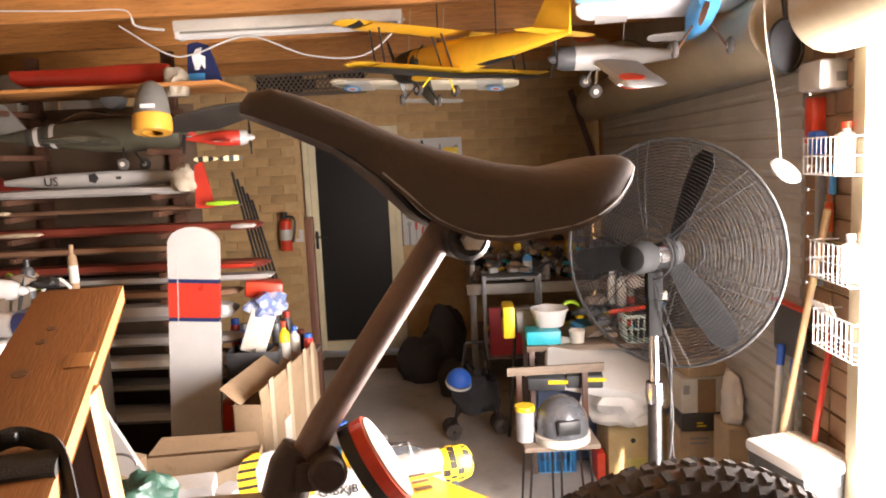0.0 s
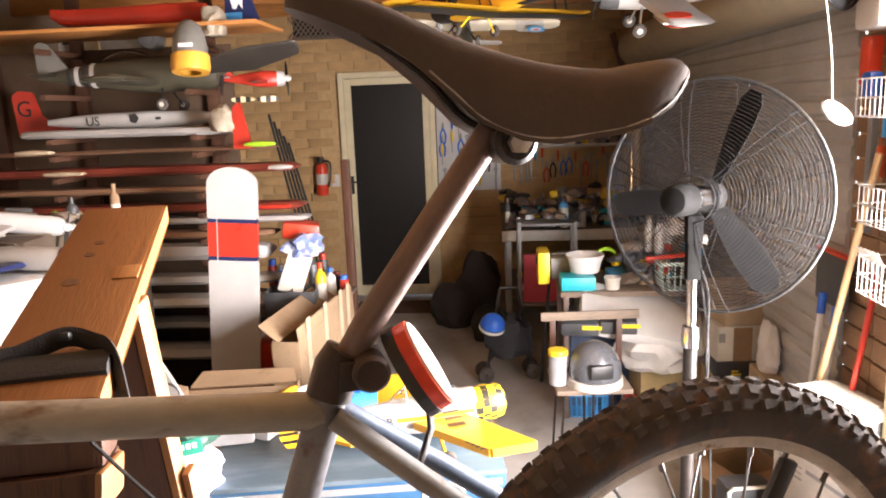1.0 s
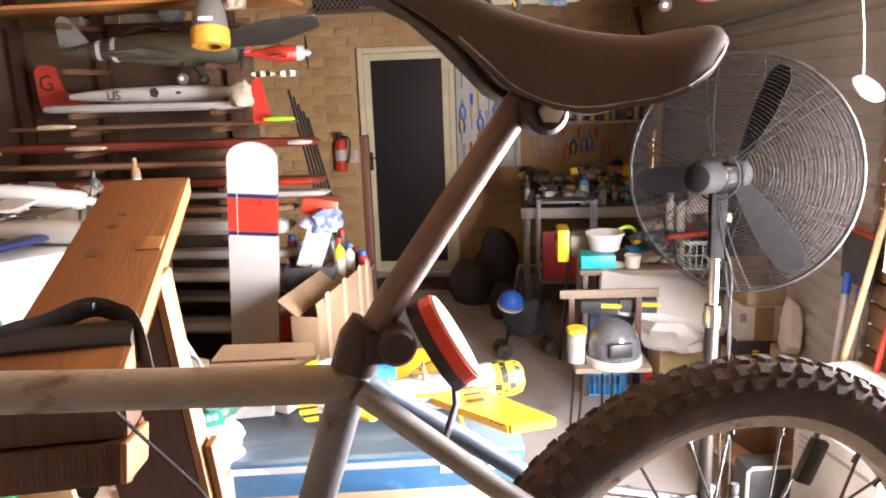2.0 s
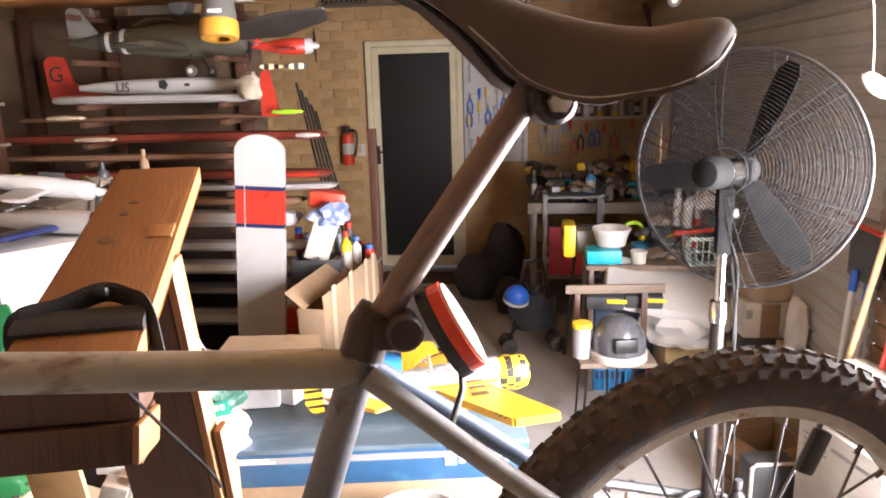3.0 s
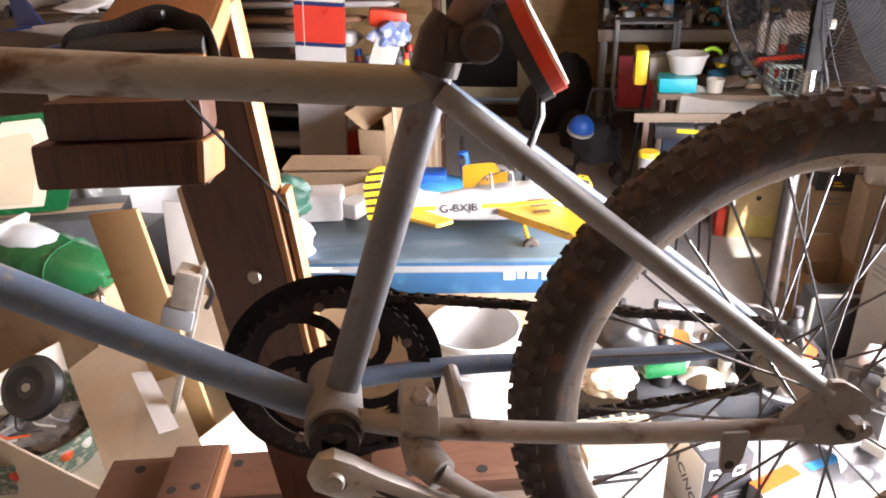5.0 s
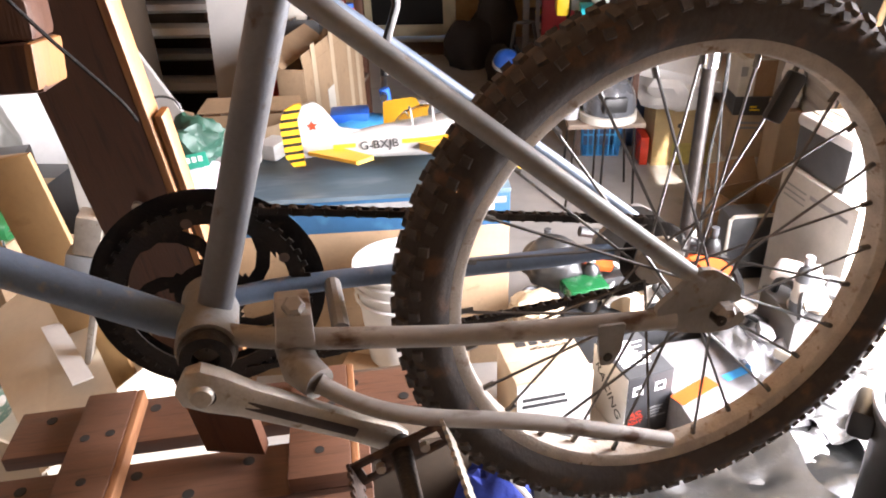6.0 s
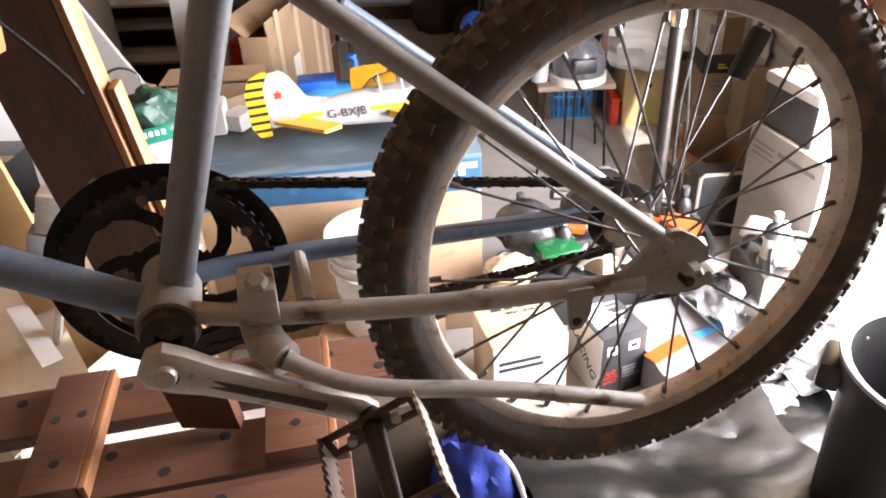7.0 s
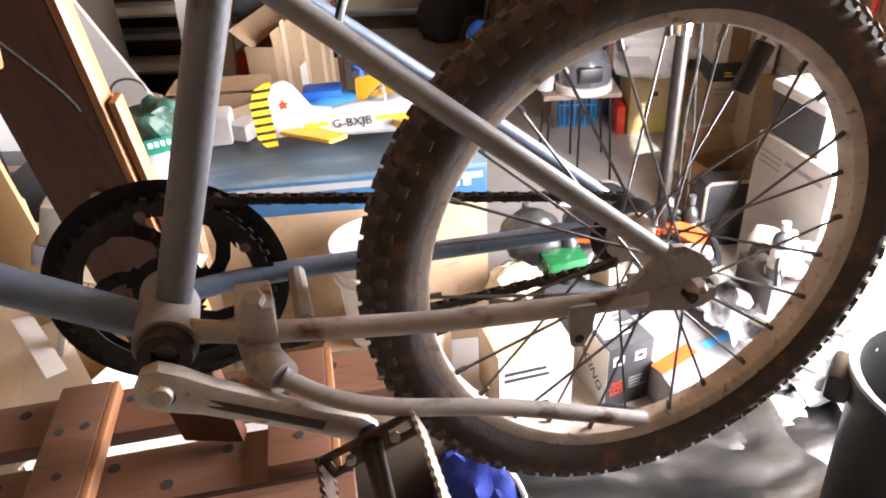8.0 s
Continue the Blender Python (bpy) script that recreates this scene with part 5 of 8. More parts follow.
# models on the rack
bomber = model_plane(turned(-1.50, 4.02, 2.02, 183, 0, 0), "dark olive model warplane with black and white bands", 1.0, 1.15, FILM_OLIVE, FILM_OLIVE, FILM_OLIVE, FILM_GREY, FILM_OLIVE, fat=0.075, chord=0.24, wheels=True, prop=BLACK_PLASTIC, canopy=True, group="models on the rack", wing_z=-0.05)
for k in range(4):
    x = 0.17 + k * 0.045
    kk = 0.70 - 0.3 * (x - 0.15) / 0.2
    part("band", loft([oval((xx, 0, 0.004), 0.075 * kk * 1.07, 0.075 * 1.25 * kk * 1.07, 14, 2.4) for xx in (x, x + 0.024)]), FILM_WHITE if k % 2 == 0 else INK, bomber, "invasion band")
cowling = thing("engine_cowl", turned(-1.02, 3.72, 2.03, 10, -12, 0), "grey and orange-yellow model nose cowl standing on the rack", "model part", "loose parts on the rack")
part("ring", lathe([(0.05, -0.03), (0.092, -0.028), (0.097, 0.0), (0.094, 0.055), (0.088, 0.06)], 28), mat("orange_yellow_paint", (0.72, 0.36, 0.05), 0.35, 0, 0.08, 10, 0.04), cowling, "orange-yellow ring")
part("dome", lathe([(0.088, 0.058), (0.086, 0.1), (0.076, 0.16), (0.055, 0.21), (0.02, 0.235), (0, 0.238)], 28), FILM_GREY, cowling, "shiny grey dome")
part("print", box((0.07, 0.002, 0.02), (0.0, -0.091, 0.085), 0.0005, Euler((radians(-6), 0, 0)).to_matrix()), INK_WHITE, cowling)
bw = single("model_wing", wing_mesh(0.56, 0.17, 0.035, 0.55), mat("black_brown_film", (0.028, 0.024, 0.02), 0.5, 0, 0.15, 8, 0.05), Matrix.Translation((-0.78, 3.86, 2.085)) @ Matrix.Rotation(radians(-9), 4, "Y") @ Matrix.Rotation(radians(90), 4, "Z") @ Matrix.Rotation(radians(40), 4, "Y"), "dark brown model wing with a white star mark", "model aircraft wing", "wings stored on the rack")
mustang_tail = thing("model_tail", turned(-2.22, 4.22, 1.72), "red model tail fin marked with the letter G", "model part", "loose parts on the rack")
part("fin", slab([(-0.09, 0.0), (-0.105, 0.22), (-0.06, 0.25), (0.02, 0.24), (0.06, 0.10), (0.14, 0.05), (0.26, 0.02), (0.26, -0.01), (-0.09, -0.01)], 0.02, m=QUARTER, bevel=0.006), FILM_RED, mustang_tail)
letters("G", 0.13, INK, mustang_tail, Matrix.Translation((-0.035, -0.0125, 0.14)) @ QUARTER)
fus2 = single("model_fuselage", loft([oval((x, 0, 0), 0.05 * k, 0.055 * k, 14, 2.4) for x, k in ((-0.5, 0.3), (-0.4, 0.5), (-0.2, 0.75), (0.1, 0.85), (0.35, 0.7), (0.5, 0.35))]), FILM_WHITE, turned(-1.52, 4.06, 1.78, 0), "silver model fuselage with a star mark, lying on the wings", "model part", "loose parts on the rack")
part("mark", lathe([(0, 0), (0.03, 0), (0.03, 0.001), (0, 0.001)], 5, m=Matrix.Translation((0.02, -0.0418, 0.008)) @ QUARTER), INK, fus2)
letters("US", 0.07, INK, fus2, Matrix.Translation((-0.22, -0.0395, -0.004)) @ QUARTER)
bars(0.05, 0.03, 1, INK, fus2, Matrix.Translation((0.17, -0.0435, 0.004)) @ QUARTER)
redfus = single("model_fuselage", loft([oval((x, 0, z), 0.05 * k, 0.06 * k, 12, 2.6) for x, k, z in ((-0.42, 0.5, 0.02), (-0.36, 0.75, 0.0), (-0.05, 0.85, -0.005), (0.25, 1.05, -0.01), (0.42, 0.95, -0.005), (0.47, 0.7, 0.0))]), FILM_RED, turned(-1.55, 4.15, 2.355), "bright red model fuselage on the top arms", "model part", "loose parts on the rack")
part("shelf", box((1.75, 0.5, 0.02), (-0.0, -0.2, 2.26), 0.003), BEAM, rack, "top shelf board")
navyfin = thing("model_tail", turned(-0.86, 4.1, 2.27), "navy blue model tail fin with a white emblem", "model part", "loose parts on the rack")
part("fin", slab([(-0.10, 0.0), (-0.085, 0.22), (-0.03, 0.23), (0.03, 0.21), (0.10, 0.0)], 0.015, m=QUARTER, bevel=0.004), NAVY, navyfin)
part("emblem", slab([(-0.03, -0.05), (-0.045, 0.02), (-0.02, 0.06), (0.015, 0.07), (0.005, 0.03), (0.03, 0.02), (0.025, -0.05), (0.005, -0.02), (-0.01, -0.05)], 0.002, m=Matrix.Translation((-0.02, -0.0088, 0.13)) @ QUARTER), INK_WHITE, navyfin)
part("lower_panel", box((0.09, 0.003, 0.06), (-0.045, -0.0085, 0.032)), SKYBLUE, navyfin, "blue lower panel")
for k, (x, w, h, m, lab) in enumerate(((-2.04, 0.14, 0.13, OFFWHITE, "off-white parts carton on the rack"), (-1.72, 0.26, 0.13, OFFWHITE, "long white carton on the rack"))):
    b = carton(turned(x, 4.5, 2.165), w, 0.2, h, lab, OFFWHITE, tape=False, group="cartons on the rack")
    if k == 0:
        bars(0.09, 0.03, 1, INK, b, Matrix.Translation((0, -0.103, 0.08)) @ QUARTER)
single("motor_drum", lathe([(0, -0.05), (0.06, -0.05), (0.065, -0.04), (0.065, 0.04), (0.06, 0.05), (0.03, 0.052), (0.03, 0.06), (0, 0.06)], 22, m=QUARTER), GREY_STEEL, turned(-1.50, 4.35, 2.245), "round grey electric motor on the rack", "motor")
# white stuffing and red plane nose at the rack's end
single("foam_piece", lumpy((0.14, 0.16, 0.2), 3, 0.35), CREAM_CLOTH, turned(-0.98, 3.98, 2.2), "crumpled cream cloth beside the cowl", "cloth")
model_plane(turned(-0.86, 4.2, 1.98, 200, 0, 0), "small red and white model plane at the end of the rack", 0.34, 0.3, FILM_RED, FILM_RED, FILM_WHITE, FILM_RED, FILM_WHITE, fat=0.035, chord=0.10, group="models on the rack", wheels=False)
single("propeller", prop_mesh(0.24, 2, 0.03), stripes("black_yellow_prop", (0.02, 0.02, 0.02), (0.6, 0.5, 0.3), 0, 0.05), turned(-0.72, 3.78, 1.86, 20, 80, 0), "black propeller with pale tips fixed to a model", "propeller")
single("foam_piece", lumpy((0.16, 0.14, 0.18), 9, 0.3), CREAM_CLOTH, turned(-0.92, 3.85, 1.70), "crumpled white packing at the rack's end", "packing")
redtall = single("model_part", slab([(-0.04, 0), (-0.03, 0.22), (0.01, 0.24), (0.05, 0.05), (0.06, 0.0)], 0.02, m=QUARTER, bevel=0.005), FILM_RED, turned(-0.83, 3.82, 1.61), "red model fin standing on the rack", "model part", "loose parts on the rack")

# wing standing on end
wing_up = thing("model_wing", Matrix.Translation((-0.84, 3.52, 0.40)), "white wing panel with a red band standing on end", "model aircraft wing")


def panel_outline(z0, z1, top_round=False):
    pts = [(-0.122, z0), (0.122, z0), (0.122, z1)]
    if top_round:
        pts += [(0.122 * math.cos(a), z1 + 0.085 * math.sin(a)) for a in (math.pi * k / 14 for k in range(1, 14))]
    return pts + [(-0.122, z1)]


for z0, z1, rnd_top, m, lab in ((0.0, 0.655, False, FILM_WHITE, ""), (0.656, 0.674, False, NAVY, "navy stripe"), (0.675, 0.845, False, FILM_RED, "red band"), (0.846, 0.864, False, NAVY, "navy stripe"), (0.865, 1.035, True, FILM_WHITE, "")):
    part("panel", slab(panel_outline(z0, z1, rnd_top), 0.035, m=QUARTER, bevel=0.006 if lab == "" else 0.004), m, wing_up, lab)
for x in (-0.075,):
    part("seam", box((0.003, 0.002, 0.32), (x, -0.0185, 0.80)), OFFWHITE, wing_up)
wing_up.matrix_world = Matrix.Translation((-0.86, 3.52, 0.42)) @ Matrix.Rotation(radians(4), 4, "Y") @ Matrix.Rotation(radians(5), 4, "Z")
carton(turned(-0.84, 3.52, 0.0, 6), 0.5, 0.4, 0.42 - 0.006, "brown box under the standing wing panel", CARD)

# clutter on the shelf at the rack's end
rnd = random.Random(11)
CAN_MATS = [FILM_RED, BLUE, DARK_PLASTIC, WHITE, GREY_STEEL, DARK_PLASTIC, FILM_BROWNRED, BLACK_PLASTIC]
for k in range(9):
    x, y = -0.80 + 0.055 * k + rnd.uniform(-0.01, 0.01), 4.02 + rnd.uniform(-0.12, 0.18)
    spray_can(turned(x, y, 0.73), 0.026, rnd.uniform(0.15, 0.24), CAN_MATS[k % 8], CAN_MATS[(k * 3 + 1) % 8], "spray can among clutter on the rack's end shelf")
single("tool_bag", lumpy((0.22, 0.2, 0.16), 5, 0.4), mat("blue_white_plastic_bag", (0.20, 0.28, 0.55), 0.4, 0, 0.25, 9, 0.2, second=(0.6, 0.62, 0.66), spot=0.5), turned(-0.55, 3.86, 1.02), "crumpled blue and white plastic bag", "bag")
single("red_case", box((0.2, 0.18, 0.09), (0, 0, 0.045), 0.02), RED, turned(-0.60, 3.98, 1.10, 15, 0, 8), "glossy red plastic case on the clutter", "case")
single("cream_card", box((0.13, 0.03, 0.22), (0, 0, 0.11), 0.003), OFFWHITE, turned(-0.62, 3.76, 0.84, 10, -10, 20), "stack of cream cards leaning in the tray", "cards")
tray = thing("parts_tray", turned(-0.60, 3.76, 0.735, 3), "black plastic tray with dividers on the shelf", "tray")
part("base", box((0.26, 0.18, 0.006), (0, 0, 0.003)), DARK_PLASTIC, tray)
for sx, sy, cx, cy in ((0.26, 0.006, 0, -0.09), (0.26, 0.006, 0, 0.09), (0.006, 0.18, -0.13, 0), (0.006, 0.18, 0.13, 0), (0.006, 0.18, 0.0, 0)):
    part("wall", box((sx, sy, 0.13), (cx, cy, 0.065), 0.002), DARK_PLASTIC, tray)
for k, (x, z, m, lab) in enumerate(((-0.74, 0.41, RED, "red tool box on the lower shelf"), (-0.52, 0.41, FILM_RED, "dark red tin on the lower shelf"))):
    single("tool_box", box((0.2, 0.2, 0.14), (0, 0, 0.07), 0.01), m, turned(x, 3.88, z, 5 * k), lab, "tool box")
bottle(turned(-0.46, 3.82, 0.73), 0.03, 0.26, YELLOW, RED, "yellow bottle with a red cap on the shelf")
bottle(turned(-0.44, 3.96, 0.73), 0.03, 0.2, WHITE, BLUE, "white bottle with a blue cap on the shelf")
for k in range(5):
    pole((-0.68 + 0.03 * k, 4.95 + 0.03 * k, 0.0), (-1.06 + 0.022 * k, 5.05 + 0.03 * k, 1.78 - 0.05 * k), 0.009, BLACK_PLASTIC, "black_rod", "long black rod leaning beside the rack", "rod", "rods leaning by the rack")

# ---- wall fittings ----
ext = thing("fire_extinguisher", turned(-1.14, 6.765, 1.02), "red fire extinguisher on the back wall", "fire extinguisher")
part("cylinder", lathe([(0, 0), (0.05, 0), (0.055, 0.01), (0.055, 0.24), (0.045, 0.28), (0.02, 0.30), (0, 0.30)], 20), RED, ext)
part("band", lathe([(0.056, 0.1), (0.057, 0.11), (0.057, 0.19), (0.056, 0.2)], 20), OFFWHITE, ext, "white label band")
part("valve", box((0.04, 0.1, 0.06), (0, -0.02, 0.33), 0.008), BLACK_PLASTIC, ext)
part("hose", tube(curve_points([(0.02, -0.02, 0.32), (0.09, -0.03, 0.30), (0.085, -0.03, 0.16), (0.06, -0.02, 0.08)], 5), 0.011, 8), BLACK_PLASTIC, ext)
sw = thing("light_switch", turned(-1.03, 6.838, 1.09), "white light switch plate on the back wall", "switch")
part("plate", box((0.075, 0.012, 0.115), (0, 0, 0.057), 0.003), WHITE, sw)
part("rocker", box((0.02, 0.006, 0.03), (0, -0.008, 0.06), 0.002), OFFWHITE, sw)
peg = thing("pegboard", turned(0.24, 6.825, 1.02), "white pegboard hung with hand tools", "pegboard")
part("board", box((0.58, 0.02, 0.98), (0, 0, 0.49), 0.003), WHITE, peg)
part("frame_post", box((0.035, 0.04, 1.0), (-0.305, 0, 0.49), 0.003), GREYWOOD, peg)


def hand_tool(at, kind, grip, label):
    ob = thing("hand_tool", at, label, "hand tool", "tools hung on the wall")
    if kind == 0:
        part("blade", tube([(0, 0, -0.10), (0, 0, 0.0)], 0.004, 8), GREY_STEEL, ob)
        part("grip", tube([(0, 0, 0.0), (0, 0, 0.03), (0, 0, 0.09), (0, 0, 0.10)], [0.008, 0.013, 0.013, 0.008], 10), grip, ob)
    elif kind == 1:
        for s in (-1, 1):
            part("handle", tube(curve_points([(0.0, 0, 0.0), (s * 0.025, 0, -0.06), (s * 0.016, 0, -0.14)], 4), 0.008, 8), grip, ob)
        part("jaw", box((0.03, 0.014, 0.06), (0, 0, 0.025), 0.006, taper=0.5), GREY_STEEL, ob)
    else:
        part("shaft", box((0.018, 0.008, 0.2), (0, 0, -0.08), 0.003), GREY_STEEL, ob)
        part("head", lathe([(0.006, -0.006), (0.02, -0.006), (0.02, 0.006), (0.006, 0.006)], 14, m=Matrix.Translation((0, 0, 0.03)) @ QUARTER, close=True), GREY_STEEL, ob)
    return ob


rnd = random.Random(5)
GRIPS = [BLUE, RED, YELLOW, BLACK_PLASTIC, ORANGE, SKYBLUE]
words = {0: "screwdriver", 1: "pliers", 2: "steel spanner"}
gname = {0: "blue", 1: "red", 2: "yellow", 3: "black", 4: "orange", 5: "light blue"}
for r, z in enumerate((1.9, 1.62, 1.5, 1.35, 1.18)):
    for c in range(7):
        if rnd.random() < 0.12 or (r == 0 and c % 2):
            continue
        k, g = rnd.randrange(3), (0 if r in (1, 2) and rnd.random() < 0.7 else rnd.randrange(6))
        hand_tool(turned(0.0 + 0.08 * c + rnd.uniform(-0.015, 0.015), 6.80, z + rnd.uniform(-0.03, 0.03)), k, GRIPS[g], ("%s-handled %s hung on the pegboard" % (gname[g], words[k])) if k < 2 else "steel spanner hung on the pegboard")
single("caulking_gun", box((0.14, 0.05, 0.08), (0, 0, 0.04), 0.015), YELLOW, turned(0.43, 6.79, 1.83), "yellow power tool hung on the pegboard", "power tool")
shelf = thing("wall_shelf", turned(1.15, 6.72, 1.40), "white wall shelf above the workbench, full of small things", "shelf")
part("board", box((1.1, 0.22, 0.022), (0, 0, 0.011), 0.003), OFFWHITE, shelf)
for x in (-0.45, 0.45):
    part("bracket", slab([(0, 0), (0.16, 0), (0, -0.14)], 0.02, m=Matrix.Translation((x, 0.1, 0)) @ Matrix.Rotation(radians(-90), 4, "Z") @ QUARTER), GREY_STEEL, shelf)
for k in range(16):
    x = 0.65 + k * 0.064 + rnd.uniform(-0.012, 0.012)
    m = (YELLOW, BLACK_PLASTIC, YELLOW, OFFWHITE, GREY_STEEL, BLACK_PLASTIC, WHITE, GREYWOOD)[k % 8]
    if k % 3 == 0:
        single("power_tool", box((0.055, 0.12, 0.12 + rnd.uniform(0, 0.06)), (0, 0, 0.075), 0.015, taper=0.7), m, turned(x, 6.70, 1.423, rnd.uniform(-20, 20)), "small power tool on the wall shelf", "power tool", "things on the wall shelf")
    else:
        bottle(turned(x, 6.70 + rnd.uniform(-0.04, 0.03), 1.423), 0.024, rnd.uniform(0.12, 0.24), m, OFFWHITE if k % 2 else BLACK_PLASTIC, "small bottle on the wall shelf", "things on the wall shelf")
for k in range(20):
    hand_tool(turned(0.66 + k * 0.05 + rnd.uniform(-0.01, 0.01), 6.81, 1.24 + rnd.uniform(-0.04, 0.06)), rnd.randrange(3), GRIPS[rnd.randrange(6)], "hand tool hung in a row below the wall shelf")

# ---- workbench along the back ----
bench = thing("workbench", turned(1.15, 6.1, 0.0), "steel-legged workbench heaped with tools", "workbench")
part("top", box((1.25, 1.1, 0.05), (0, 0, 0.815), 0.006), GREYWOOD, bench)
part("front_rail", box((1.25, 0.02, 0.08), (0.0, -0.55, 0.80), 0.003), OFFWHITE, bench)
for x in (-0.58, 0.58):
    for y in (-0.5, 0.5):
        part("leg", box((0.05, 0.05, 0.79), (x, y, 0.395), 0.004), GREY_STEEL, bench, "grey steel leg")
part("lower_shelf", box((1.15, 1.0, 0.02), (0, 0, 0.30), 0.003), GREYWOOD, bench)
rnd = random.Random(21)


def drill(at, material, label, group=""):
    ob = thing("power_drill", at, label, "power drill", group)
    part("body", loft([oval((x, 0, 0.14), 0.024 * k, 0.027 * k, 12) for x, k in ((-0.07, 0.7), (-0.06, 1.0), (0.03, 1.05), (0.06, 0.8), (0.08, 0.55))]), material, ob)
    part("chuck", tube([(0.085, 0, 0.14), (0.13, 0, 0.14)], [0.018, 0.012], 12), BLACK_PLASTIC, ob)
    part("grip", box((0.04, 0.035, 0.12), (-0.03, 0, 0.06), 0.012), BLACK_PLASTIC, ob)
    part("battery", box((0.075, 0.05, 0.03), (-0.02, 0, 0.02), 0.008), material, ob)
    return ob


def small_heap(x0, x1, y0, y1, z, count, seed, group, zmax=0.2, mats=None, drills=0.1):
    rnd = random.Random(seed)
    mats = mats or [YELLOW, BLACK_PLASTIC, GREY_STEEL, OFFWHITE, SKYBLUE, RED, LIME, DARK_PLASTIC, CARD_PALE, TEAL]
    for k in range(count):
        x, y = rnd.uniform(x0, x1), rnd.uniform(y0, y1)
        m, kind = rnd.choice(mats), rnd.random()
        zz = z + (rnd.uniform(0, zmax) if kind > 0.35 else 0)
        if kind < drills:
            drill(turned(x, y, z, rnd.uniform(0, 360)), rnd.choice((YELLOW, YELLOW, DARK_PLASTIC)), "cordless power drill among the bench clutter", group)
        elif kind < 0.35:
            bottle(turned(x, y, z), rnd.uniform(0.02, 0.035), rnd.uniform(0.12, 0.24), m, rnd.choice(mats), "small bottle among the clutter", group)
        elif kind < 0.55:
            single("small_case", box((rnd.uniform(0.06, 0.15), rnd.uniform(0.06, 0.12), rnd.uniform(0.03, 0.09)), (0, 0, 0), 0.008), m, turned(x, y, zz, rnd.uniform(0, 180), rnd.uniform(-20, 20), rnd.uniform(-20, 20)), "small plastic case in a heap of clutter", "case", group)
        elif kind < 0.7:
            single("clamp", tube(curve_points([(0, 0, 0), (0.05, 0, 0.06), (0.1, 0, 0.05), (0.13, 0, -0.02)], 4), rnd.uniform(0.006, 0.013), 8), m, turned(x, y, z + 0.03, rnd.uniform(0, 360), rnd.uniform(-50, 50)), "curved clamp lying in the heap", "clamp", group)
        elif kind < 0.85:
            single("tape_roll", lathe([(0.02, -0.012), (0.038, -0.012), (0.04, -0.008), (0.04, 0.008), (0.038, 0.012), (0.02, 0.012)], 18, close=True), m, turned(x, y, z + 0.014 + 0.5 * (zz - z), rnd.uniform(0, 360), rnd.uniform(-20, 20)), "roll of tape in the heap", "tape roll", group)
        else:
            single("rag", lumpy((0.14, 0.12, 0.07), seed + k, 0.5, 2), m if kind > 0.93 else GREYWOOD, turned(x, y, zz, rnd.uniform(0, 360)), "crumpled rag in the heap", "rag", group)


small_heap(0.56, 1.72, 5.60, 6.3, 0.84, 140, 31, "clutter on the workbench", 0.24, [YELLOW, BLACK_PLASTIC, GREY_STEEL, DARK_PLASTIC, OFFWHITE, DARK_PLASTIC, BLACK_PLASTIC, CARD, GREY_STEEL, DARKWOOD, BENCHWOOD, TEAL, DARK_PLASTIC, CLEARBAG, BLACK_STEEL, POST_PAINT])
small_heap(0.62, 1.7, 5.7, 6.4, 0.31, 26, 8, "clutter under the workbench", 0.15, [BLACK_PLASTIC, DARK_PLASTIC, CARD, GREY_STEEL, DARKWOOD, YELLOW, BLACK_STEEL])
single("pink_sheet", box((0.29, 0.025, 0.36), (0, 0, 0.18), 0.006), PINKBAG, turned(0.82, 5.30, 0.3478, 3), "magenta pink foam sheet standing on the cabinet shelf", "foam sheet")
low = thing("side_cabinet", turned(0.85, 5.38, 0.0), "small steel cabinet frame beside the workbench", "cabinet")
for x in (-0.2, 0.2):
    for y in (-0.13, 0.13):
        part("post", box((0.025, 0.025, 0.95), (x, y, 0.475), 0.003), GREY_STEEL, low)
for z in (0.34, 0.93):
    part("shelf", box((0.43, 0.29, 0.015), (0, 0, z), 0.003), GREY_STEEL, low)
small_heap(0.68, 1.05, 5.28, 5.5, 0.95, 12, 77, "clutter on the steel cabinet", 0.08, [BLACK_PLASTIC, SKYBLUE, GREY_STEEL, YELLOW, DARK_PLASTIC, CARD, BENCHWOOD])

# ---- table with tubs ----
table = thing("work_table", turned(1.22, 4.25, 0.0), "low rusty steel table stacked with plastic tubs", "table")
part("top", box((0.76, 0.5, 0.03), (0, 0, 0.735), 0.004), GREYWOOD, table)
for x in (-0.35, 0.35):
    for y in (-0.22, 0.22):
        part("leg", box((0.03, 0.03, 0.72), (x, y, 0.36), 0.003), POST_PAINT, table, "rusty brown leg")
single("plastic_box", box((0.19, 0.16, 0.075), (0, 0, 0.0375), 0.008), TEAL, turned(0.94, 4.10, 0.752), "bright teal plastic box on the table", "box")
tub(turned(0.99, 4.17, 0.83), 0.105, 0.10, WHITE, "white plastic basin on the teal box", taper=0.75)
tub(turned(1.13, 4.06, 0.752), 0.045, 0.07, OFFWHITE, "cream plastic pot on the table")
yc = thing("tool_case", turned(0.76, 4.28, 0.752), "black and yellow tool case on edge", "case")
part("shell", box((0.07, 0.2, 0.19), (0, 0, 0.095), 0.015), YELLOW, yc)
part("clasp", box((0.012, 0.05, 0.04), (-0.038, 0, 0.13), 0.004), BLACK_PLASTIC, yc)
single("storage_tub", box((0.24, 0.18, 0.13), (0, 0, 0.065), 0.012, taper=1.05), CLEARBAG, turned(0.92, 4.42, 0.752, 8), "frosted storage tub behind the basin", "tub")
ear = thing("ear_muffs", turned(1.12, 4.28, 0.87, 20, 10), "lime yellow ear muffs on top of the tubs", "ear muffs")
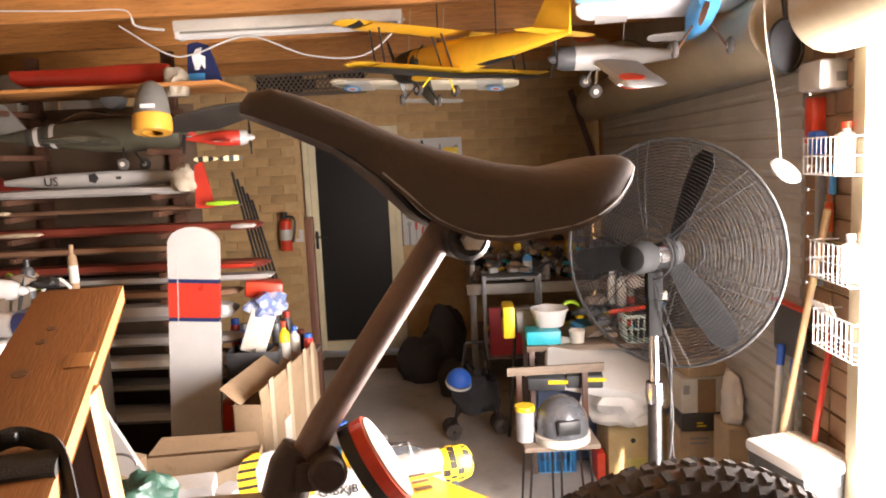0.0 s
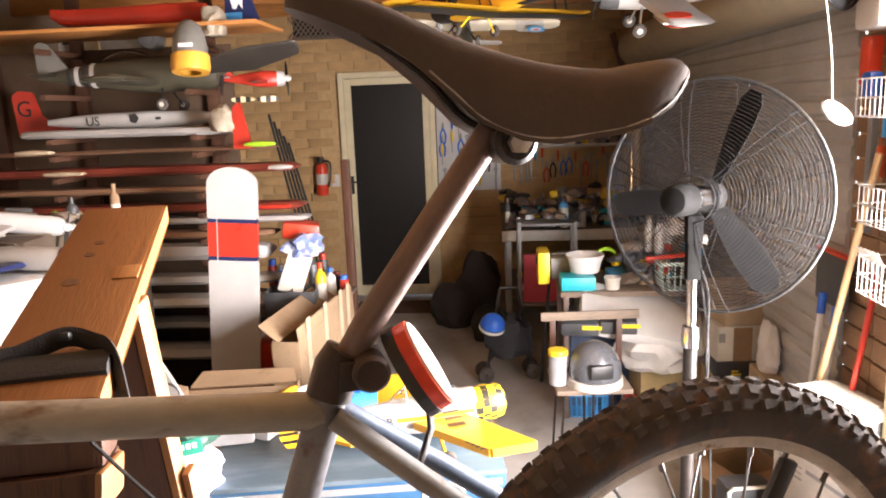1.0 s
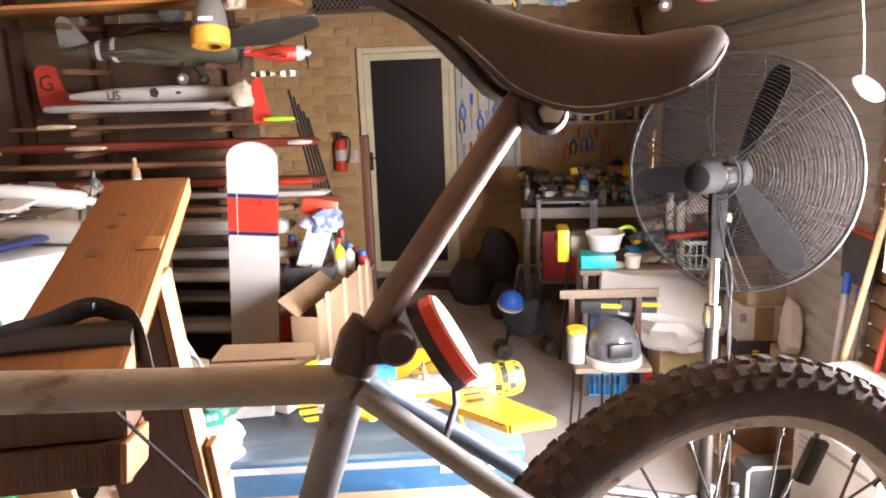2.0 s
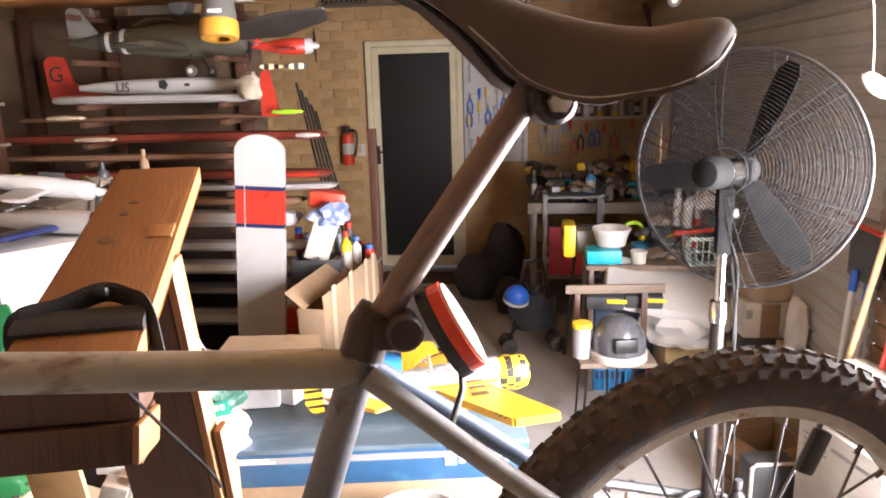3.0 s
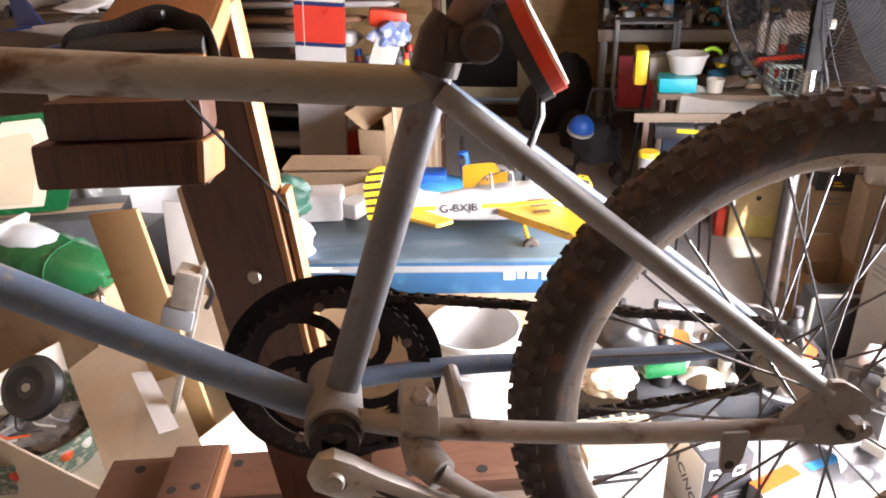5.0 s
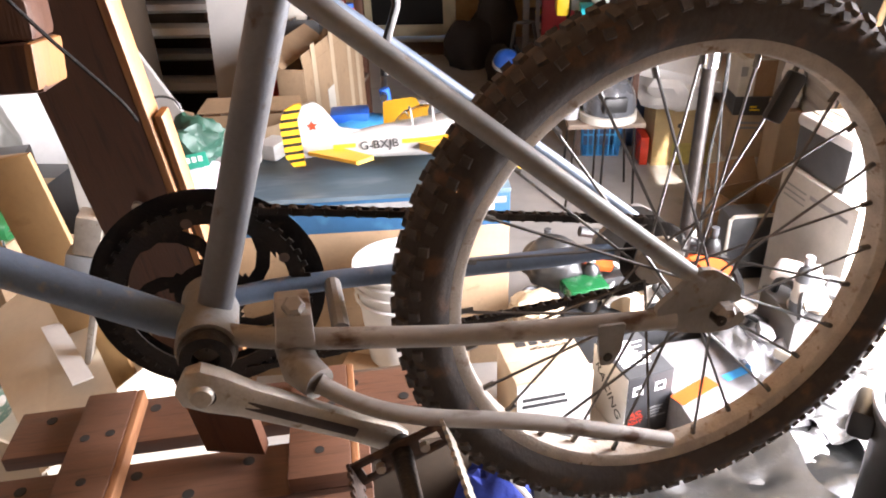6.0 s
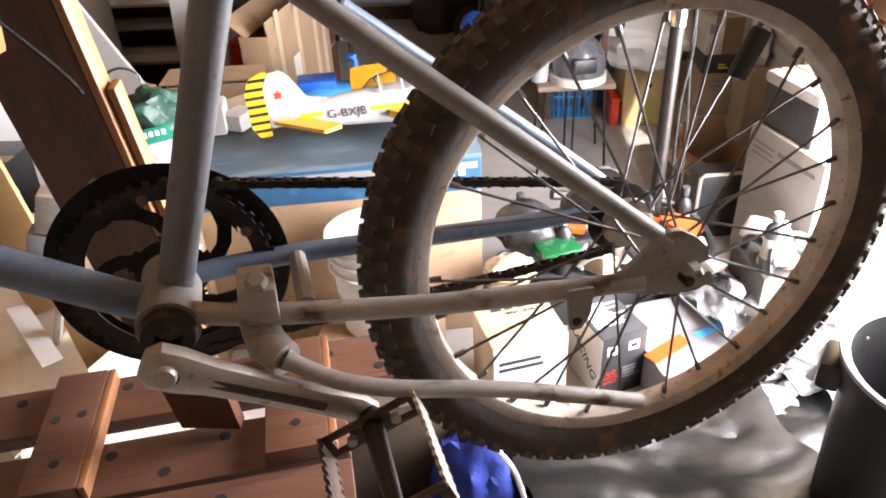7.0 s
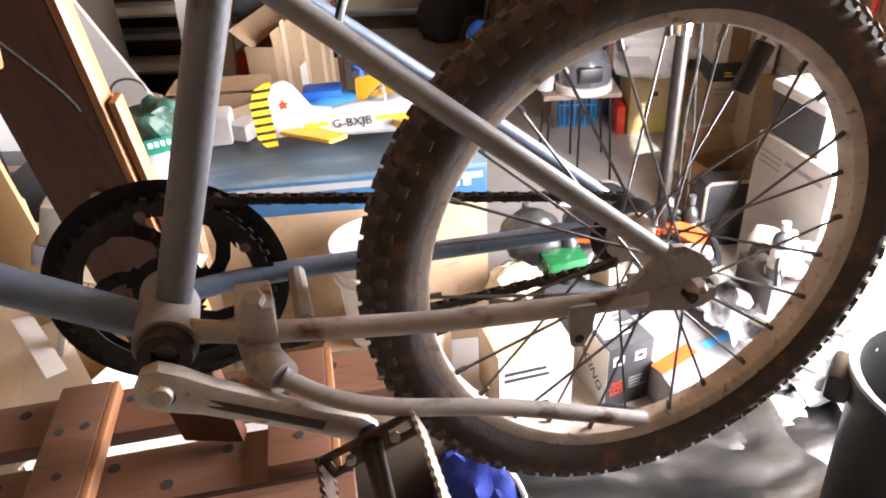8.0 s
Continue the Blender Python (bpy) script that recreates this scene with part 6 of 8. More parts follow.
part("band", tube([(0.07 * math.cos(a), 0, 0.07 * math.sin(a)) for a in (math.pi * k / 14 for k in range(15))], 0.011, 8), LIME, ear)
for s in (-1, 1):
    part("cup", lathe([(0, -0.02), (0.03, -0.02), (0.035, 0), (0.03, 0.02), (0, 0.02)], 16, m=Matrix.Translation((s * 0.07, 0, -0.01)) @ Matrix.Rotation(radians(90), 4, "Y")), YELLOW, ear)
crate(turned(1.47, 4.08, 0.752), 0.17, 0.2, 0.16, mat("pale_mint_plastic", (0.55, 0.70, 0.66), 0.5, 0, 0.06, 10, 0.05), "pale mint laundry basket on the table")
small_heap(1.2, 1.58, 4.08, 4.45, 0.752, 24, 52, "clutter on the table", 0.22, [YELLOW, BLACK_PLASTIC, RED, OFFWHITE, CARD, CARD_PALE, GREY_STEEL, WHITE, SKYBLUE, BENCHWOOD])
small_heap(1.35, 1.58, 4.1, 4.4, 0.93, 8, 53, "clutter on the table", 0.15, [RED, WHITE, BLACK_PLASTIC, OFFWHITE])
single("white_rag", lumpy((0.18, 0.16, 0.14), 6, 0.4), CLOTH_WHITE, turned(1.52, 4.2, 1.03), "white cloth on the table clutter", "cloth")
red_handle = single("handle_bar", tube([(-0.12, 0, 0), (0.14, 0, 0.015)], 0.013, 8), RED, turned(1.42, 4.02, 0.93, 8), "red handle lying over the basket", "handle")
# padded board under the table edge
pad = thing("padded_mat", turned(1.26, 3.93, 0.625, -4, 20, 12), "white padded foam mat leaning under the table", "mat")
part("pad", box((0.66, 0.42, 0.075), (0, 0, 0), 0.03), CLOTH_WHITE, pad)
single("blue_crate", box((0.42, 0.2, 0.52), (0, 0, 0.26), 0.012), mat("slate_blue_plastic", (0.07, 0.11, 0.2), 0.6, 0, 0.15, 9, 0.1), turned(1.12, 4.28, 0.0), "slate blue crate under the padded mat", "crate")

# ---- chair with helmet ----
chair = thing("folding_chair", turned(0.93, 3.50, 0.0, 4), "old brown wooden folding chair with wire legs", "chair")
part("seat", box((0.36, 0.34, 0.025), (0, 0, 0.435), 0.006), GREYWOOD, chair, "worn wooden seat")
part("back_rail", box((0.50, 0.02, 0.045), (0.04, 0.17, 0.715), 0.004), GREYWOOD, chair)
for x in (-0.15, 0.19):
    part("back_post", box((0.03, 0.02, 0.29), (x, 0.175, 0.57), 0.003), DARKWOOD, chair)
for x in (-0.15, 0.0, 0.15):
    for y in (-0.14, 0.14):
        part("leg", tube([(x * 0.9, y * 0.9, 0.425), (x * 1.1 + (0.01 if y > 0 else -0.01), y * 1.15, 0.0)], 0.006, 8), BLACK_STEEL, chair, "thin black steel leg")
helm = thing("welding_helmet", turned(0.95, 3.42, 0.449, 12), "dark grey welding helmet with a pale lower edge on the chair", "helmet")
sh = bmesh.new()
bmesh.ops.create_uvsphere(sh, u_segments=28, v_segments=16, radius=0.125)
bmesh.ops.delete(sh, geom=[v for v in sh.verts if v.co.z < -0.03], context="VERTS")
bmesh.ops.transform(sh, matrix=Matrix.Translation((0, 0, 0.07)) @ Matrix.Diagonal((1.0, 1.1, 1.15, 1)), verts=sh.verts)
part("shell", sh, mat("grey_helmet_paint", (0.10, 0.105, 0.115), 0.28, 0.2, 0.12, 9, 0.03, clear=0.4), helm)
part("visor", box((0.11, 0.05, 0.07), (-0.01, -0.115, 0.10), 0.012), BLACK_PLASTIC, helm, "black visor window")
part("lower_edge", lathe([(0.118, 0.0), (0.134, 0.0), (0.134, 0.035), (0.118, 0.04)], 28, close=True), OFFWHITE, helm, "pale lower edge")
tub(turned(0.775, 3.42, 0.449), 0.045, 0.16, CLEARBAG, "jar with a bright yellow lid standing on the chair", lid=YELLOW, taper=0.95, name="jar", category="jar")
for k, (x, y, m) in enumerate(((0.92, 3.78, DARK_PLASTIC), (1.12, 3.80, DARK_PLASTIC))):
    tc = thing("tool_case", turned(x, y, 0.60, -6, 6), "grey tool case with a yellow stripe behind the chair", "case", "tool cases behind the chair")
    part("shell", box((0.19, 0.16, 0.07), (0, 0, 0.035), 0.012), m, tc)
    part("stripe", box((0.1, 0.003, 0.02), (0.06, -0.081, 0.05)), YELLOW, tc, "yellow stripe")
single("crumpled_bag", lumpy((0.42, 0.3, 0.3), 2, 0.35), CLOTH_WHITE, turned(1.33, 3.86, 0.36), "crumpled white plastic bag behind the fan", "bag")
single("red_cylinder", tube([(-0.09, 0, 0), (0.09, 0, 0)], 0.035, 18), RED, turned(1.30, 3.93, 0.392), "red cylinder lying on a carton", "cylinder")
single("orange_sack", lumpy((0.2, 0.16, 0.12), 14, 0.4), ORANGE, turned(1.26, 4.0, 0.358), "orange and yellow packet on a carton", "packet")

# ---- cartons round the fan ----
c1 = carton(turned(1.42, 4.04, 0.0, 3), 0.33, 0.28, 0.35, "yellow-brown carton with hand holes on the floor", mat("yellow_brown_card", (0.50, 0.38, 0.19), 0.85, 0, 0.1, 9, 0.1), tape=False)
part("hand_hole", lathe([(0, 0), (0.014, 0), (0.014, 0.001), (0, 0.001)], 14, m=Matrix.Translation((-0.03, -0.1415, 0.23)) @ QUARTER), INK, c1)
part("yellow_print", box((0.2, 0.0012, 0.12), (0.04, -0.1412, 0.07)), mat("faded_yellow_ink", (0.52, 0.46, 0.14), 0.8, 0, 0.15, 20, 0.05), c1, "faded yellow-green print")
single("red_packet", box((0.045, 0.2, 0.16), (0, 0, 0.08), 0.003), RED, turned(1.22, 4.0, 0.0, 2), "red and white packet beside the carton", "packet")
carton(turned(1.664, 3.67, 0.0, 1), 0.25, 0.26, 0.194, "low white carton on the floor under the stack", OFFWHITE, tape=False)
c2 = carton(turned(1.668, 3.66, 0.2, -1), 0.24, 0.24, 0.215, "pale carton with grey print in the stack", CARD_PALE, tape=False)
bars(0.14, 0.05, 2, INK_GREY, c2, Matrix.Translation((0.0, -0.1215, 0.165)) @ QUARTER, 4)
c3 = thing("product_carton", turned(1.672, 3.64, 0.421, -2), "flat black product carton with yellow print in the stack", "box")
part("shell", box((0.235, 0.24, 0.09), (0, 0, 0.045), 0.003), mat("black_carton", (0.03, 0.03, 0.032), 0.45, 0, 0.15, 7, 0.04), c3)
bars(0.05, 0.03, 2, YELLOW, c3, Matrix.Translation((-0.02, -0.1215, 0.035)) @ QUARTER)
part("badge", lathe([(0.012, 0), (0.018, 0), (0.018, 0.001), (0.012, 0.001)], 18, m=Matrix.Translation((0.08, -0.1215, 0.035)) @ QUARTER, close=True), INK_WHITE, c3)
c4 = carton(turned(1.668, 3.64, 0.512, 3), 0.24, 0.22, 0.17, "white carton with brown tape in the stack", OFFWHITE, tape=False)
part("tape", box((0.09, 0.0015, 0.17), (0.0, -0.1115, 0.085)), CARD, c4, "strip of brown tape")
part("print_panel", box((0.03, 0.0015, 0.045), (-0.1, -0.1115, 0.12)), INK_GREY, c4)
carton(turned(1.675, 3.64, 0.689, 8), 0.20, 0.19, 0.10, "open brown carton on top of the stack", CARD_PALE, CARD_PALE, flaps=(("left", 62), ("right", 40), ("back", 75)))
single("crumpled_bag", lumpy((0.10, 0.18, 0.30), 22, 0.3), CLOTH_WHITE, turned(1.735, 3.36, 0.53), "white crumpled plastic beside the cartons", "bag")
carton(turned(1.735, 3.36, 0.0), 0.10, 0.2, 0.53 - 0.006, "pale carton beside the stack", CARD_PALE)
blue_basket = crate(turned(1.0, 4.12, 0.0), 0.22, 0.2, 0.26, SKYBLUE, "light blue slotted plastic basket under the table")
single("blue_sack", lumpy((0.2, 0.2, 0.26), 17, 0.2), mat("slate_blue_cloth", (0.08, 0.13, 0.25), 0.8, 0, 0.15, 9, 0.2), turned(1.18, 4.42, 0.0), "dark blue bag beside the basket", "bag")

# ---- folded trolley with a blue helmet, black bags by the door ----
tr = thing("folded_pushchair", turned(0.56, 4.6, 0.0, 12), "folded black pushchair frame with bags hung on it", "pushchair")
for p, q in (((-0.16, 0, 0.05), (-0.05, 0.05, 0.62)), ((0.16, 0, 0.05), (0.06, 0.05, 0.62)), ((-0.16, 0.12, 0.05), (0.10, 0.0, 0.5)), ((0.18, 0.12, 0.05), (-0.06, 0.0, 0.5)), ((0.18, -0.1, 0.02), (0.26, -0.08, 0.85)), ((-0.05, 0.05, 0.62), (0.06, 0.05, 0.62))):
    part("frame_tube", tube([p, q], 0.011, 8), BLACK_STEEL, tr)
for x in (-0.16, 0.16):
    for y in (0.0, 0.12):
        part("wheel", lathe([(0.01, -0.014), (0.05, -0.014), (0.055, 0), (0.05, 0.014), (0.01, 0.014)], 18, m=Matrix.Translation((x, y, 0.056)) @ QUARTER, close=True), TYRE, tr)
part("fabric", lumpy((0.34, 0.22, 0.36), 44, 0.35), mat("black_fabric", (0.025, 0.025, 0.028), 0.9, 0, 0.2, 12, 0.25), tr, "sagging black fabric", at=Matrix.Translation((0, 0.05, 0.16)))
bh = thing("child_helmet", turned(0.45, 4.45, 0.43, 30, 20), "blue and white child's helmet on the pushchair", "helmet")
sh = bmesh.new()
bmesh.ops.create_uvsphere(sh, u_segments=20, v_segments=12, radius=0.08)
bmesh.ops.delete(sh, geom=[v for v in sh.verts if v.co.z < -0.02], context="VERTS")
part("shell", sh, BLUE, bh)
part("rim", lathe([(0.07, -0.025), (0.082, -0.025), (0.082, -0.01), (0.07, -0.008)], 20, close=True), WHITE, bh)
for k, (x, y, s) in enumerate(((0.12, 5.9, (0.42, 0.34, 0.5)), (0.42, 5.5, (0.34, 0.3, 0.34)), (0.32, 6.2, (0.4, 0.4, 0.75)))):
    single("black_bag", lumpy(s, 60 + k, 0.3), mat("dark_bag_cloth", (0.03, 0.024, 0.022), 0.85, 0, 0.2, 9, 0.2), turned(x, y, 0.0, 30 * k), "dark cloth bag slumped by the door", "bag", "bags by the door")
dm = single("door_mat", box((0.75, 0.4, 0.012), (0, 0, 0.006), 0.004), mat("brown_coir_mat", (0.09, 0.055, 0.035), 0.95, 0, 0.2, 40, 0.5), turned(-0.45, 6.45, 0.0), "brown doormat in front of the screen door", "doormat")


# ---- cartons and models in the middle ----
MIDCARD = mat("worn_brown_carton", (0.28, 0.19, 0.112), 0.85, 0, 0.1, 8, 0.1, second=(0.22, 0.145, 0.085), spot=0.6)
oc = thing("cardboard_box", turned(-0.42, 3.53, 0.0, -5), "tall open brown carton with tape and a white label", "box")
ow, od, oh = 0.125, 0.86, 0.78
for s in (-1, 1):
    part("side_panel", box((0.006, od, oh), (s * ow / 2, 0, oh / 2), 0.0015), MIDCARD, oc)
    part("side_panel", box((ow - 0.006, 0.006, oh), (0, s * od / 2, oh / 2), 0.0015), MIDCARD, oc)
part("base", box((ow - 0.006, od - 0.006, 0.006), (0, 0, 0.005)), MIDCARD, oc)
part("flap", box((0.005, od - 0.02, 0.06), (ow / 2 - 0.004, 0, oh + 0.028), 0.001, Euler((0, radians(-6), 0)).to_matrix()), MIDCARD, oc)
part("flap", box((0.005, od - 0.02, 0.12), (-ow / 2 - 0.018, 0, oh + 0.03), 0.001, Euler((0, radians(-50), 0)).to_matrix()), MIDCARD, oc)
for y in (-0.30, -0.05, 0.20, 0.33):
    part("tape", box((0.0015, 0.05, oh + 0.1), (ow / 2 + 0.0045, y, (oh + 0.06) / 2)), CARD_PALE, oc, "glossy brown tape")
part("label", box((0.0015, 0.09, 0.12), (ow / 2 + 0.006, -0.12, 0.55)), OFFWHITE, oc, "white paper label")

torn = thing("cardboard_box", turned(-0.55, 2.70, -0.06, 8), "torn low brown carton with ragged flaps", "box")
for s in (-1, 1):
    part("side_panel", box((0.006, 0.34, 0.74), (s * 0.23, 0, 0.37), 0.0015), MIDCARD, torn)
    part("side_panel", box((0.454, 0.006, 0.72), (0, s * 0.17, 0.36), 0.0015), MIDCARD, torn)
part("base", box((0.45, 0.33, 0.006), (0, 0, 0.065)), MIDCARD, torn)
part("flap", slab([(-0.22, 0), (0.2, 0.0), (0.26, 0.10), (0.19, 0.08), (0.1, 0.055), (-0.05, 0.05), (-0.21, 0.035)], 0.006, m=Matrix.Translation((0, -0.175, 0.72)) @ Euler((radians(70), 0, radians(-6))).to_matrix().to_4x4()), CARD_PALE, torn, "ragged torn flap with corrugation")
part("flap", slab([(-0.22, 0), (0.22, 0), (0.2, 0.09), (-0.19, 0.10)], 0.006, m=Matrix.Translation((0, 0.175, 0.73)) @ Euler((radians(20), 0, 0)).to_matrix().to_4x4()), MIDCARD, torn)
part("flap", slab([(-0.16, 0), (0.16, 0), (0.15, 0.15), (-0.15, 0.16)], 0.006, m=Matrix.Translation((-0.23, 0, 0.74)) @ Euler((radians(20), 0, radians(90))).to_matrix().to_4x4()), MIDCARD, torn)
for k in range(13):
    part("corrugation", box((0.004, 0.002, 0.05 - 0.002 * (k % 4)), (-0.19 + 0.031 * k, -0.186, 0.745), 0.0, Euler((radians(-20), 0, 0)).to_matrix()), CARD_PALE, torn)

# long blue printed carton, with the model on it
bb = thing("long_carton", turned(0.03, 2.24, 0.0, 8.5), "long carton with a blue printed top and brown lower sides", "box")
part("lower_body", box((0.92, 0.36, 0.56), (0, 0, 0.28), 0.004), MIDCARD, bb, "plain brown lower part")
part("blue_band", box((0.924, 0.364, 0.11), (0, 0, 0.612), 0.002), BOX_BLUE, bb, "blue printed band")
part("lid", box((0.928, 0.368, 0.016), (0, 0, 0.675), 0.003), BOX_GREYBLUE, bb, "grey-blue printed lid")
part("pale_stripe", box((0.90, 0.0012, 0.022), (0, -0.1836, 0.645)), INK_GREY, bb)
for k, w in enumerate((0.035, 0.02, 0.03, 0.012, 0.026, 0.022)):
    part("print", box((w, 0.0012, 0.03 if k in (0, 3) else 0.02), (0.22 + k * 0.036, -0.1835, 0.622)), INK_WHITE, bb)
bars(0.14, 0.02, 2, INK_WHITE, bb, Matrix.Translation((-0.36, -0.1845, 0.646)) @ QUARTER, 3)
for r in range(4):
    for k in range(7):
        part("print", box((0.05, 0.001, 0.006), (-0.38 + 0.12 * k + 0.04 * (r % 2), -0.1806, 0.10 + 0.11 * r), 0.0, Euler((0, radians(-18), 0)).to_matrix()), mat("faint_brown_ink", (0.27, 0.17, 0.10), 0.85, 0, 0.05, 9, 0) if (r, k) == (0, 0) else bpy.data.materials["faint_brown_ink"], bb)

# the yellow and white aerobatic model
BEE = stripes("black_yellow_rudder_stripes", (0.75, 0.42, 0.02), (0.015, 0.013, 0.012), 2, 0.027, 0.6, 0.35)
CHECK = stripes("yellow_black_chequered_cowl", (0.78, 0.50, 0.02), (0.02, 0.018, 0.015), 0, 0.024, 0.5, 0.35, checker=True)
aero = thing("model_aeroplane", turned(0.085, 2.27, 0.788, 16, 0, -2.5), "white and yellow model plane with striped tail and chequered nose", "model aeroplane")
# local: nose towards +x
part("fuselage", loft([oval((x, 0, z), w, h, 16, 2.6) for x, w, h, z in ((-0.24, 0.008, 0.02, 0.0), (-0.16, 0.017, 0.033, -0.002), (0.0, 0.035, 0.052, -0.008), (0.15, 0.048, 0.062, -0.012), (0.27, 0.05, 0.064, -0.012), (0.34, 0.05, 0.062, -0.008))]), FILM_WHITE, aero)
part("cowl", loft([oval((x, 0, -0.006), r, r * 1.08, 18, 2.1) for x, r in ((0.335, 0.052), (0.36, 0.056), (0.41, 0.055), (0.435, 0.048), (0.445, 0.03))]), CHECK, aero, "yellow and black chequered cowl")
part("fin", slab([(-0.245, -0.03), (-0.248, 0.10), (-0.225, 0.145), (-0.19, 0.15), (-0.165, 0.13), (-0.12, 0.055), (-0.02, 0.03), (-0.05, -0.02)], 0.012, m=QUARTER, bevel=0.003), FILM_WHITE, aero, "white fin with a red star")
part("rudder", slab([(-0.247, -0.06), (-0.247, 0.105), (-0.226, 0.148), (-0.245, 0.152), (-0.285, 0.135), (-0.305, 0.09), (-0.305, -0.02), (-0.285, -0.055)], 0.013, m=QUARTER, bevel=0.003), BEE, aero, "black and yellow striped rudder")
star = []
for k in range(10):
    a = math.pi / 2 + math.pi * k / 5
    r = 0.018 if k % 2 == 0 else 0.008
    star.append((r * math.cos(a), r * math.sin(a)))
part("star", slab(star, 0.002, m=Matrix.Translation((-0.205, -0.0072, 0.075)) @ QUARTER), RED, aero, "small red star")
part("tailplane", slab([(-0.235, 0.01), (-0.13, 0.012), (-0.165, 0.18), (-0.225, 0.185)], 0.012, m=Matrix.Translation((0, 0, -0.012)), bevel=0.003), YELLOW_FILM, aero, "golden yellow tailplane")
part("tailplane", slab([(-0.03, -0.125), (-0.085, -0.15), (-0.235, -0.01), (-0.13, -0.012)], 0.012, m=Matrix.Translation((0, 0, -0.012)), bevel=0.003), YELLOW_FILM, aero, "golden yellow tailplane")
for path in (((-0.15, 0.018, 0.0), (-0.078, 0.0262, -0.001)), ((0.07, 0.0405, -0.004), (0.15, 0.048, -0.006), (0.33, 0.05, -0.006))):
    part("stripe", loft([[(x, -w - 0.0012, z - 0.007), (x, -w - 0.0012, z + 0.007), (x, -w + 0.002, z + 0.007), (x, -w + 0.002, z - 0.007)] for x, w, z in path]), YELLOW_FILM, aero, "yellow side stripe")
letters("G-BXJB", 0.040, INK, aero, Matrix.Translation((-0.004, -0.0372, -0.006)) @ Matrix.Rotation(radians(-5.7), 4, "Z") @ QUARTER, "black registration lettering")
part("canopy", loft([oval((x, 0, 0.045), 0.038 * k, 0.05 * k, 14) for x, k in ((0.06, 0.2), (0.09, 0.7), (0.15, 1.0), (0.22, 0.95), (0.27, 0.6), (0.295, 0.2))]), CLEAR, aero, "clear bubble canopy")
for x in (0.11, 0.18, 0.24):
    part("canopy_hoop", tube([(x, 0.04 * math.cos(a), 0.042 + 0.05 * math.sin(a)) for a in (math.pi * k / 12 for k in range(13))], 0.0022, 5), FILM_WHITE, aero)
part("far_wing", slab([(0.02, 0.04), (0.2, 0.04), (0.17, 0.34), (0.05, 0.34)], 0.022, m=Matrix.Translation((0, 0, -0.035)) @ Matrix.Rotation(radians(6), 4, "X"), bevel=0.008), YELLOW_FILM, aero, "golden yellow wing")
nw = part("near_wing", slab([(0.24, -0.04), (0.06, -0.04), (0.22, -0.44), (0.36, -0.44)], 0.024, m=Matrix.Translation((0.06, 0, -0.035)) @ Matrix.Rotation(radians(-9), 4, "X"), bevel=0.008), YELLOW_FILM, aero, "golden yellow wing with dark lettering")
letters(".com", 0.09, INK, aero, Matrix.Translation((0.262, -0.33, 0.028)) @ Matrix.Rotation(radians(-9), 4, "X") @ Matrix.Rotation(radians(-75), 4, "Z"))
for k, w in enumerate((0.03, 0.045, 0.03, 0.035)):
    part("print", box((0.055, w * 0.7, 0.0015), (0.245, -0.20 + k * 0.045, 0.004 + 0.0015 * k), 0.0, Euler((radians(-9), 0, 0)).to_matrix()), mat("dark_brown_ink", (0.12, 0.06, 0.02), 0.6, 0, 0.05, 9, 0) if k == 0 else bpy.data.materials["dark_brown_ink"], aero)
leg = part("landing_leg", tube([(0.2, -0.05, -0.05), (0.21, -0.14, -0.12)], 0.006, 6), YELLOW_FILM, aero, "yellow wheel leg")
part("wheel", lathe([(0.005, -0.01), (0.022, -0.01), (0.027, 0), (0.022, 0.01), (0.005, 0.01)], 16, m=Matrix.Translation((0.21, -0.15, -0.11)) @ QUARTER, close=True), TYRE, leg)

for k, (x, y, z, s, r) in enumerate(((-0.43, 2.34, 0.684, (0.17, 0.12, 0.10), 12), (-0.31, 2.37, 0.684, (0.08, 0.1, 0.06), -20))):
    single("foam_block", box(s, (0, 0, s[2] / 2), 0.012), WHITE_FOAM, turned(x, y, z, r), "white polystyrene packing block", "foam block", "packing blocks")

# blue children's bike behind the model plane
tri = thing("tricycle", turned(-0.05, 2.95, 0.0, 10), "blue plastic child's ride-on with black handles and wheels", "tricycle")
part("body", loft([oval((x, 0, z), w, h, 14, 3) for x, w, h, z in ((-0.2, 0.09, 0.09, 0.52), (-0.12, 0.12, 0.12, 0.52), (0.02, 0.11, 0.1, 0.52), (0.12, 0.06, 0.07, 0.5))]), SKYBLUE, tri, "blue plastic bucket body")
part("fork", tube([(0.1, 0, 0.3), (0.06, 0, 0.56), (0.03, 0, 0.74)], 0.022, 10), BLUE, tri)
part("handlebar", tube([(0.03, -0.16, 0.75), (0.03, -0.05, 0.72), (0.03, 0.05, 0.72), (0.03, 0.16, 0.75)], 0.014, 8), BLACK_PLASTIC, tri)
for x, y, r in ((0.16, 0, 0.12), (-0.16, -0.12, 0.1), (-0.16, 0.12, 0.1)):
    part("wheel", lathe([(0.02, -0.02), (r - 0.012, -0.025), (r, -0.01), (r, 0.01), (r - 0.012, 0.025), (0.02, 0.02)], 24, m=Matrix.Translation((x, y, r)) @ QUARTER, close=True), BLACK_PLASTIC, tri)
part("stem", tube([(-0.16, -0.12, 0.1), (-0.1, 0, 0.45), (-0.16, 0.12, 0.1)], 0.018, 8), BLUE, tri)
part("saddle_pad", box((0.16, 0.12, 0.04), (-0.12, 0, 0.64), 0.015), BLUE, tri)
part("yellow_cap", lathe([(0, 0), (0.03, 0), (0.03, 0.03), (0, 0.035)], 14, m=Matrix.Translation((0.06, -0.07, 0.66))), YELLOW, tri)
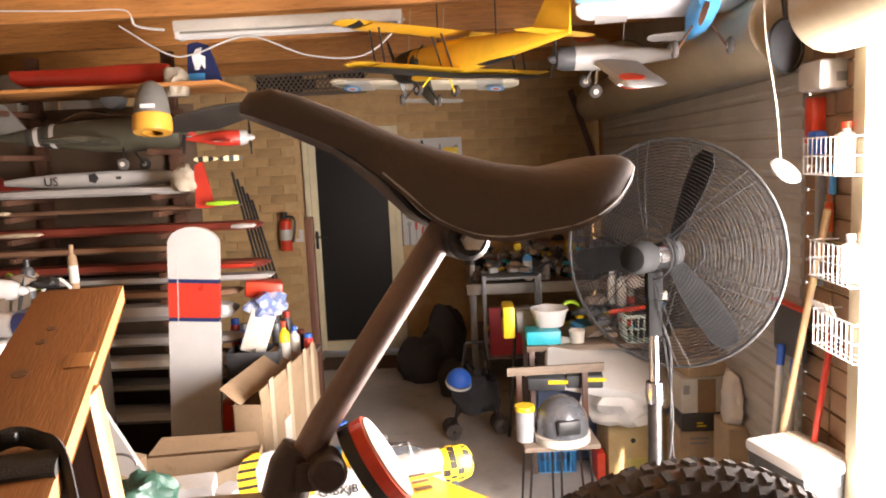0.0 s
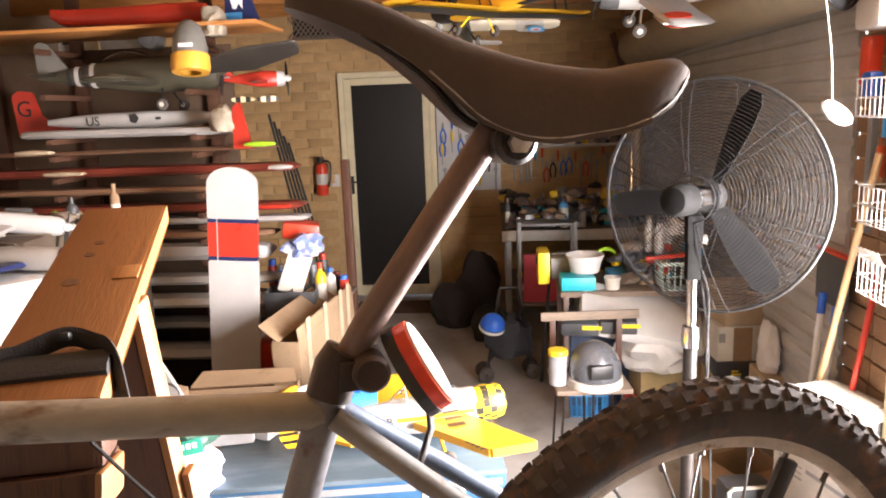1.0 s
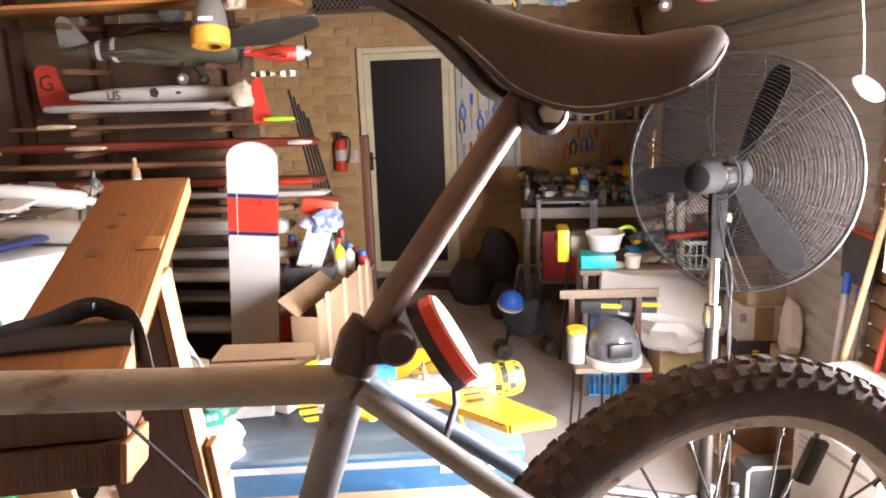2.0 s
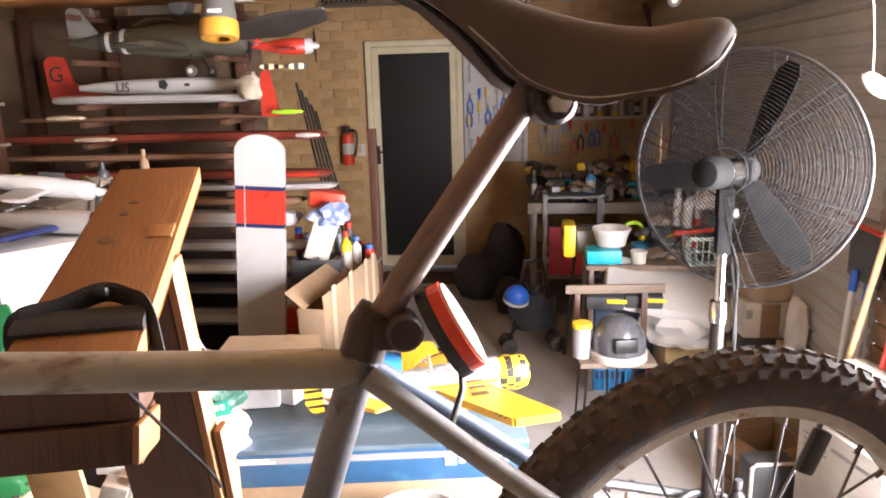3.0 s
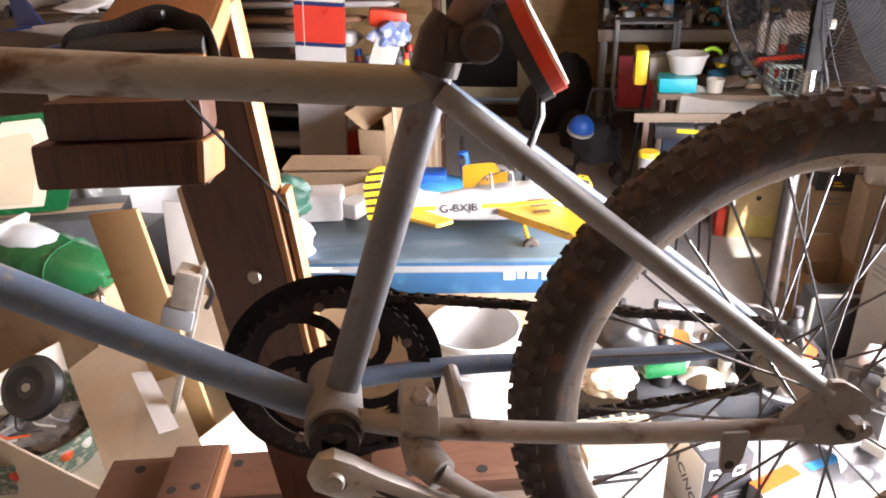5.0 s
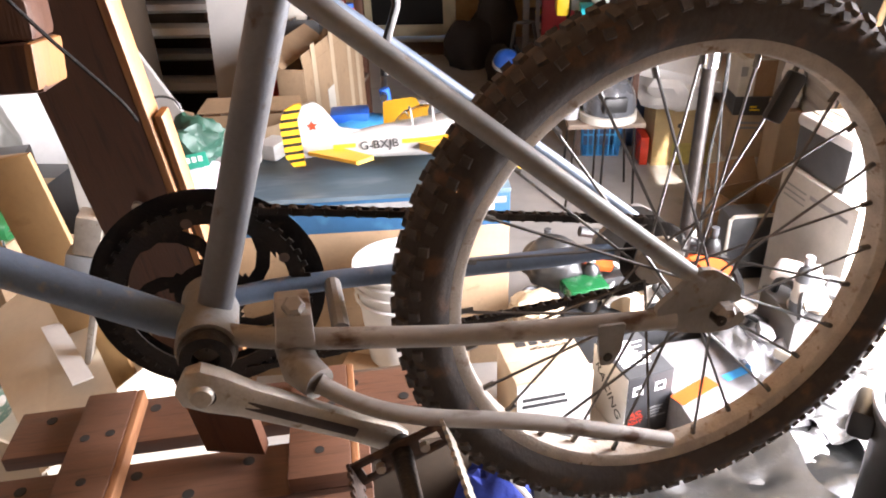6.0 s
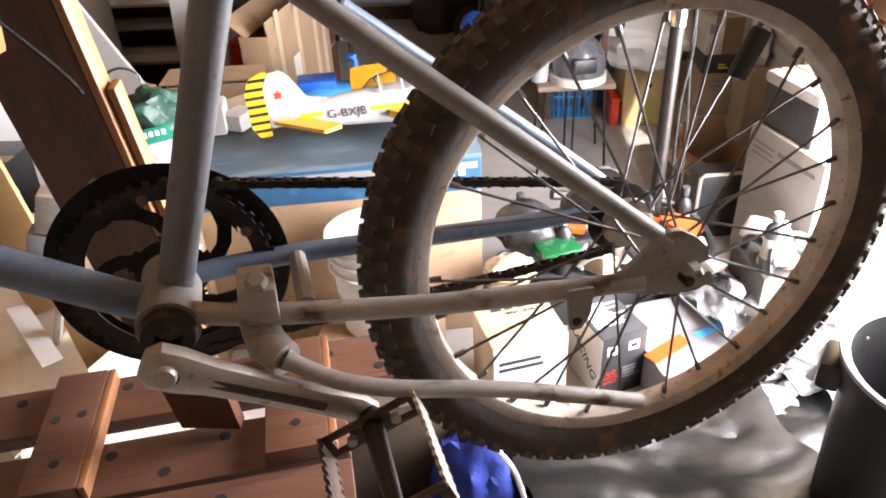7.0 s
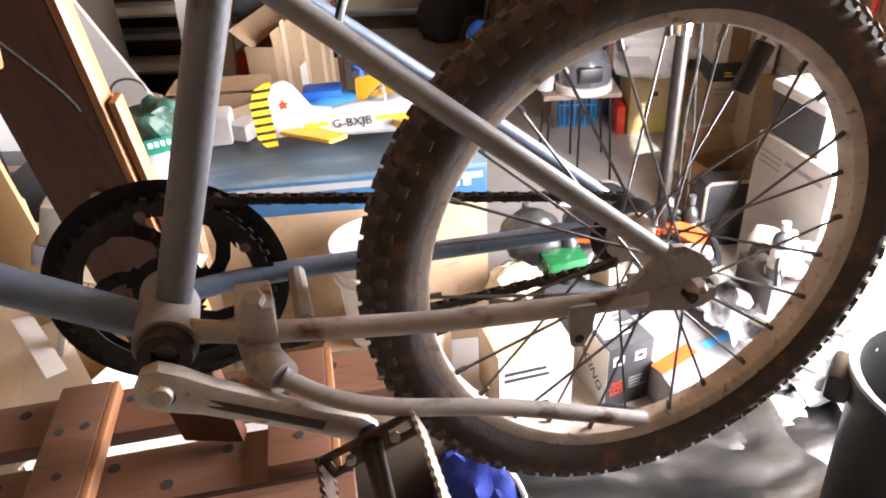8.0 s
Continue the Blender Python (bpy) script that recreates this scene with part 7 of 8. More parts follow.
single("rubber_hoop", tube([(0.07 * math.cos(a), 0, 0.07 * math.sin(a)) for a in (2 * math.pi * k / 32 for k in range(32))], 0.012, 8, closed=True), TYRE, turned(0.10, 2.85, 0.70, 10, 60), "small black wheel leaning on the blue ride-on", "wheel")
carton(turned(0.16, 2.92, 0.0, 5), 0.2, 0.2, 0.62 - 0.006, "dark box standing behind the model plane", DARK_PLASTIC)

# wing tip with orange bands leaning behind the post
fw = thing("model_wing", Matrix.Translation((-0.80, 2.62, 0.60)), "white wing tip with orange and purple bands leaning on a carton", "model aircraft wing")
m_lean = Matrix.Rotation(radians(-28), 4, "Y")
for y0, y1, m, lab in ((-0.13, 0.02, FILM_WHITE, ""), (0.021, 0.07, YELLOW_FILM, "orange band"), (0.071, 0.12, FILM_WHITE, ""), (0.121, 0.15, NAVY, "purple band"), (0.151, 0.19, FILM_WHITE, "")):
    part("panel", slab([(-y1, -0.1), (-y0, -0.1), (-y0, 0.52), (-y1, 0.52)], 0.02, m=m_lean @ QUARTER, bevel=0.003), m, fw, lab)
part("print", box((0.07, 0.0015, 0.026), (0.0, 0, 0), 0, None), INK_GREY, fw, at=m_lean @ Matrix.Translation((0.05, -0.0115, 0.44)))
carton(turned(-0.86, 2.66, 0.0, 4), 0.4, 0.3, 0.52 - 0.006, "brown carton under the leaning wing tip", CARD)

# green packet bag and white bag by the post
gb = thing("tool_bag", turned(-0.45, 2.04, 0.80, 12), "dark green crumpled tool bag with a pale printed label", "bag")
part("body", lumpy((0.22, 0.18, 0.19), 33, 0.4, 4), mat("dark_green_sacking", (0.015, 0.06, 0.04), 0.5, 0, 0.25, 12, 0.25), gb)
part("label", box((0.10, 0.002, 0.045), (0.0, 0, 0), 0.0006), mat("teal_green_label", (0.01, 0.22, 0.15), 0.5, 0, 0.08, 10, 0.03), gb, "teal label with white print", at=Matrix.Translation((0.02, -0.098, 0.04)) @ Matrix.Rotation(radians(-8), 4, "Y"))
for k in range(4):
    part("print", box((0.012, 0.001, 0.016), (-0.005 + 0.018 * k, -0.0995, 0.042 + 0.0025 * k)), INK_WHITE, gb)
part("cord_loop", tube([(-0.05 + 0.05 * math.cos(a), 0, 0.17 + 0.04 * math.sin(a)) for a in (math.pi * k / 10 for k in range(11))], 0.004, 6), BLACK_PLASTIC, gb)
single("plastic_bag", lumpy((0.26, 0.2, 0.17), 35, 0.3, 4), mat("lilac_white_plastic_bag", (0.62, 0.60, 0.68), 0.35, 0, 0.08, 9, 0.2), turned(-0.46, 2.03, 0.66), "white translucent plastic bag under the green one", "bag")
carton(turned(-0.55, 2.05, 0.0, 10), 0.34, 0.3, 0.66 - 0.006, "brown carton under the bags", CARD)
single("white_card", box((0.2, 0.02, 0.24), (0, 0, 0.12), 0.004), WHITE, turned(-0.68, 1.93, 0.64, 8, -8), "white folded paper sheet", "paper")

# white bucket
bu = tub(turned(0.19, 1.90, 0.22), 0.135, 0.33, WHITE, "white plastic bucket with a wire handle", handle=True, name="bucket", category="bucket")
for z in (0.22, 0.26, 0.295):
    part("ring", lathe([(0.134, z), (0.141, z + 0.003), (0.141, z + 0.008), (0.134, z + 0.011)], 28), WHITE, bu)
carton(turned(0.19, 1.88, 0.0, -6), 0.36, 0.3, 0.22 - 0.006, "low brown carton under the bucket", CARD)

# ---- left foreground ----
fb = thing("foam_box", turned(-1.345, 2.60, 0.0, 52), "white polystyrene box with a lid", "foam box")
part("body", box((0.40, 0.30, 1.17), (0, 0, 0.585), 0.012), WHITE_FOAM, fb)
part("lid", box((0.406, 0.306, 0.045), (0, 0, 1.1925), 0.012), WHITE_FOAM, fb)
navy = model_plane(turned(-1.42, 2.68, 1.272, 172, 0, 0), "navy and white model plane lying on the foam box", 0.78, 0.62, FILM_WHITE, NAVY, NAVY, NAVY, NAVY, fat=0.035, chord=0.16, wheels=False, canopy=True, group="models in the corner")
wl = model_plane(turned(-1.72, 3.05, 1.37, 200, 0, -10), "white model plane with a light green stripe in the corner", 0.6, 0.8, FILM_WHITE, FILM_WHITE, FILM_WHITE, FILM_WHITE, FILM_WHITE, fat=0.035, chord=0.14, wheels=False, canopy=False, group="models in the corner")
# card colour darkened to carry the shade of the gaps in this corner
carton(turned(-1.78, 3.08, 0.0, 6), 0.6, 0.45, 1.29, "tall brown carton in the corner, darkened for shade", mat("shade_dark_carton", (0.085, 0.06, 0.04), 0.85, 0, 0.12, 7, 0.1))
small_heap(-2.2, -1.3, 2.9, 3.6, 1.24, 18, 91, "clutter in the corner", 0.1, [LIME, OFFWHITE, DARK_PLASTIC, CARD, BLACK_PLASTIC, GREY_STEEL])
carton(turned(-2.0, 3.5, 0.0), 1.2, 0.6, 1.21, "large brown carton against the rack, darkened for shade", bpy.data.materials["shade_dark_carton"])
for k in range(3):
    rack_wing(-3.1, -2.35, 1.95 - 0.22 * k, 0.25, 0.03, (OFFWHITE, TAN_FILM, FILM_GREY)[k], "dusty wing on brackets by the side wall", 3.6)
sb = thing("side_shelf", turned(-2.8, 3.6, 0.0), "dark timber shelf frame by the side wall", "shelf")
for x in (-0.42, 0.42):
    part("post", box((0.05, 0.05, 2.3), (x, 0.2, 1.15), 0.004), DARKWOOD, sb)
for z in (0.9, 1.25, 1.50, 1.72, 1.94, 2.2):
    part("board", box((0.92, 0.5, 0.02), (0, 0, z - 0.012), 0.003), GREYWOOD, sb)
for k in range(9):
    z = (0.9, 1.25, 2.2)[k % 3]
    b = carton(turned(-3.1 + 0.3 * (k // 3), 3.62, z), 0.24, 0.3, 0.22, "dusty parts carton on the side shelf", (CARD, OFFWHITE, CARD_PALE)[k % 3], tape=False, group="cartons on the side shelf")

# green model boat
boat = thing("model_boat", turned(-0.935, 1.61, 0.785, -4, 0, 6) @ Matrix.Scale(0.8, 4), "glossy green model boat hull with a clear hatch", "model boat")
part("hull", loft([oval((x, 0, z), w, h, 18, 2.6) for x, w, h, z in ((-0.32, 0.10, 0.075, 0.06), (-0.2, 0.125, 0.09, 0.055), (0.0, 0.125, 0.09, 0.05), (0.12, 0.105, 0.078, 0.045), (0.19, 0.075, 0.058, 0.04), (0.225, 0.03, 0.03, 0.04))]), GREEN, boat)
part("joint", loft([oval((x, 0, 0.048), 0.119, 0.0865, 18, 2.6) for x in (0.062, 0.068)]), mat("dark_green_joint", (0.006, 0.07, 0.025), 0.4, 0, 0.1, 9, 0), boat)
part("hatch", loft([oval((x, 0, 0.115), 0.085 * k, 0.06 * k, 14) for x, k in ((-0.24, 0.4), (-0.17, 0.95), (-0.08, 1.0), (0.0, 0.75), (0.03, 0.3))]), mat("grey_clear_hatch", (0.40, 0.44, 0.46), 0.15, 0, 0.1, 9, 0.03, clear=0.5), boat, "smoky clear hatch cover")
part("hatch_strap", box((0.02, 0.15, 0.1), (-0.15, 0, 0.135), 0.006, Euler((0, radians(20), 0)).to_matrix()), WHITE, boat)
part("bow_eye", tube([(0.22, -0.012, 0.045), (0.245, 0, 0.045), (0.22, 0.012, 0.045)], 0.004, 6), CHROME, boat)
part("handle", tube(curve_points([(0.2, -0.03, 0.03), (0.235, -0.06, -0.02), (0.215, -0.07, -0.07)], 4), 0.009, 8), CHROME, boat)
carton(turned(-1.02, 1.68, 0.0, -4), 0.5, 0.28, 0.752, "brown carton under the green boat", MIDCARD)
gfin = thing("model_tail", turned(-1.12, 1.88, 0.86, 20), "green and cream striped tail fin", "model part")
part("fin", slab([(-0.18, 0), (-0.16, 0.2), (-0.08, 0.30), (0.14, 0.31), (0.15, 0.27), (0.04, 0.0)], 0.016, m=QUARTER, bevel=0.004), GREEN, gfin)
part("cream_panel", slab([(-0.16, 0.02), (-0.145, 0.19), (-0.07, 0.285), (0.035, 0.29), (0.06, 0.22), (-0.02, 0.02)], 0.003, m=Matrix.Translation((0, -0.0095, 0)) @ QUARTER), mat("cream_film", (0.58, 0.52, 0.40), 0.45, 0, 0.06, 9, 0.03), gfin, "cream panel")
part("olive_panel", slab([(-0.14, 0.03), (-0.13, 0.17), (-0.08, 0.24), (0.0, 0.25), (0.015, 0.2), (-0.05, 0.03)], 0.003, m=Matrix.Translation((0, -0.0115, 0)) @ QUARTER), mat("pale_tan_film", (0.50, 0.42, 0.29), 0.45, 0, 0.06, 9, 0.03), gfin)
carton(turned(-1.13, 1.9, 0.0, 20), 0.4, 0.2, 0.85 - 0.006, "dark box behind the green boat", DARK_PLASTIC)
single("grey_part", lumpy((0.14, 0.2, 0.40), 41, 0.2, 4), FILM_GREY, turned(-1.20, 2.18, 0.66), "grey plastic model shell standing upright", "model part")
carton(turned(-1.2, 2.2, 0.0), 0.3, 0.3, 0.66 - 0.006, "dark box under the grey shell", DARK_PLASTIC)

# white carton with a bowl and a spare wheel in it
wc = thing("cardboard_box", turned(-0.62, 1.36, 0.0, -18), "large white-lined open carton holding spare parts", "box")
WCARD = mat("cream_lined_card", (0.60, 0.54, 0.44), 0.8, 0, 0.07, 7, 0.08, second=(0.50, 0.43, 0.33), spot=0.66)
part("base", box((0.66, 0.5, 0.006), (0, 0, 0.45)), WCARD, wc)
for s in (-1, 1):
    part("side_panel", box((0.006, 0.5, 0.62), (s * 0.33, 0, 0.31), 0.0015), WCARD, wc)
    part("side_panel", box((0.654, 0.006, 0.62), (0, s * 0.25, 0.31), 0.0015), WCARD, wc)
wc_inv = wc.matrix_world.inverted()
wide = [wc_inv @ Vector(c) for c in ((-0.66, 1.60, 0.70), (-0.235, 1.105, 0.68), (-0.36, 0.985, 0.60), (-0.80, 1.42, 0.61))]
bm = loft([wide, [c + Vector((0, 0, 0.006)) for c in wide]])
part("flap", bm, WCARD, wc, "cream inner side of a wide open flap")
strip = [wc_inv @ Vector(c) for c in ((-0.534, 1.318, 0.702), (-0.494, 1.336, 0.706), (-0.322, 1.160, 0.698), (-0.356, 1.138, 0.693))]
part("paper_label", loft([strip, [c + Vector((0, 0, 0.001)) for c in strip]]), WHITE, wc, "torn white paper strip")
part("flap", box((0.64, 0.16, 0.006), (0.0, 0.31, 0.64), 0.001, Euler((radians(25), 0, 0)).to_matrix()), WCARD, wc)
bowl = thing("round_tin", turned(-0.85, 1.30, 0.455, -10), "round tin with a floral rim, full of odd parts", "tin")
part("wall", lathe([(0.0, 0.0), (0.17, 0.0), (0.19, 0.10), (0.196, 0.10), (0.196, 0.092), (0.175, 0.006), (0, 0.006)], 36), mat("floral_tin_print", (0.10, 0.16, 0.12), 0.35, 0, 0.3, 24, 0.05, second=(0.45, 0.40, 0.32), spot=0.5), bowl)
for k in range(22):
    a = 2 * math.pi * k / 22
    part("flower", lathe([(0, 0), (0.014, 0), (0.016, 0.004), (0.01, 0.008), (0, 0.009)], 10, m=Matrix.Translation((0.187 * math.cos(a), 0.187 * math.sin(a), 0.07)) @ Matrix.Rotation(a, 4, "Z") @ Matrix.Rotation(radians(80), 4, "Y")), (LIME, ORANGE, OFFWHITE, TEAL, RED)[k % 5] if k % 2 else OFFWHITE, bowl)
single("crumpled_rag", lumpy((0.26, 0.24, 0.09), 58, 0.55, 4), mat("grimy_grey_rag", (0.17, 0.15, 0.13), 0.8, 0, 0.3, 16, 0.3, second=(0.30, 0.27, 0.23), spot=0.55), turned(-0.85, 1.30, 0.465), "crumpled grimy grey rag in the tin", "rag")
for k in range(5):
    single("wire_offcut", tube(curve_points([(-0.95 + 0.03 * k, 1.16 + 0.02 * k, 0.56), (-0.89 + 0.03 * k, 1.19 + 0.03 * k, 0.585 + 0.01 * (k % 3)), (-0.85 + 0.02 * k, 1.17 + 0.03 * k, 0.57), (-0.81 + 0.02 * k, 1.22 + 0.02 * k, 0.55)], 5), 0.003, 5), (OFFWHITE, ORANGE, BLACK_PLASTIC, OFFWHITE, GREY_STEEL)[k], Matrix(), "loose bent wire in the tin", "wire", "wires in the tin")
single("plastic_sheet", lumpy((0.2, 0.16, 0.09), 51, 0.5, 4), CLEARBAG, turned(-0.94, 1.25, 0.52), "crumpled clear plastic wrapping in the tin", "wrapping")
aw = thing("spare_roller", turned(-0.80, 1.30, 0.645, 10, 52, -12) @ Matrix.Scale(1.15, 4), "black rubber model aircraft wheel", "wheel")
part("tyre", lathe([(0.022, -0.022), (0.045, -0.026), (0.064, -0.016), (0.070, 0), (0.064, 0.016), (0.045, 0.026), (0.022, 0.022)], 28, close=True), BLACK_PLASTIC, aw)
part("hub", lathe([(0, -0.020), (0.022, -0.021), (0.024, 0), (0.022, 0.021), (0, 0.020)], 18), DARK_PLASTIC, aw)
part("axle_cap", lathe([(0, 0.019), (0.009, 0.021), (0.009, 0.024), (0, 0.026)], 14), ALLOY, aw)

# plywood boards leaning behind the post, with a sash clamp on one
for k, (x, y, mt, lab) in enumerate(((-0.442, 1.35, CARD_TAN, "tan board leaning beside the stand"), (-0.37, 1.50, CARD, "brown board leaning beside the stand"))):
    bd = single("leaning_board", box((0.112 - 0.02 * k, 0.014, 1.12), (0, 0, 0.56), 0.002), mt, turned(x + 0.1, y, 0.0, 6, 0, -7.6 + 2 * k), lab, "board", "boards leaning by the stand")
sc = thing("g_clamp", turned(-0.328, 1.25, 0.90, 15, 0, 20), "grey metal clamp head on the leaning boards", "clamp")
part("jaw", box((0.05, 0.05, 0.085), (0, 0, 0.09), 0.005), ALLOY, sc)
part("body", box((0.065, 0.045, 0.05), (-0.005, 0, 0.02), 0.006), GREY_STEEL, sc)
part("bar", box((0.014, 0.028, 0.5), (0.025, 0, -0.1), 0.003), ALLOY, sc)
part("hook", tube(curve_points([(0.03, 0, 0.12), (0.05, 0, 0.09), (0.045, 0, 0.05)], 4), 0.006, 8), BLACK_STEEL, sc)


# ---- folding workbench that clamps the stand ----
wm = thing("folding_workbench", turned(0.02, 1.03, 0.0, 14.3), "folding workbench with red-brown slotted jaws full of peg holes", "workbench")
HOLE = mat("dark_hole", (0.01, 0.008, 0.006), 0.9, 0, 0.1, 20, 0)
for y, jw, jx in ((0.0, 0.115, 0.42), (-0.165, 0.115, 0.25), (-0.295, 0.125, 0.25)):
    jaw = part("jaw_board", box((jx + 0.37, jw, 0.03), ((jx - 0.37) / 2, y, 0.735), 0.004), BENCHWOOD, wm, "red-brown jaw board")
    for k in range(9 if jx > 0.3 else 6):
        for dy in ((-0.028,) if k % 2 else (0.026,)):
            part("peg_hole", lathe([(0, 0.0), (0.0095, 0.0), (0.0095, 0.0012), (0, 0.0012)], 16), HOLE, jaw, at=Matrix.Translation((-0.31 + 0.09 * k, y + dy, 0.7500)))
for x, w in ((-0.20, 0.085), (0.17, 0.10)):
    blk = part("cross_block", box((w, 0.27, 0.032), (x, -0.09, 0.768), 0.004), BENCHWOOD, wm, "red-brown cross block with bolt holes")
    for dx, dy in ((-0.02, 0.02), (0.02, 0.025), (0.0, -0.08)):
        part("bolt_hole", lathe([(0, 0), (0.008, 0), (0.008, 0.0012), (0, 0.0012)], 14), HOLE, blk, at=Matrix.Translation((x + dx, -0.09 + dy, 0.7838)))
    part("pale_edge", box((0.012, 0.27, 0.030), (x + w / 2 + 0.0062, -0.09, 0.767), 0.002), wood("worn_bench_edge", (0.26, 0.115, 0.05), (0.18, 0.075, 0.033), 1, 0.5) if x < 0 else bpy.data.materials["worn_bench_edge"], blk)
for x in (-0.3, 0.2):
    for y, q in ((-0.16, -0.26), (0.0, 0.12)):
        part("leg", tube([(x, y, 0.72), (x, q, 0.0)], 0.014, 8), GREY_STEEL, wm, "grey steel leg")
    part("side_bar", tube([(x, -0.2, 0.36), (x, 0.06, 0.36)], 0.011, 8), GREY_STEEL, wm)
    part("screw_rod", tube([(x * 0.8, -0.27, 0.70), (x * 0.8, 0.05, 0.70)], 0.008, 8), ALLOY, wm)
    part("crank_handle", lathe([(0, 0), (0.022, 0), (0.026, 0.012), (0.018, 0.03), (0, 0.032)], 14, m=Matrix.Translation((x * 0.8, -0.27, 0.70)) @ QUARTER), BLACK_PLASTIC, wm)

# ---- floor clutter under the rear wheel ----
rb = thing("product_carton", turned(0.898, 1.887, 0.0, 25), "black and white product carton with red print", "box")
BLK = bpy.data.materials["black_carton"]
part("shell", box((0.155, 0.20, 0.235), (0, 0, 0.1175), 0.002), BLK, rb, "black printed shell")
part("white_side", box((0.0015, 0.197, 0.231), (-0.0783, 0, 0.1175)), WHITE, rb, "white printed side")
letters("RACING", 0.05, INK, rb, Matrix.Translation((-0.0800, 0.0, 0.12)) @ Matrix.Rotation(radians(-90), 4, "Z") @ QUARTER @ Matrix.Rotation(radians(-38), 4, "Z"))
letters("R/C", 0.024, RED, rb, Matrix.Translation((-0.042, -0.1012, 0.095)) @ QUARTER)
letters("RACING", 0.014, RED, rb, Matrix.Translation((-0.042, -0.1012, 0.078)) @ QUARTER)
letters("BOAT", 0.018, RED, rb, Matrix.Translation((-0.042, -0.1012, 0.060)) @ QUARTER)
for bx in (-0.042, 0.034):
    part("white_badge", box((0.036, 0.001, 0.034), (bx, -0.1006, 0.185)), INK_WHITE, rb)
    part("emblem", box((0.022, 0.001, 0.016), (bx, -0.1014, 0.186)), INK, rb)
part("grey_top", box((0.148, 0.192, 0.001), (0, 0, 0.2358)), DARK_PLASTIC, rb)
bars(0.125, 0.12, 11, INK_WHITE, rb, Matrix.Translation((0.0, 0.01, 0.2366)), 8)
bars(0.07, 0.05, 4, INK_GREY, rb, Matrix.Translation((0.035, -0.1008, 0.085)) @ QUARTER, 9)
hb = carton(turned(0.625, 1.845, 0.0, 18), 0.24, 0.20, 0.245, "pale brown product carton with a white front", CARD_PALE, tape=False)
part("white_front", box((0.232, 0.0015, 0.237), (0, -0.1011, 0.1225)), WHITE, hb, "white printed front")
letters("HIGH QUALITY", 0.019, INK, hb, Matrix.Translation((0.035, 0.045, 0.2508)))
for k, w in enumerate((0.034, 0.028, 0.026, 0.03, 0.034)):
    part("mark", box((w, 0.026, 0.0008), (-0.052 + 0.041 * k, 0.077, 0.2506)), INK, hb)
bars(0.16, 0.05, 2, INK, hb, Matrix.Translation((-0.02, -0.1025, 0.17)) @ QUARTER, 5)
# carton in the same darkened card, its colour standing for shade below the bench
carton(turned(0.285, 1.32, 0.0, 14), 0.27, 0.26, 0.52, "brown carton under the end of the workbench, darkened for shade", bpy.data.materials["shade_dark_carton"])
single("black_bag", lumpy((0.28, 0.26, 0.46), 75, 0.3, 4), BLACKBAG, turned(0.34, 1.05, 0.0, 12), "bulging black plastic bag beside the workbench", "plastic bag")
single("black_bag", lumpy((0.26, 0.28, 0.42), 76, 0.3, 4), BLACKBAG, turned(0.70, 1.20, 0.0, 40), "crumpled black plastic bag beside the blue bag", "plastic bag")
single("black_block", box((0.10, 0.08, 0.09), (0, 0, 0.045), 0.01), BLACK_PLASTIC, turned(0.66, 1.67, 0.0, 20), "black plastic part in front of the cartons", "part")
lowc = carton(turned(1.19, 1.93, 0.0, 16), 0.40, 0.36, 0.14, "low grey carton with red and blue print on the floor", mat("grey_printed_carton", (0.20, 0.195, 0.20), 0.7, 0, 0.2, 9, 0.08), tape=False)
part("red_print", box((0.16, 0.05, 0.001), (-0.13, -0.06, 0.1462), 0.0, Euler((0, 0, 0.4)).to_matrix()), ORANGE, lowc)
part("blue_print", box((0.2, 0.03, 0.001), (0.08, 0.0, 0.1466), 0.0, Euler((0, 0, 0.3)).to_matrix()), SKYBLUE, lowc)
single("plastic_sheet", sheet(0.26, 0.36, 5, 0.05), CLEARBAG, turned(1.33, 2.02, 0.15, 20), "crumpled silvery plastic sheet over the cartons", "plastic sheet")
single("plastic_sheet", sheet(0.34, 0.3, 9, 0.05), CLEARBAG, turned(1.30, 1.80, 0.0, -30, 0), "crumpled clear plastic wrapping on the floor", "plastic sheet")
single("plastic_sheet", sheet(0.62, 0.44, 12, 0.07, 44, 4.0, 0.8), BLACKBAG, turned(1.36, 1.58, 0.0, 32), "shiny black plastic sheet crumpled on the floor", "plastic sheet")
single("plastic_sheet", sheet(0.40, 0.34, 17, 0.08, 40, 6.0, 1.0), mat("silver_grey_wrapping", (0.22, 0.22, 0.22), 0.3, 0.3, 0.3, 9, 0.3), turned(1.56, 1.93, 0.0, 50), "crumpled silver-grey plastic wrapping on the floor", "plastic sheet")
single("plastic_sheet", sheet(0.75, 0.50, 3, 0.11, 44, 3.4, 0.6), BLACKBAG, turned(0.95, 1.27, 0.20, 14, -6, 8), "shiny black plastic sheet crumpled over a box", "plastic sheet")
single("sheet_box", box((0.55, 0.36, 0.21), (0, 0, 0.105), 0.01), DARK_PLASTIC, turned(0.92, 1.27, 0.0, 14), "dark box under the black plastic", "box")
single("plastic_sheet", lumpy((0.5, 0.3, 0.34), 71, 0.4, 4), BLACKBAG, turned(1.0, 1.14, 0.0, 10), "bulging black plastic bag", "plastic bag")
single("blue_bag", lumpy((0.24, 0.22, 0.6), 72, 0.25, 4), ROYAL, turned(0.50, 1.20, 0.0, 15), "royal blue fabric bag with pale piping", "bag")
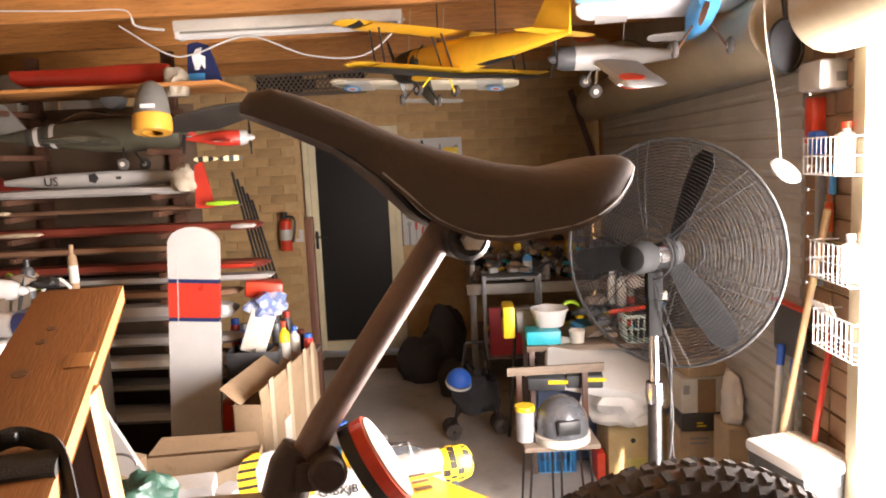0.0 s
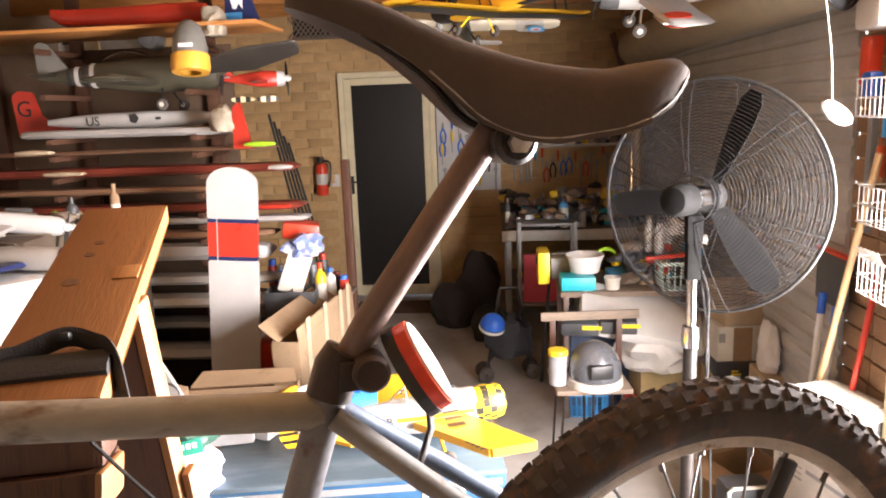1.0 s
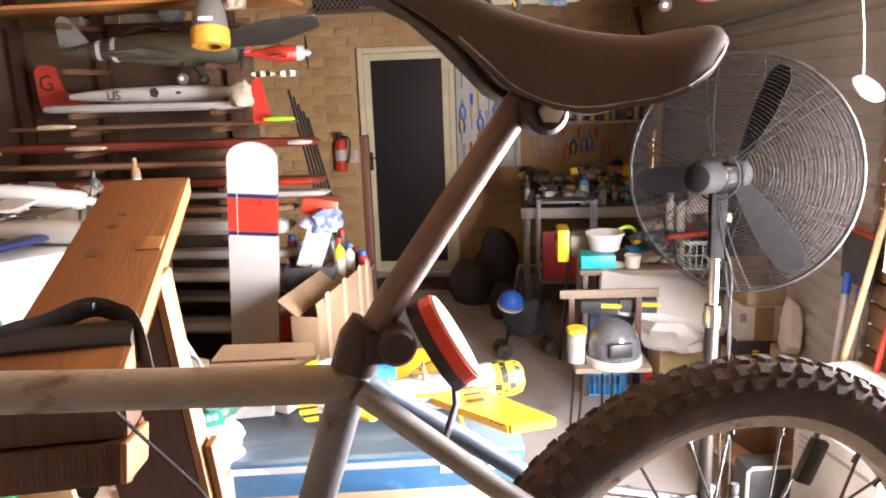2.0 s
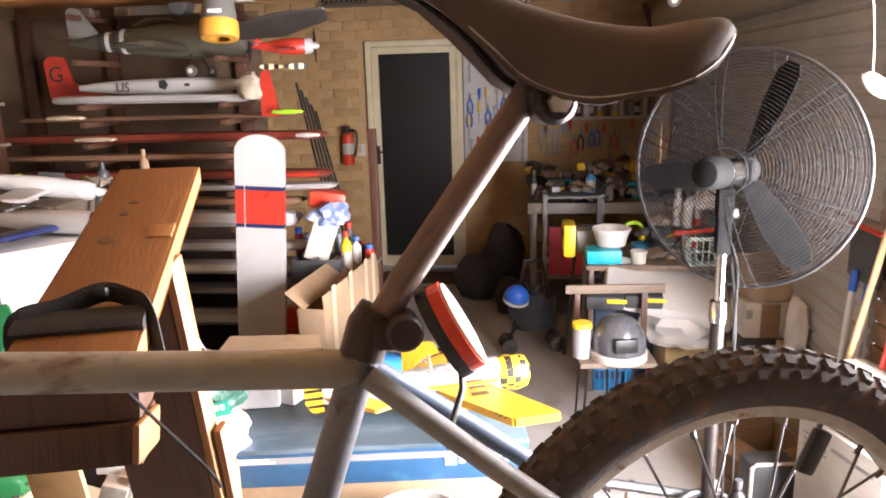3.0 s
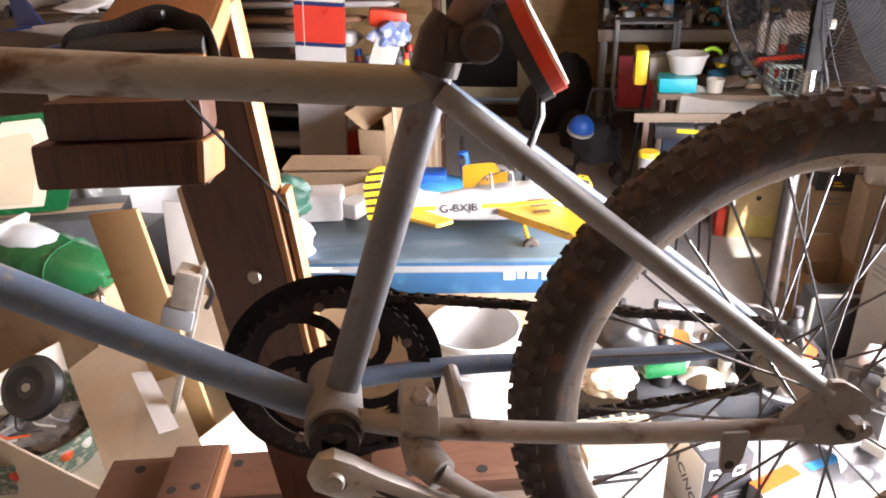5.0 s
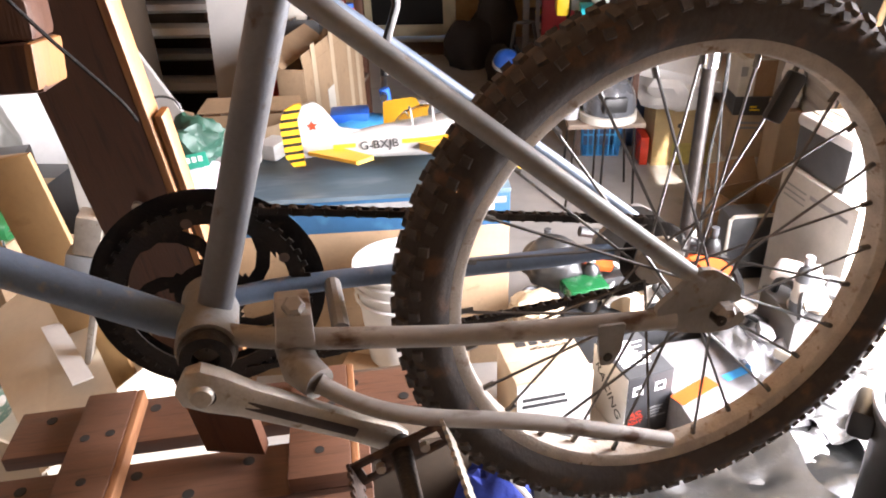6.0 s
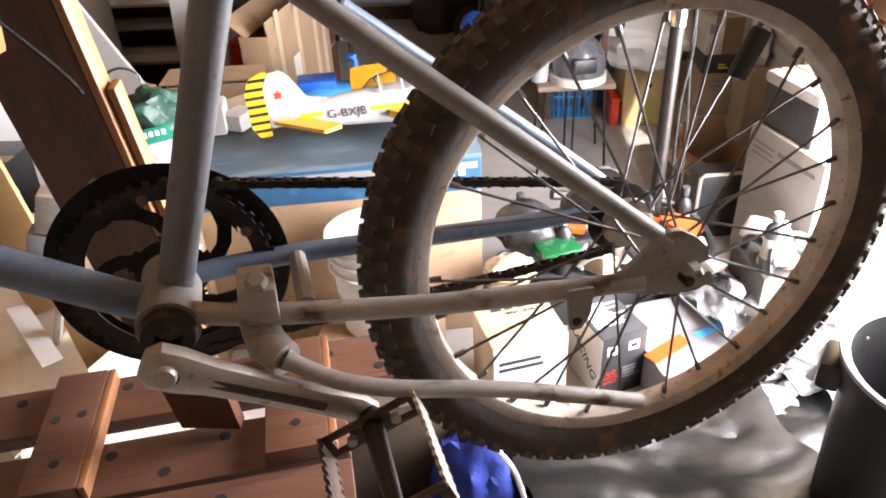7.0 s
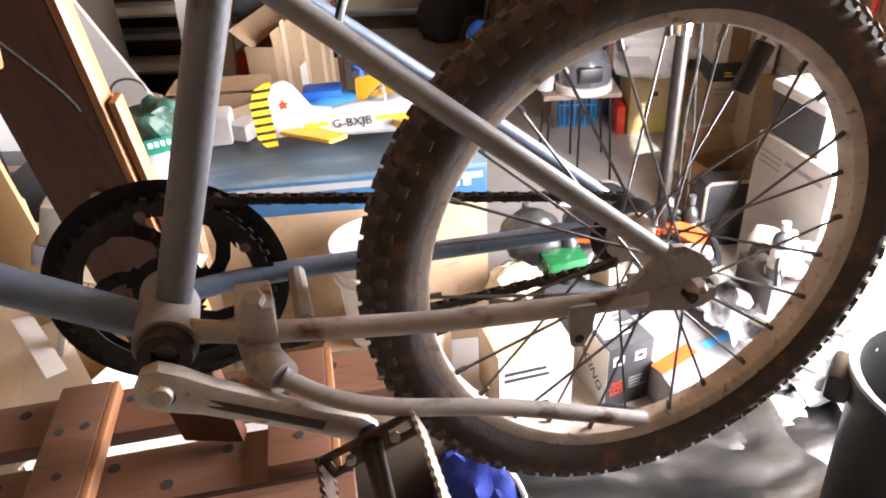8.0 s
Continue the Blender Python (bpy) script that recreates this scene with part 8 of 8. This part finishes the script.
single("bag_strap", tube(curve_points([(0.46, 1.09, 0.60), (0.52, 1.08, 0.57), (0.58, 1.09, 0.47), (0.61, 1.11, 0.34)], 5), 0.006, 6), WHITE, Matrix(), "pale piping strap of the blue bag", "strap")
bin_ = thing("rubbish_bin", turned(1.435, 1.18, 0.0), "dark grey round plastic rubbish bin", "bin")
part("body", lathe([(0, 0), (0.165, 0), (0.188, 0.61), (0.198, 0.615), (0.202, 0.645), (0.196, 0.65), (0.185, 0.645), (0.160, 0.02), (0, 0.02)], 44), BLACK_PLASTIC, bin_)
part("rim", lathe([(0.197, 0.644), (0.206, 0.646), (0.206, 0.656), (0.197, 0.657)], 44, close=True), GREY_STEEL, bin_, "pale worn rim")
for k in range(12):
    a = 2 * math.pi * k / 12
    part("rivet", lathe([(0, 0), (0.005, 0), (0, 0.003)], 8, m=Matrix.Translation((0.180 * math.cos(a), 0.180 * math.sin(a), 0.6)) @ Matrix.Rotation(a, 4, "Z") @ Matrix.Rotation(radians(-90), 4, "Y")), ALLOY, bin_)
for a in (2.6, -0.5):
    part("side_handle", box((0.05, 0.10, 0.07), (0.205 * math.cos(a), 0.205 * math.sin(a), 0.57), 0.015, Euler((0, 0, a)).to_matrix()), BLACK_PLASTIC, bin_)
# scattered parts between the cartons and the fan
obx = carton(turned(1.555, 3.08, 0.0, 24), 0.26, 0.22, 0.22, "open brown carton on the floor by the fan", CARD, CARD, flaps=(("left", -10), ("back", 60), ("front", -30)))
amp = thing("radio_speaker", turned(1.455, 2.78, 0.0, 8), "grey portable speaker with a pale rounded frame", "speaker")
part("case", box((0.19, 0.13, 0.24), (0, 0, 0.17), 0.025), DARK_PLASTIC, amp)
part("frame", tube([(-0.095, -0.066, 0.06), (-0.095, -0.066, 0.28), (-0.08, -0.066, 0.295), (0.08, -0.066, 0.295), (0.095, -0.066, 0.28), (0.095, -0.066, 0.06)], 0.008, 8), OFFWHITE, amp, "pale rounded frame")
part("foot", box((0.18, 0.12, 0.05), (0, 0, 0.025), 0.006), BLACK_PLASTIC, amp)
for x, y, z, r, s in ((0.815, 2.25, 0.335, 20, 0.12), (1.19, 2.27, 0.32, -25, 0.15), (1.13, 2.36, 0.30, 60, 0.12)):
    single("orange_part", slab([(-0.5 * s, 0), (-0.3 * s, 0.3 * s), (0.1 * s, 0.36 * s), (0.5 * s, 0.2 * s), (0.4 * s, -0.2 * s), (0, -0.12 * s)], 0.02, bevel=0.005), ORANGE, turned(x, y, z, r, 18, 10), "bright orange plastic model part", "model part", "orange parts on the heap")
hp = thing("scrap_box", turned(0.98, 2.32, 0.0, 6), "low dark crate full of model parts", "crate")
part("crate_body", box((0.6, 0.34, 0.2), (0, 0, 0.10), 0.008), DARK_PLASTIC, hp)
small_heap(0.62, 1.26, 2.16, 2.46, 0.2, 34, 15, "parts heaped in the crate", 0.07, [BLACK_PLASTIC, DARK_PLASTIC, OFFWHITE, GREY_STEEL, CLEARBAG, CARD_PALE, WHITE, DARK_PLASTIC], drills=0.0)
sc2 = carton(turned(1.50, 2.12, 0.0, 10), 0.26, 0.22, 0.29, "grey carton of scrap beside the bin", mat("grey_carton", (0.11, 0.105, 0.10), 0.8, 0, 0.12, 8, 0.1), tape=False)
small_heap(1.41, 1.58, 2.05, 2.19, 0.298, 12, 44, "scrap on the grey carton", 0.05, [WHITE, CLEARBAG, GREY_STEEL, DARK_PLASTIC, BLACK_PLASTIC, OFFWHITE], drills=0.0)
for p, q, r in (((0.75, 2.3, 0.44), (1.1, 2.4, 0.34), 0.018), ((0.9, 2.24, 0.36), (1.3, 2.3, 0.22), 0.016), ((1.12, 2.2, 0.3), (1.36, 2.12, 0.2), 0.014)):
    pole(p, q, r, BLACK_PLASTIC, "black_tube", "black carbon tube lying on the heap", "tube", "tubes on the heap")
ring = single("black_hoop", tube([(0.16 * math.cos(a), 0.16 * math.sin(a), 0) for a in (2 * math.pi * k / 40 for k in range(40))], 0.014, 8, closed=True), BLACK_PLASTIC, turned(1.14, 2.24, 0.30, 0, 22, 14), "black hoop lying on the heap of parts", "hoop")
single("tan_glove", lumpy((0.2, 0.14, 0.12), 81, 0.4, 4), mat("tan_leather", (0.42, 0.33, 0.22), 0.7, 0, 0.15, 14, 0.2), turned(0.60, 2.06, 0.24), "crumpled tan leather glove", "glove")
single("green_lid", box((0.14, 0.1, 0.05), (0, 0, 0.025), 0.012), GREEN, turned(0.76, 2.12, 0.30, 20), "small green plastic lid on the heap", "lid")
single("black_case", lumpy((0.22, 0.18, 0.2), 83, 0.2, 4), BLACK_PLASTIC, turned(0.66, 2.22, 0.30), "rounded black case beside the long carton", "case")
for k in range(4):
    single("silver_part", box((0.08, 0.05, 0.03), (0, 0, 0), 0.008), ALLOY if k % 2 else CLEARBAG, turned(1.22 + 0.05 * k, 2.2 - 0.09 * k, 0.3 - 0.03 * k, 40 * k, 20, 10), "shiny metal bracket on the heap", "bracket", "brackets on the heap")

# ---- under the ceiling ----
fx = thing("fluorescent_light", turned(-0.37, 4.05, 2.52), "unlit white twin fluorescent batten light", "light")
part("housing", box((1.22, 0.11, 0.06), (0, 0, 0.05), 0.008), OFFWHITE, fx)
for y in (-0.03, 0.03):
    part("tube_lamp", tube([(-0.59, y, 0.002), (0.59, y, 0.002)], 0.013, 12), WHITE, fx, "white glass tube, off")
for x in (-0.595, 0.595):
    part("end_cap", box((0.025, 0.09, 0.04), (x, 0, 0.005), 0.004), WHITE, fx)
single("cable", tube(curve_points([(-1.3, 4.07, 2.60), (-1.05, 4.07, 2.44), (-0.9, 4.06, 2.43), (-0.6, 4.06, 2.51), (-0.3, 4.06, 2.40), (-0.05, 4.06, 2.37), (0.1, 4.06, 2.42), (0.25, 4.06, 2.56)], 6), 0.005, 6), WHITE, Matrix(), "white cable looping under the joists", "cable")
single("cable", tube(curve_points([(-1.9, 3.98, 2.69), (-1.5, 3.98, 2.67), (-1.22, 3.98, 2.66), (-1.17, 3.98, 2.58), (-1.02, 3.98, 2.55)], 6), 0.007, 6), WHITE, Matrix(), "white conduit under the joists", "cable")
lat = thing("lattice_vent", turned(-0.83, 6.82, 2.45), "brown timber lattice panel over the screen door", "lattice")
part("frame", box((1.02, 0.03, 0.03), (0, 0, 0.19), 0.003), GREYWOOD, lat)
part("frame", box((1.02, 0.03, 0.03), (0, 0, 0.0), 0.003), GREYWOOD, lat)
part("backing", box((1.0, 0.008, 0.17), (0, 0.012, 0.095)), HOLE, lat)
for k in range(22):
    for s in (-1, 1):
        part("lattice_strip", box((0.012, 0.006, 0.235), (-0.47 + k * 0.045, -0.004 * s, 0.095), 0.0, Euler((0, radians(38 * s), 0)).to_matrix()), GREYWOOD, lat)
single("timber_plate", box((1.6, 0.06, 0.07), (0, 0, 0), 0.004), BEAM, turned(-0.9, 6.80, 2.72), "orange pine wall plate above the door", "timber")

yel = model_plane(turned(0.60, 3.78, 2.32, -50.7, 0, 0), "large yellow and black model biplane hung from the joists", 1.3, 1.28, YELLOW_FILM, YELLOW_FILM, YELLOW_FILM, YELLOW_FILM, BLACK_PLASTIC, wings=2, chord=0.2, fat=0.06, group="models hung from the ceiling", wing_z=-0.07, canopy=False, gear=YELLOW, fat_z=1.45)
part("belly", loft([oval((x, 0, -0.055), 0.045 * k, 0.022 * k, 12) for x, k in ((-0.5, 0.6), (-0.3, 1.0), (0.0, 0.85), (0.3, 0.3))]), BLACK_PLASTIC, yel, "black lower fuselage")
for s in (-1, 1):
    part("dark_tip", wing_slice(0.19 * 0.88, 0.19 * 0.16, 1.0, 1.28, s * 0.52, s * 0.60, 1.03), BLACK_PLASTIC, yel, "black wing tip", at=Matrix.Translation((-0.186, 0, 0.132)))
part("under_wing", wing_mesh(1.2, 0.18, 0.006, 0.9, 0.02), BLACK_PLASTIC, yel, "black underside of the lower wing", at=Matrix.Translation((-0.154, 0, -0.094)))
for x, y in ((-0.3, 0.02), (0.2, -0.02)):
    part("hanging_cord", tube([(x, y, 0.05), (x, y, 0.5)], 0.004, 5), BLACK_PLASTIC, yel)
zero = model_plane(turned(1.31, 3.62, 2.25, 5, 20, 0), "pale grey model plane with red discs hung from the joists", 0.64, 1.05, FILM_WHITE, FILM_WHITE, FILM_WHITE, FILM_GREY, DARK_PLASTIC, chord=0.22, fat=0.045, group="models hung from the ceiling", gear=ALLOY)
for s in (-1, 1):
    part("red_disc", lathe([(0, 0), (0.05, 0), (0.05, 0.0015), (0, 0.0015)], 24, m=Matrix.Translation((-0.085, s * 0.41, -0.034))), RED, zero, "red disc")
    part("red_disc", lathe([(0, 0), (0.055, 0), (0.055, 0.005), (0, 0.005)], 24, m=Matrix.Translation((-0.085, s * 0.41, 0.004))), RED, zero, "red disc")
raf = model_plane(turned(0.33, 4.45, 2.24, 86, 3, 12), "cream model plane with blue and white roundels hung under the joists", 0.8, 1.1, FILM_OLIVE, mat("cream_wing_film", (0.66, 0.60, 0.46), 0.45, 0, 0.07, 8, 0.04), OFFWHITE, FILM_OLIVE, BLACK_PLASTIC, chord=0.19, fat=0.05, group="models hung from the ceiling", wing_z=-0.02)
for s in (-1, 1):
    roundel(raf, Matrix.Translation((-0.09, s * 0.42, -0.045)) @ Matrix.Rotation(radians(180), 4, "X"), 0.05, (SKYBLUE, WHITE, RED))
    part("hanging_cord", tube([(-0.05, s * 0.1, 0.02), (-0.05, s * 0.1, 0.45)], 0.002, 5), STRING, raf)
blu = model_plane(turned(1.46, 3.0, 2.295, 80, 0, 5), "white and blue high-wing model plane hung from the joists", 0.62, 0.92, SKYBLUE, mat("white_blue_edged_film", (0.74, 0.76, 0.78), 0.35, 0, 0.06, 8, 0.03), FILM_WHITE, SKYBLUE, SKYBLUE, chord=0.3, fat=0.045, group="models hung from the ceiling", wing_z=0.05, gear=BENCHWOOD, prop=BENCHWOOD)
part("blue_edge", wing_mesh(0.92, 0.05, 0.03, 0.9, 0.02), mat("light_blue_film", (0.16, 0.36, 0.55), 0.35, 0, 0.06, 8, 0.03), blu, "light blue leading edge", at=Matrix.Translation((-0.205, 0, 0.046)))
for ob_, h in ((zero, 0.35), (blu, 0.3)):
    part("hanging_cord", tube([(0, 0.02, 0.05), (0, 0.02, 0.05 + h)], 0.002, 5), STRING, ob_)
ff = thing("wall_fan", turned(1.66, 2.665, 2.05, 30), "small dark round fan high on the wall", "fan")
part("guard", tube([(0.09 * math.cos(a), 0, 0.09 + 0.09 * math.sin(a)) for a in (2 * math.pi * k / 32 for k in range(32))], 0.006, 6, closed=True), BLACK_PLASTIC, ff)
part("disc", lathe([(0, -0.01), (0.085, -0.005), (0.085, 0.005), (0, 0.01)], 24, m=Matrix.Translation((0, 0.01, 0.09)) @ QUARTER), DARK_PLASTIC, ff)
part("bracket", tube([(0, 0.0, 0.18), (0.0, 0.02, 0.3)], 0.01, 8), BLACK_PLASTIC, ff)
single("stud_brace", box((0.05, 0.04, 0.75), (0, 0, 0), 0.003), BENCHWOOD, turned(1.62, 6.6, 2.0, 0, 0, -18), "slanting timber brace in the back corner", "timber")

# ---- bricks of the back wall and the pier ----
def brick_mesh(size):
    mesh = bpy.data.meshes.new("brick")
    bm = box(size, (0, 0, 0), 0.003)
    smooth(bm)
    bm.to_mesh(mesh)
    bm.free()
    mesh.materials.append(BRICK)
    return mesh


full, half = brick_mesh((0.230, 0.024, 0.076)), brick_mesh((0.110, 0.024, 0.076))
near_count = 0
rest = bmesh.new()
rnd = random.Random(3)
for row in range(int(TOP / 0.086)):
    z = 0.043 + row * 0.086
    x = LEFT_X + (0.12 if row % 2 else 0.0)
    while x < WALL_X - 0.1:
        cx = x + 0.115
        x += 0.24
        if cx + 0.118 > DOOR_L and cx - 0.118 < DOOR_R and z < DOOR_TOP + 0.04:
            continue
        y = WALL_Y - 0.004 + rnd.uniform(-0.002, 0.002)
        if -2.1 < cx < -0.95 and z > 0.6 and near_count < 230 or (0.0 < cx < 1.7 and z > 1.55 and near_count < 295):
            b = bpy.data.objects.new("brick", full)
            scene.collection.objects.link(b)
            b.parent = wall_n
            b.matrix_world = Matrix.Translation((cx, y, z))
            near_count += 1
        else:
            box((0.230, 0.024, 0.076), (cx, y, z), bm=rest)
tagged(part("brick_courses", rest, BRICK, wall_n), kind="stuff")
pier = bpy.data.objects["wall_east_pier"]
pm = brick_mesh((0.024, 0.20, 0.076))
PIERBRICK = mat("brown_brick", (0.27, 0.16, 0.09), 0.85, 0, 0.15, 9, 0.3, each=0.15)
pm.materials.clear()
pm.materials.append(PIERBRICK)
for row in range(25):
    for k in range(2):
        b = bpy.data.objects.new("brick", pm)
        scene.collection.objects.link(b)
        b.parent = pier
        b.matrix_world = Matrix.Translation((WALL_X - 0.004, GATE_B + 0.105 + 0.21 * k, 0.043 + row * 0.086))
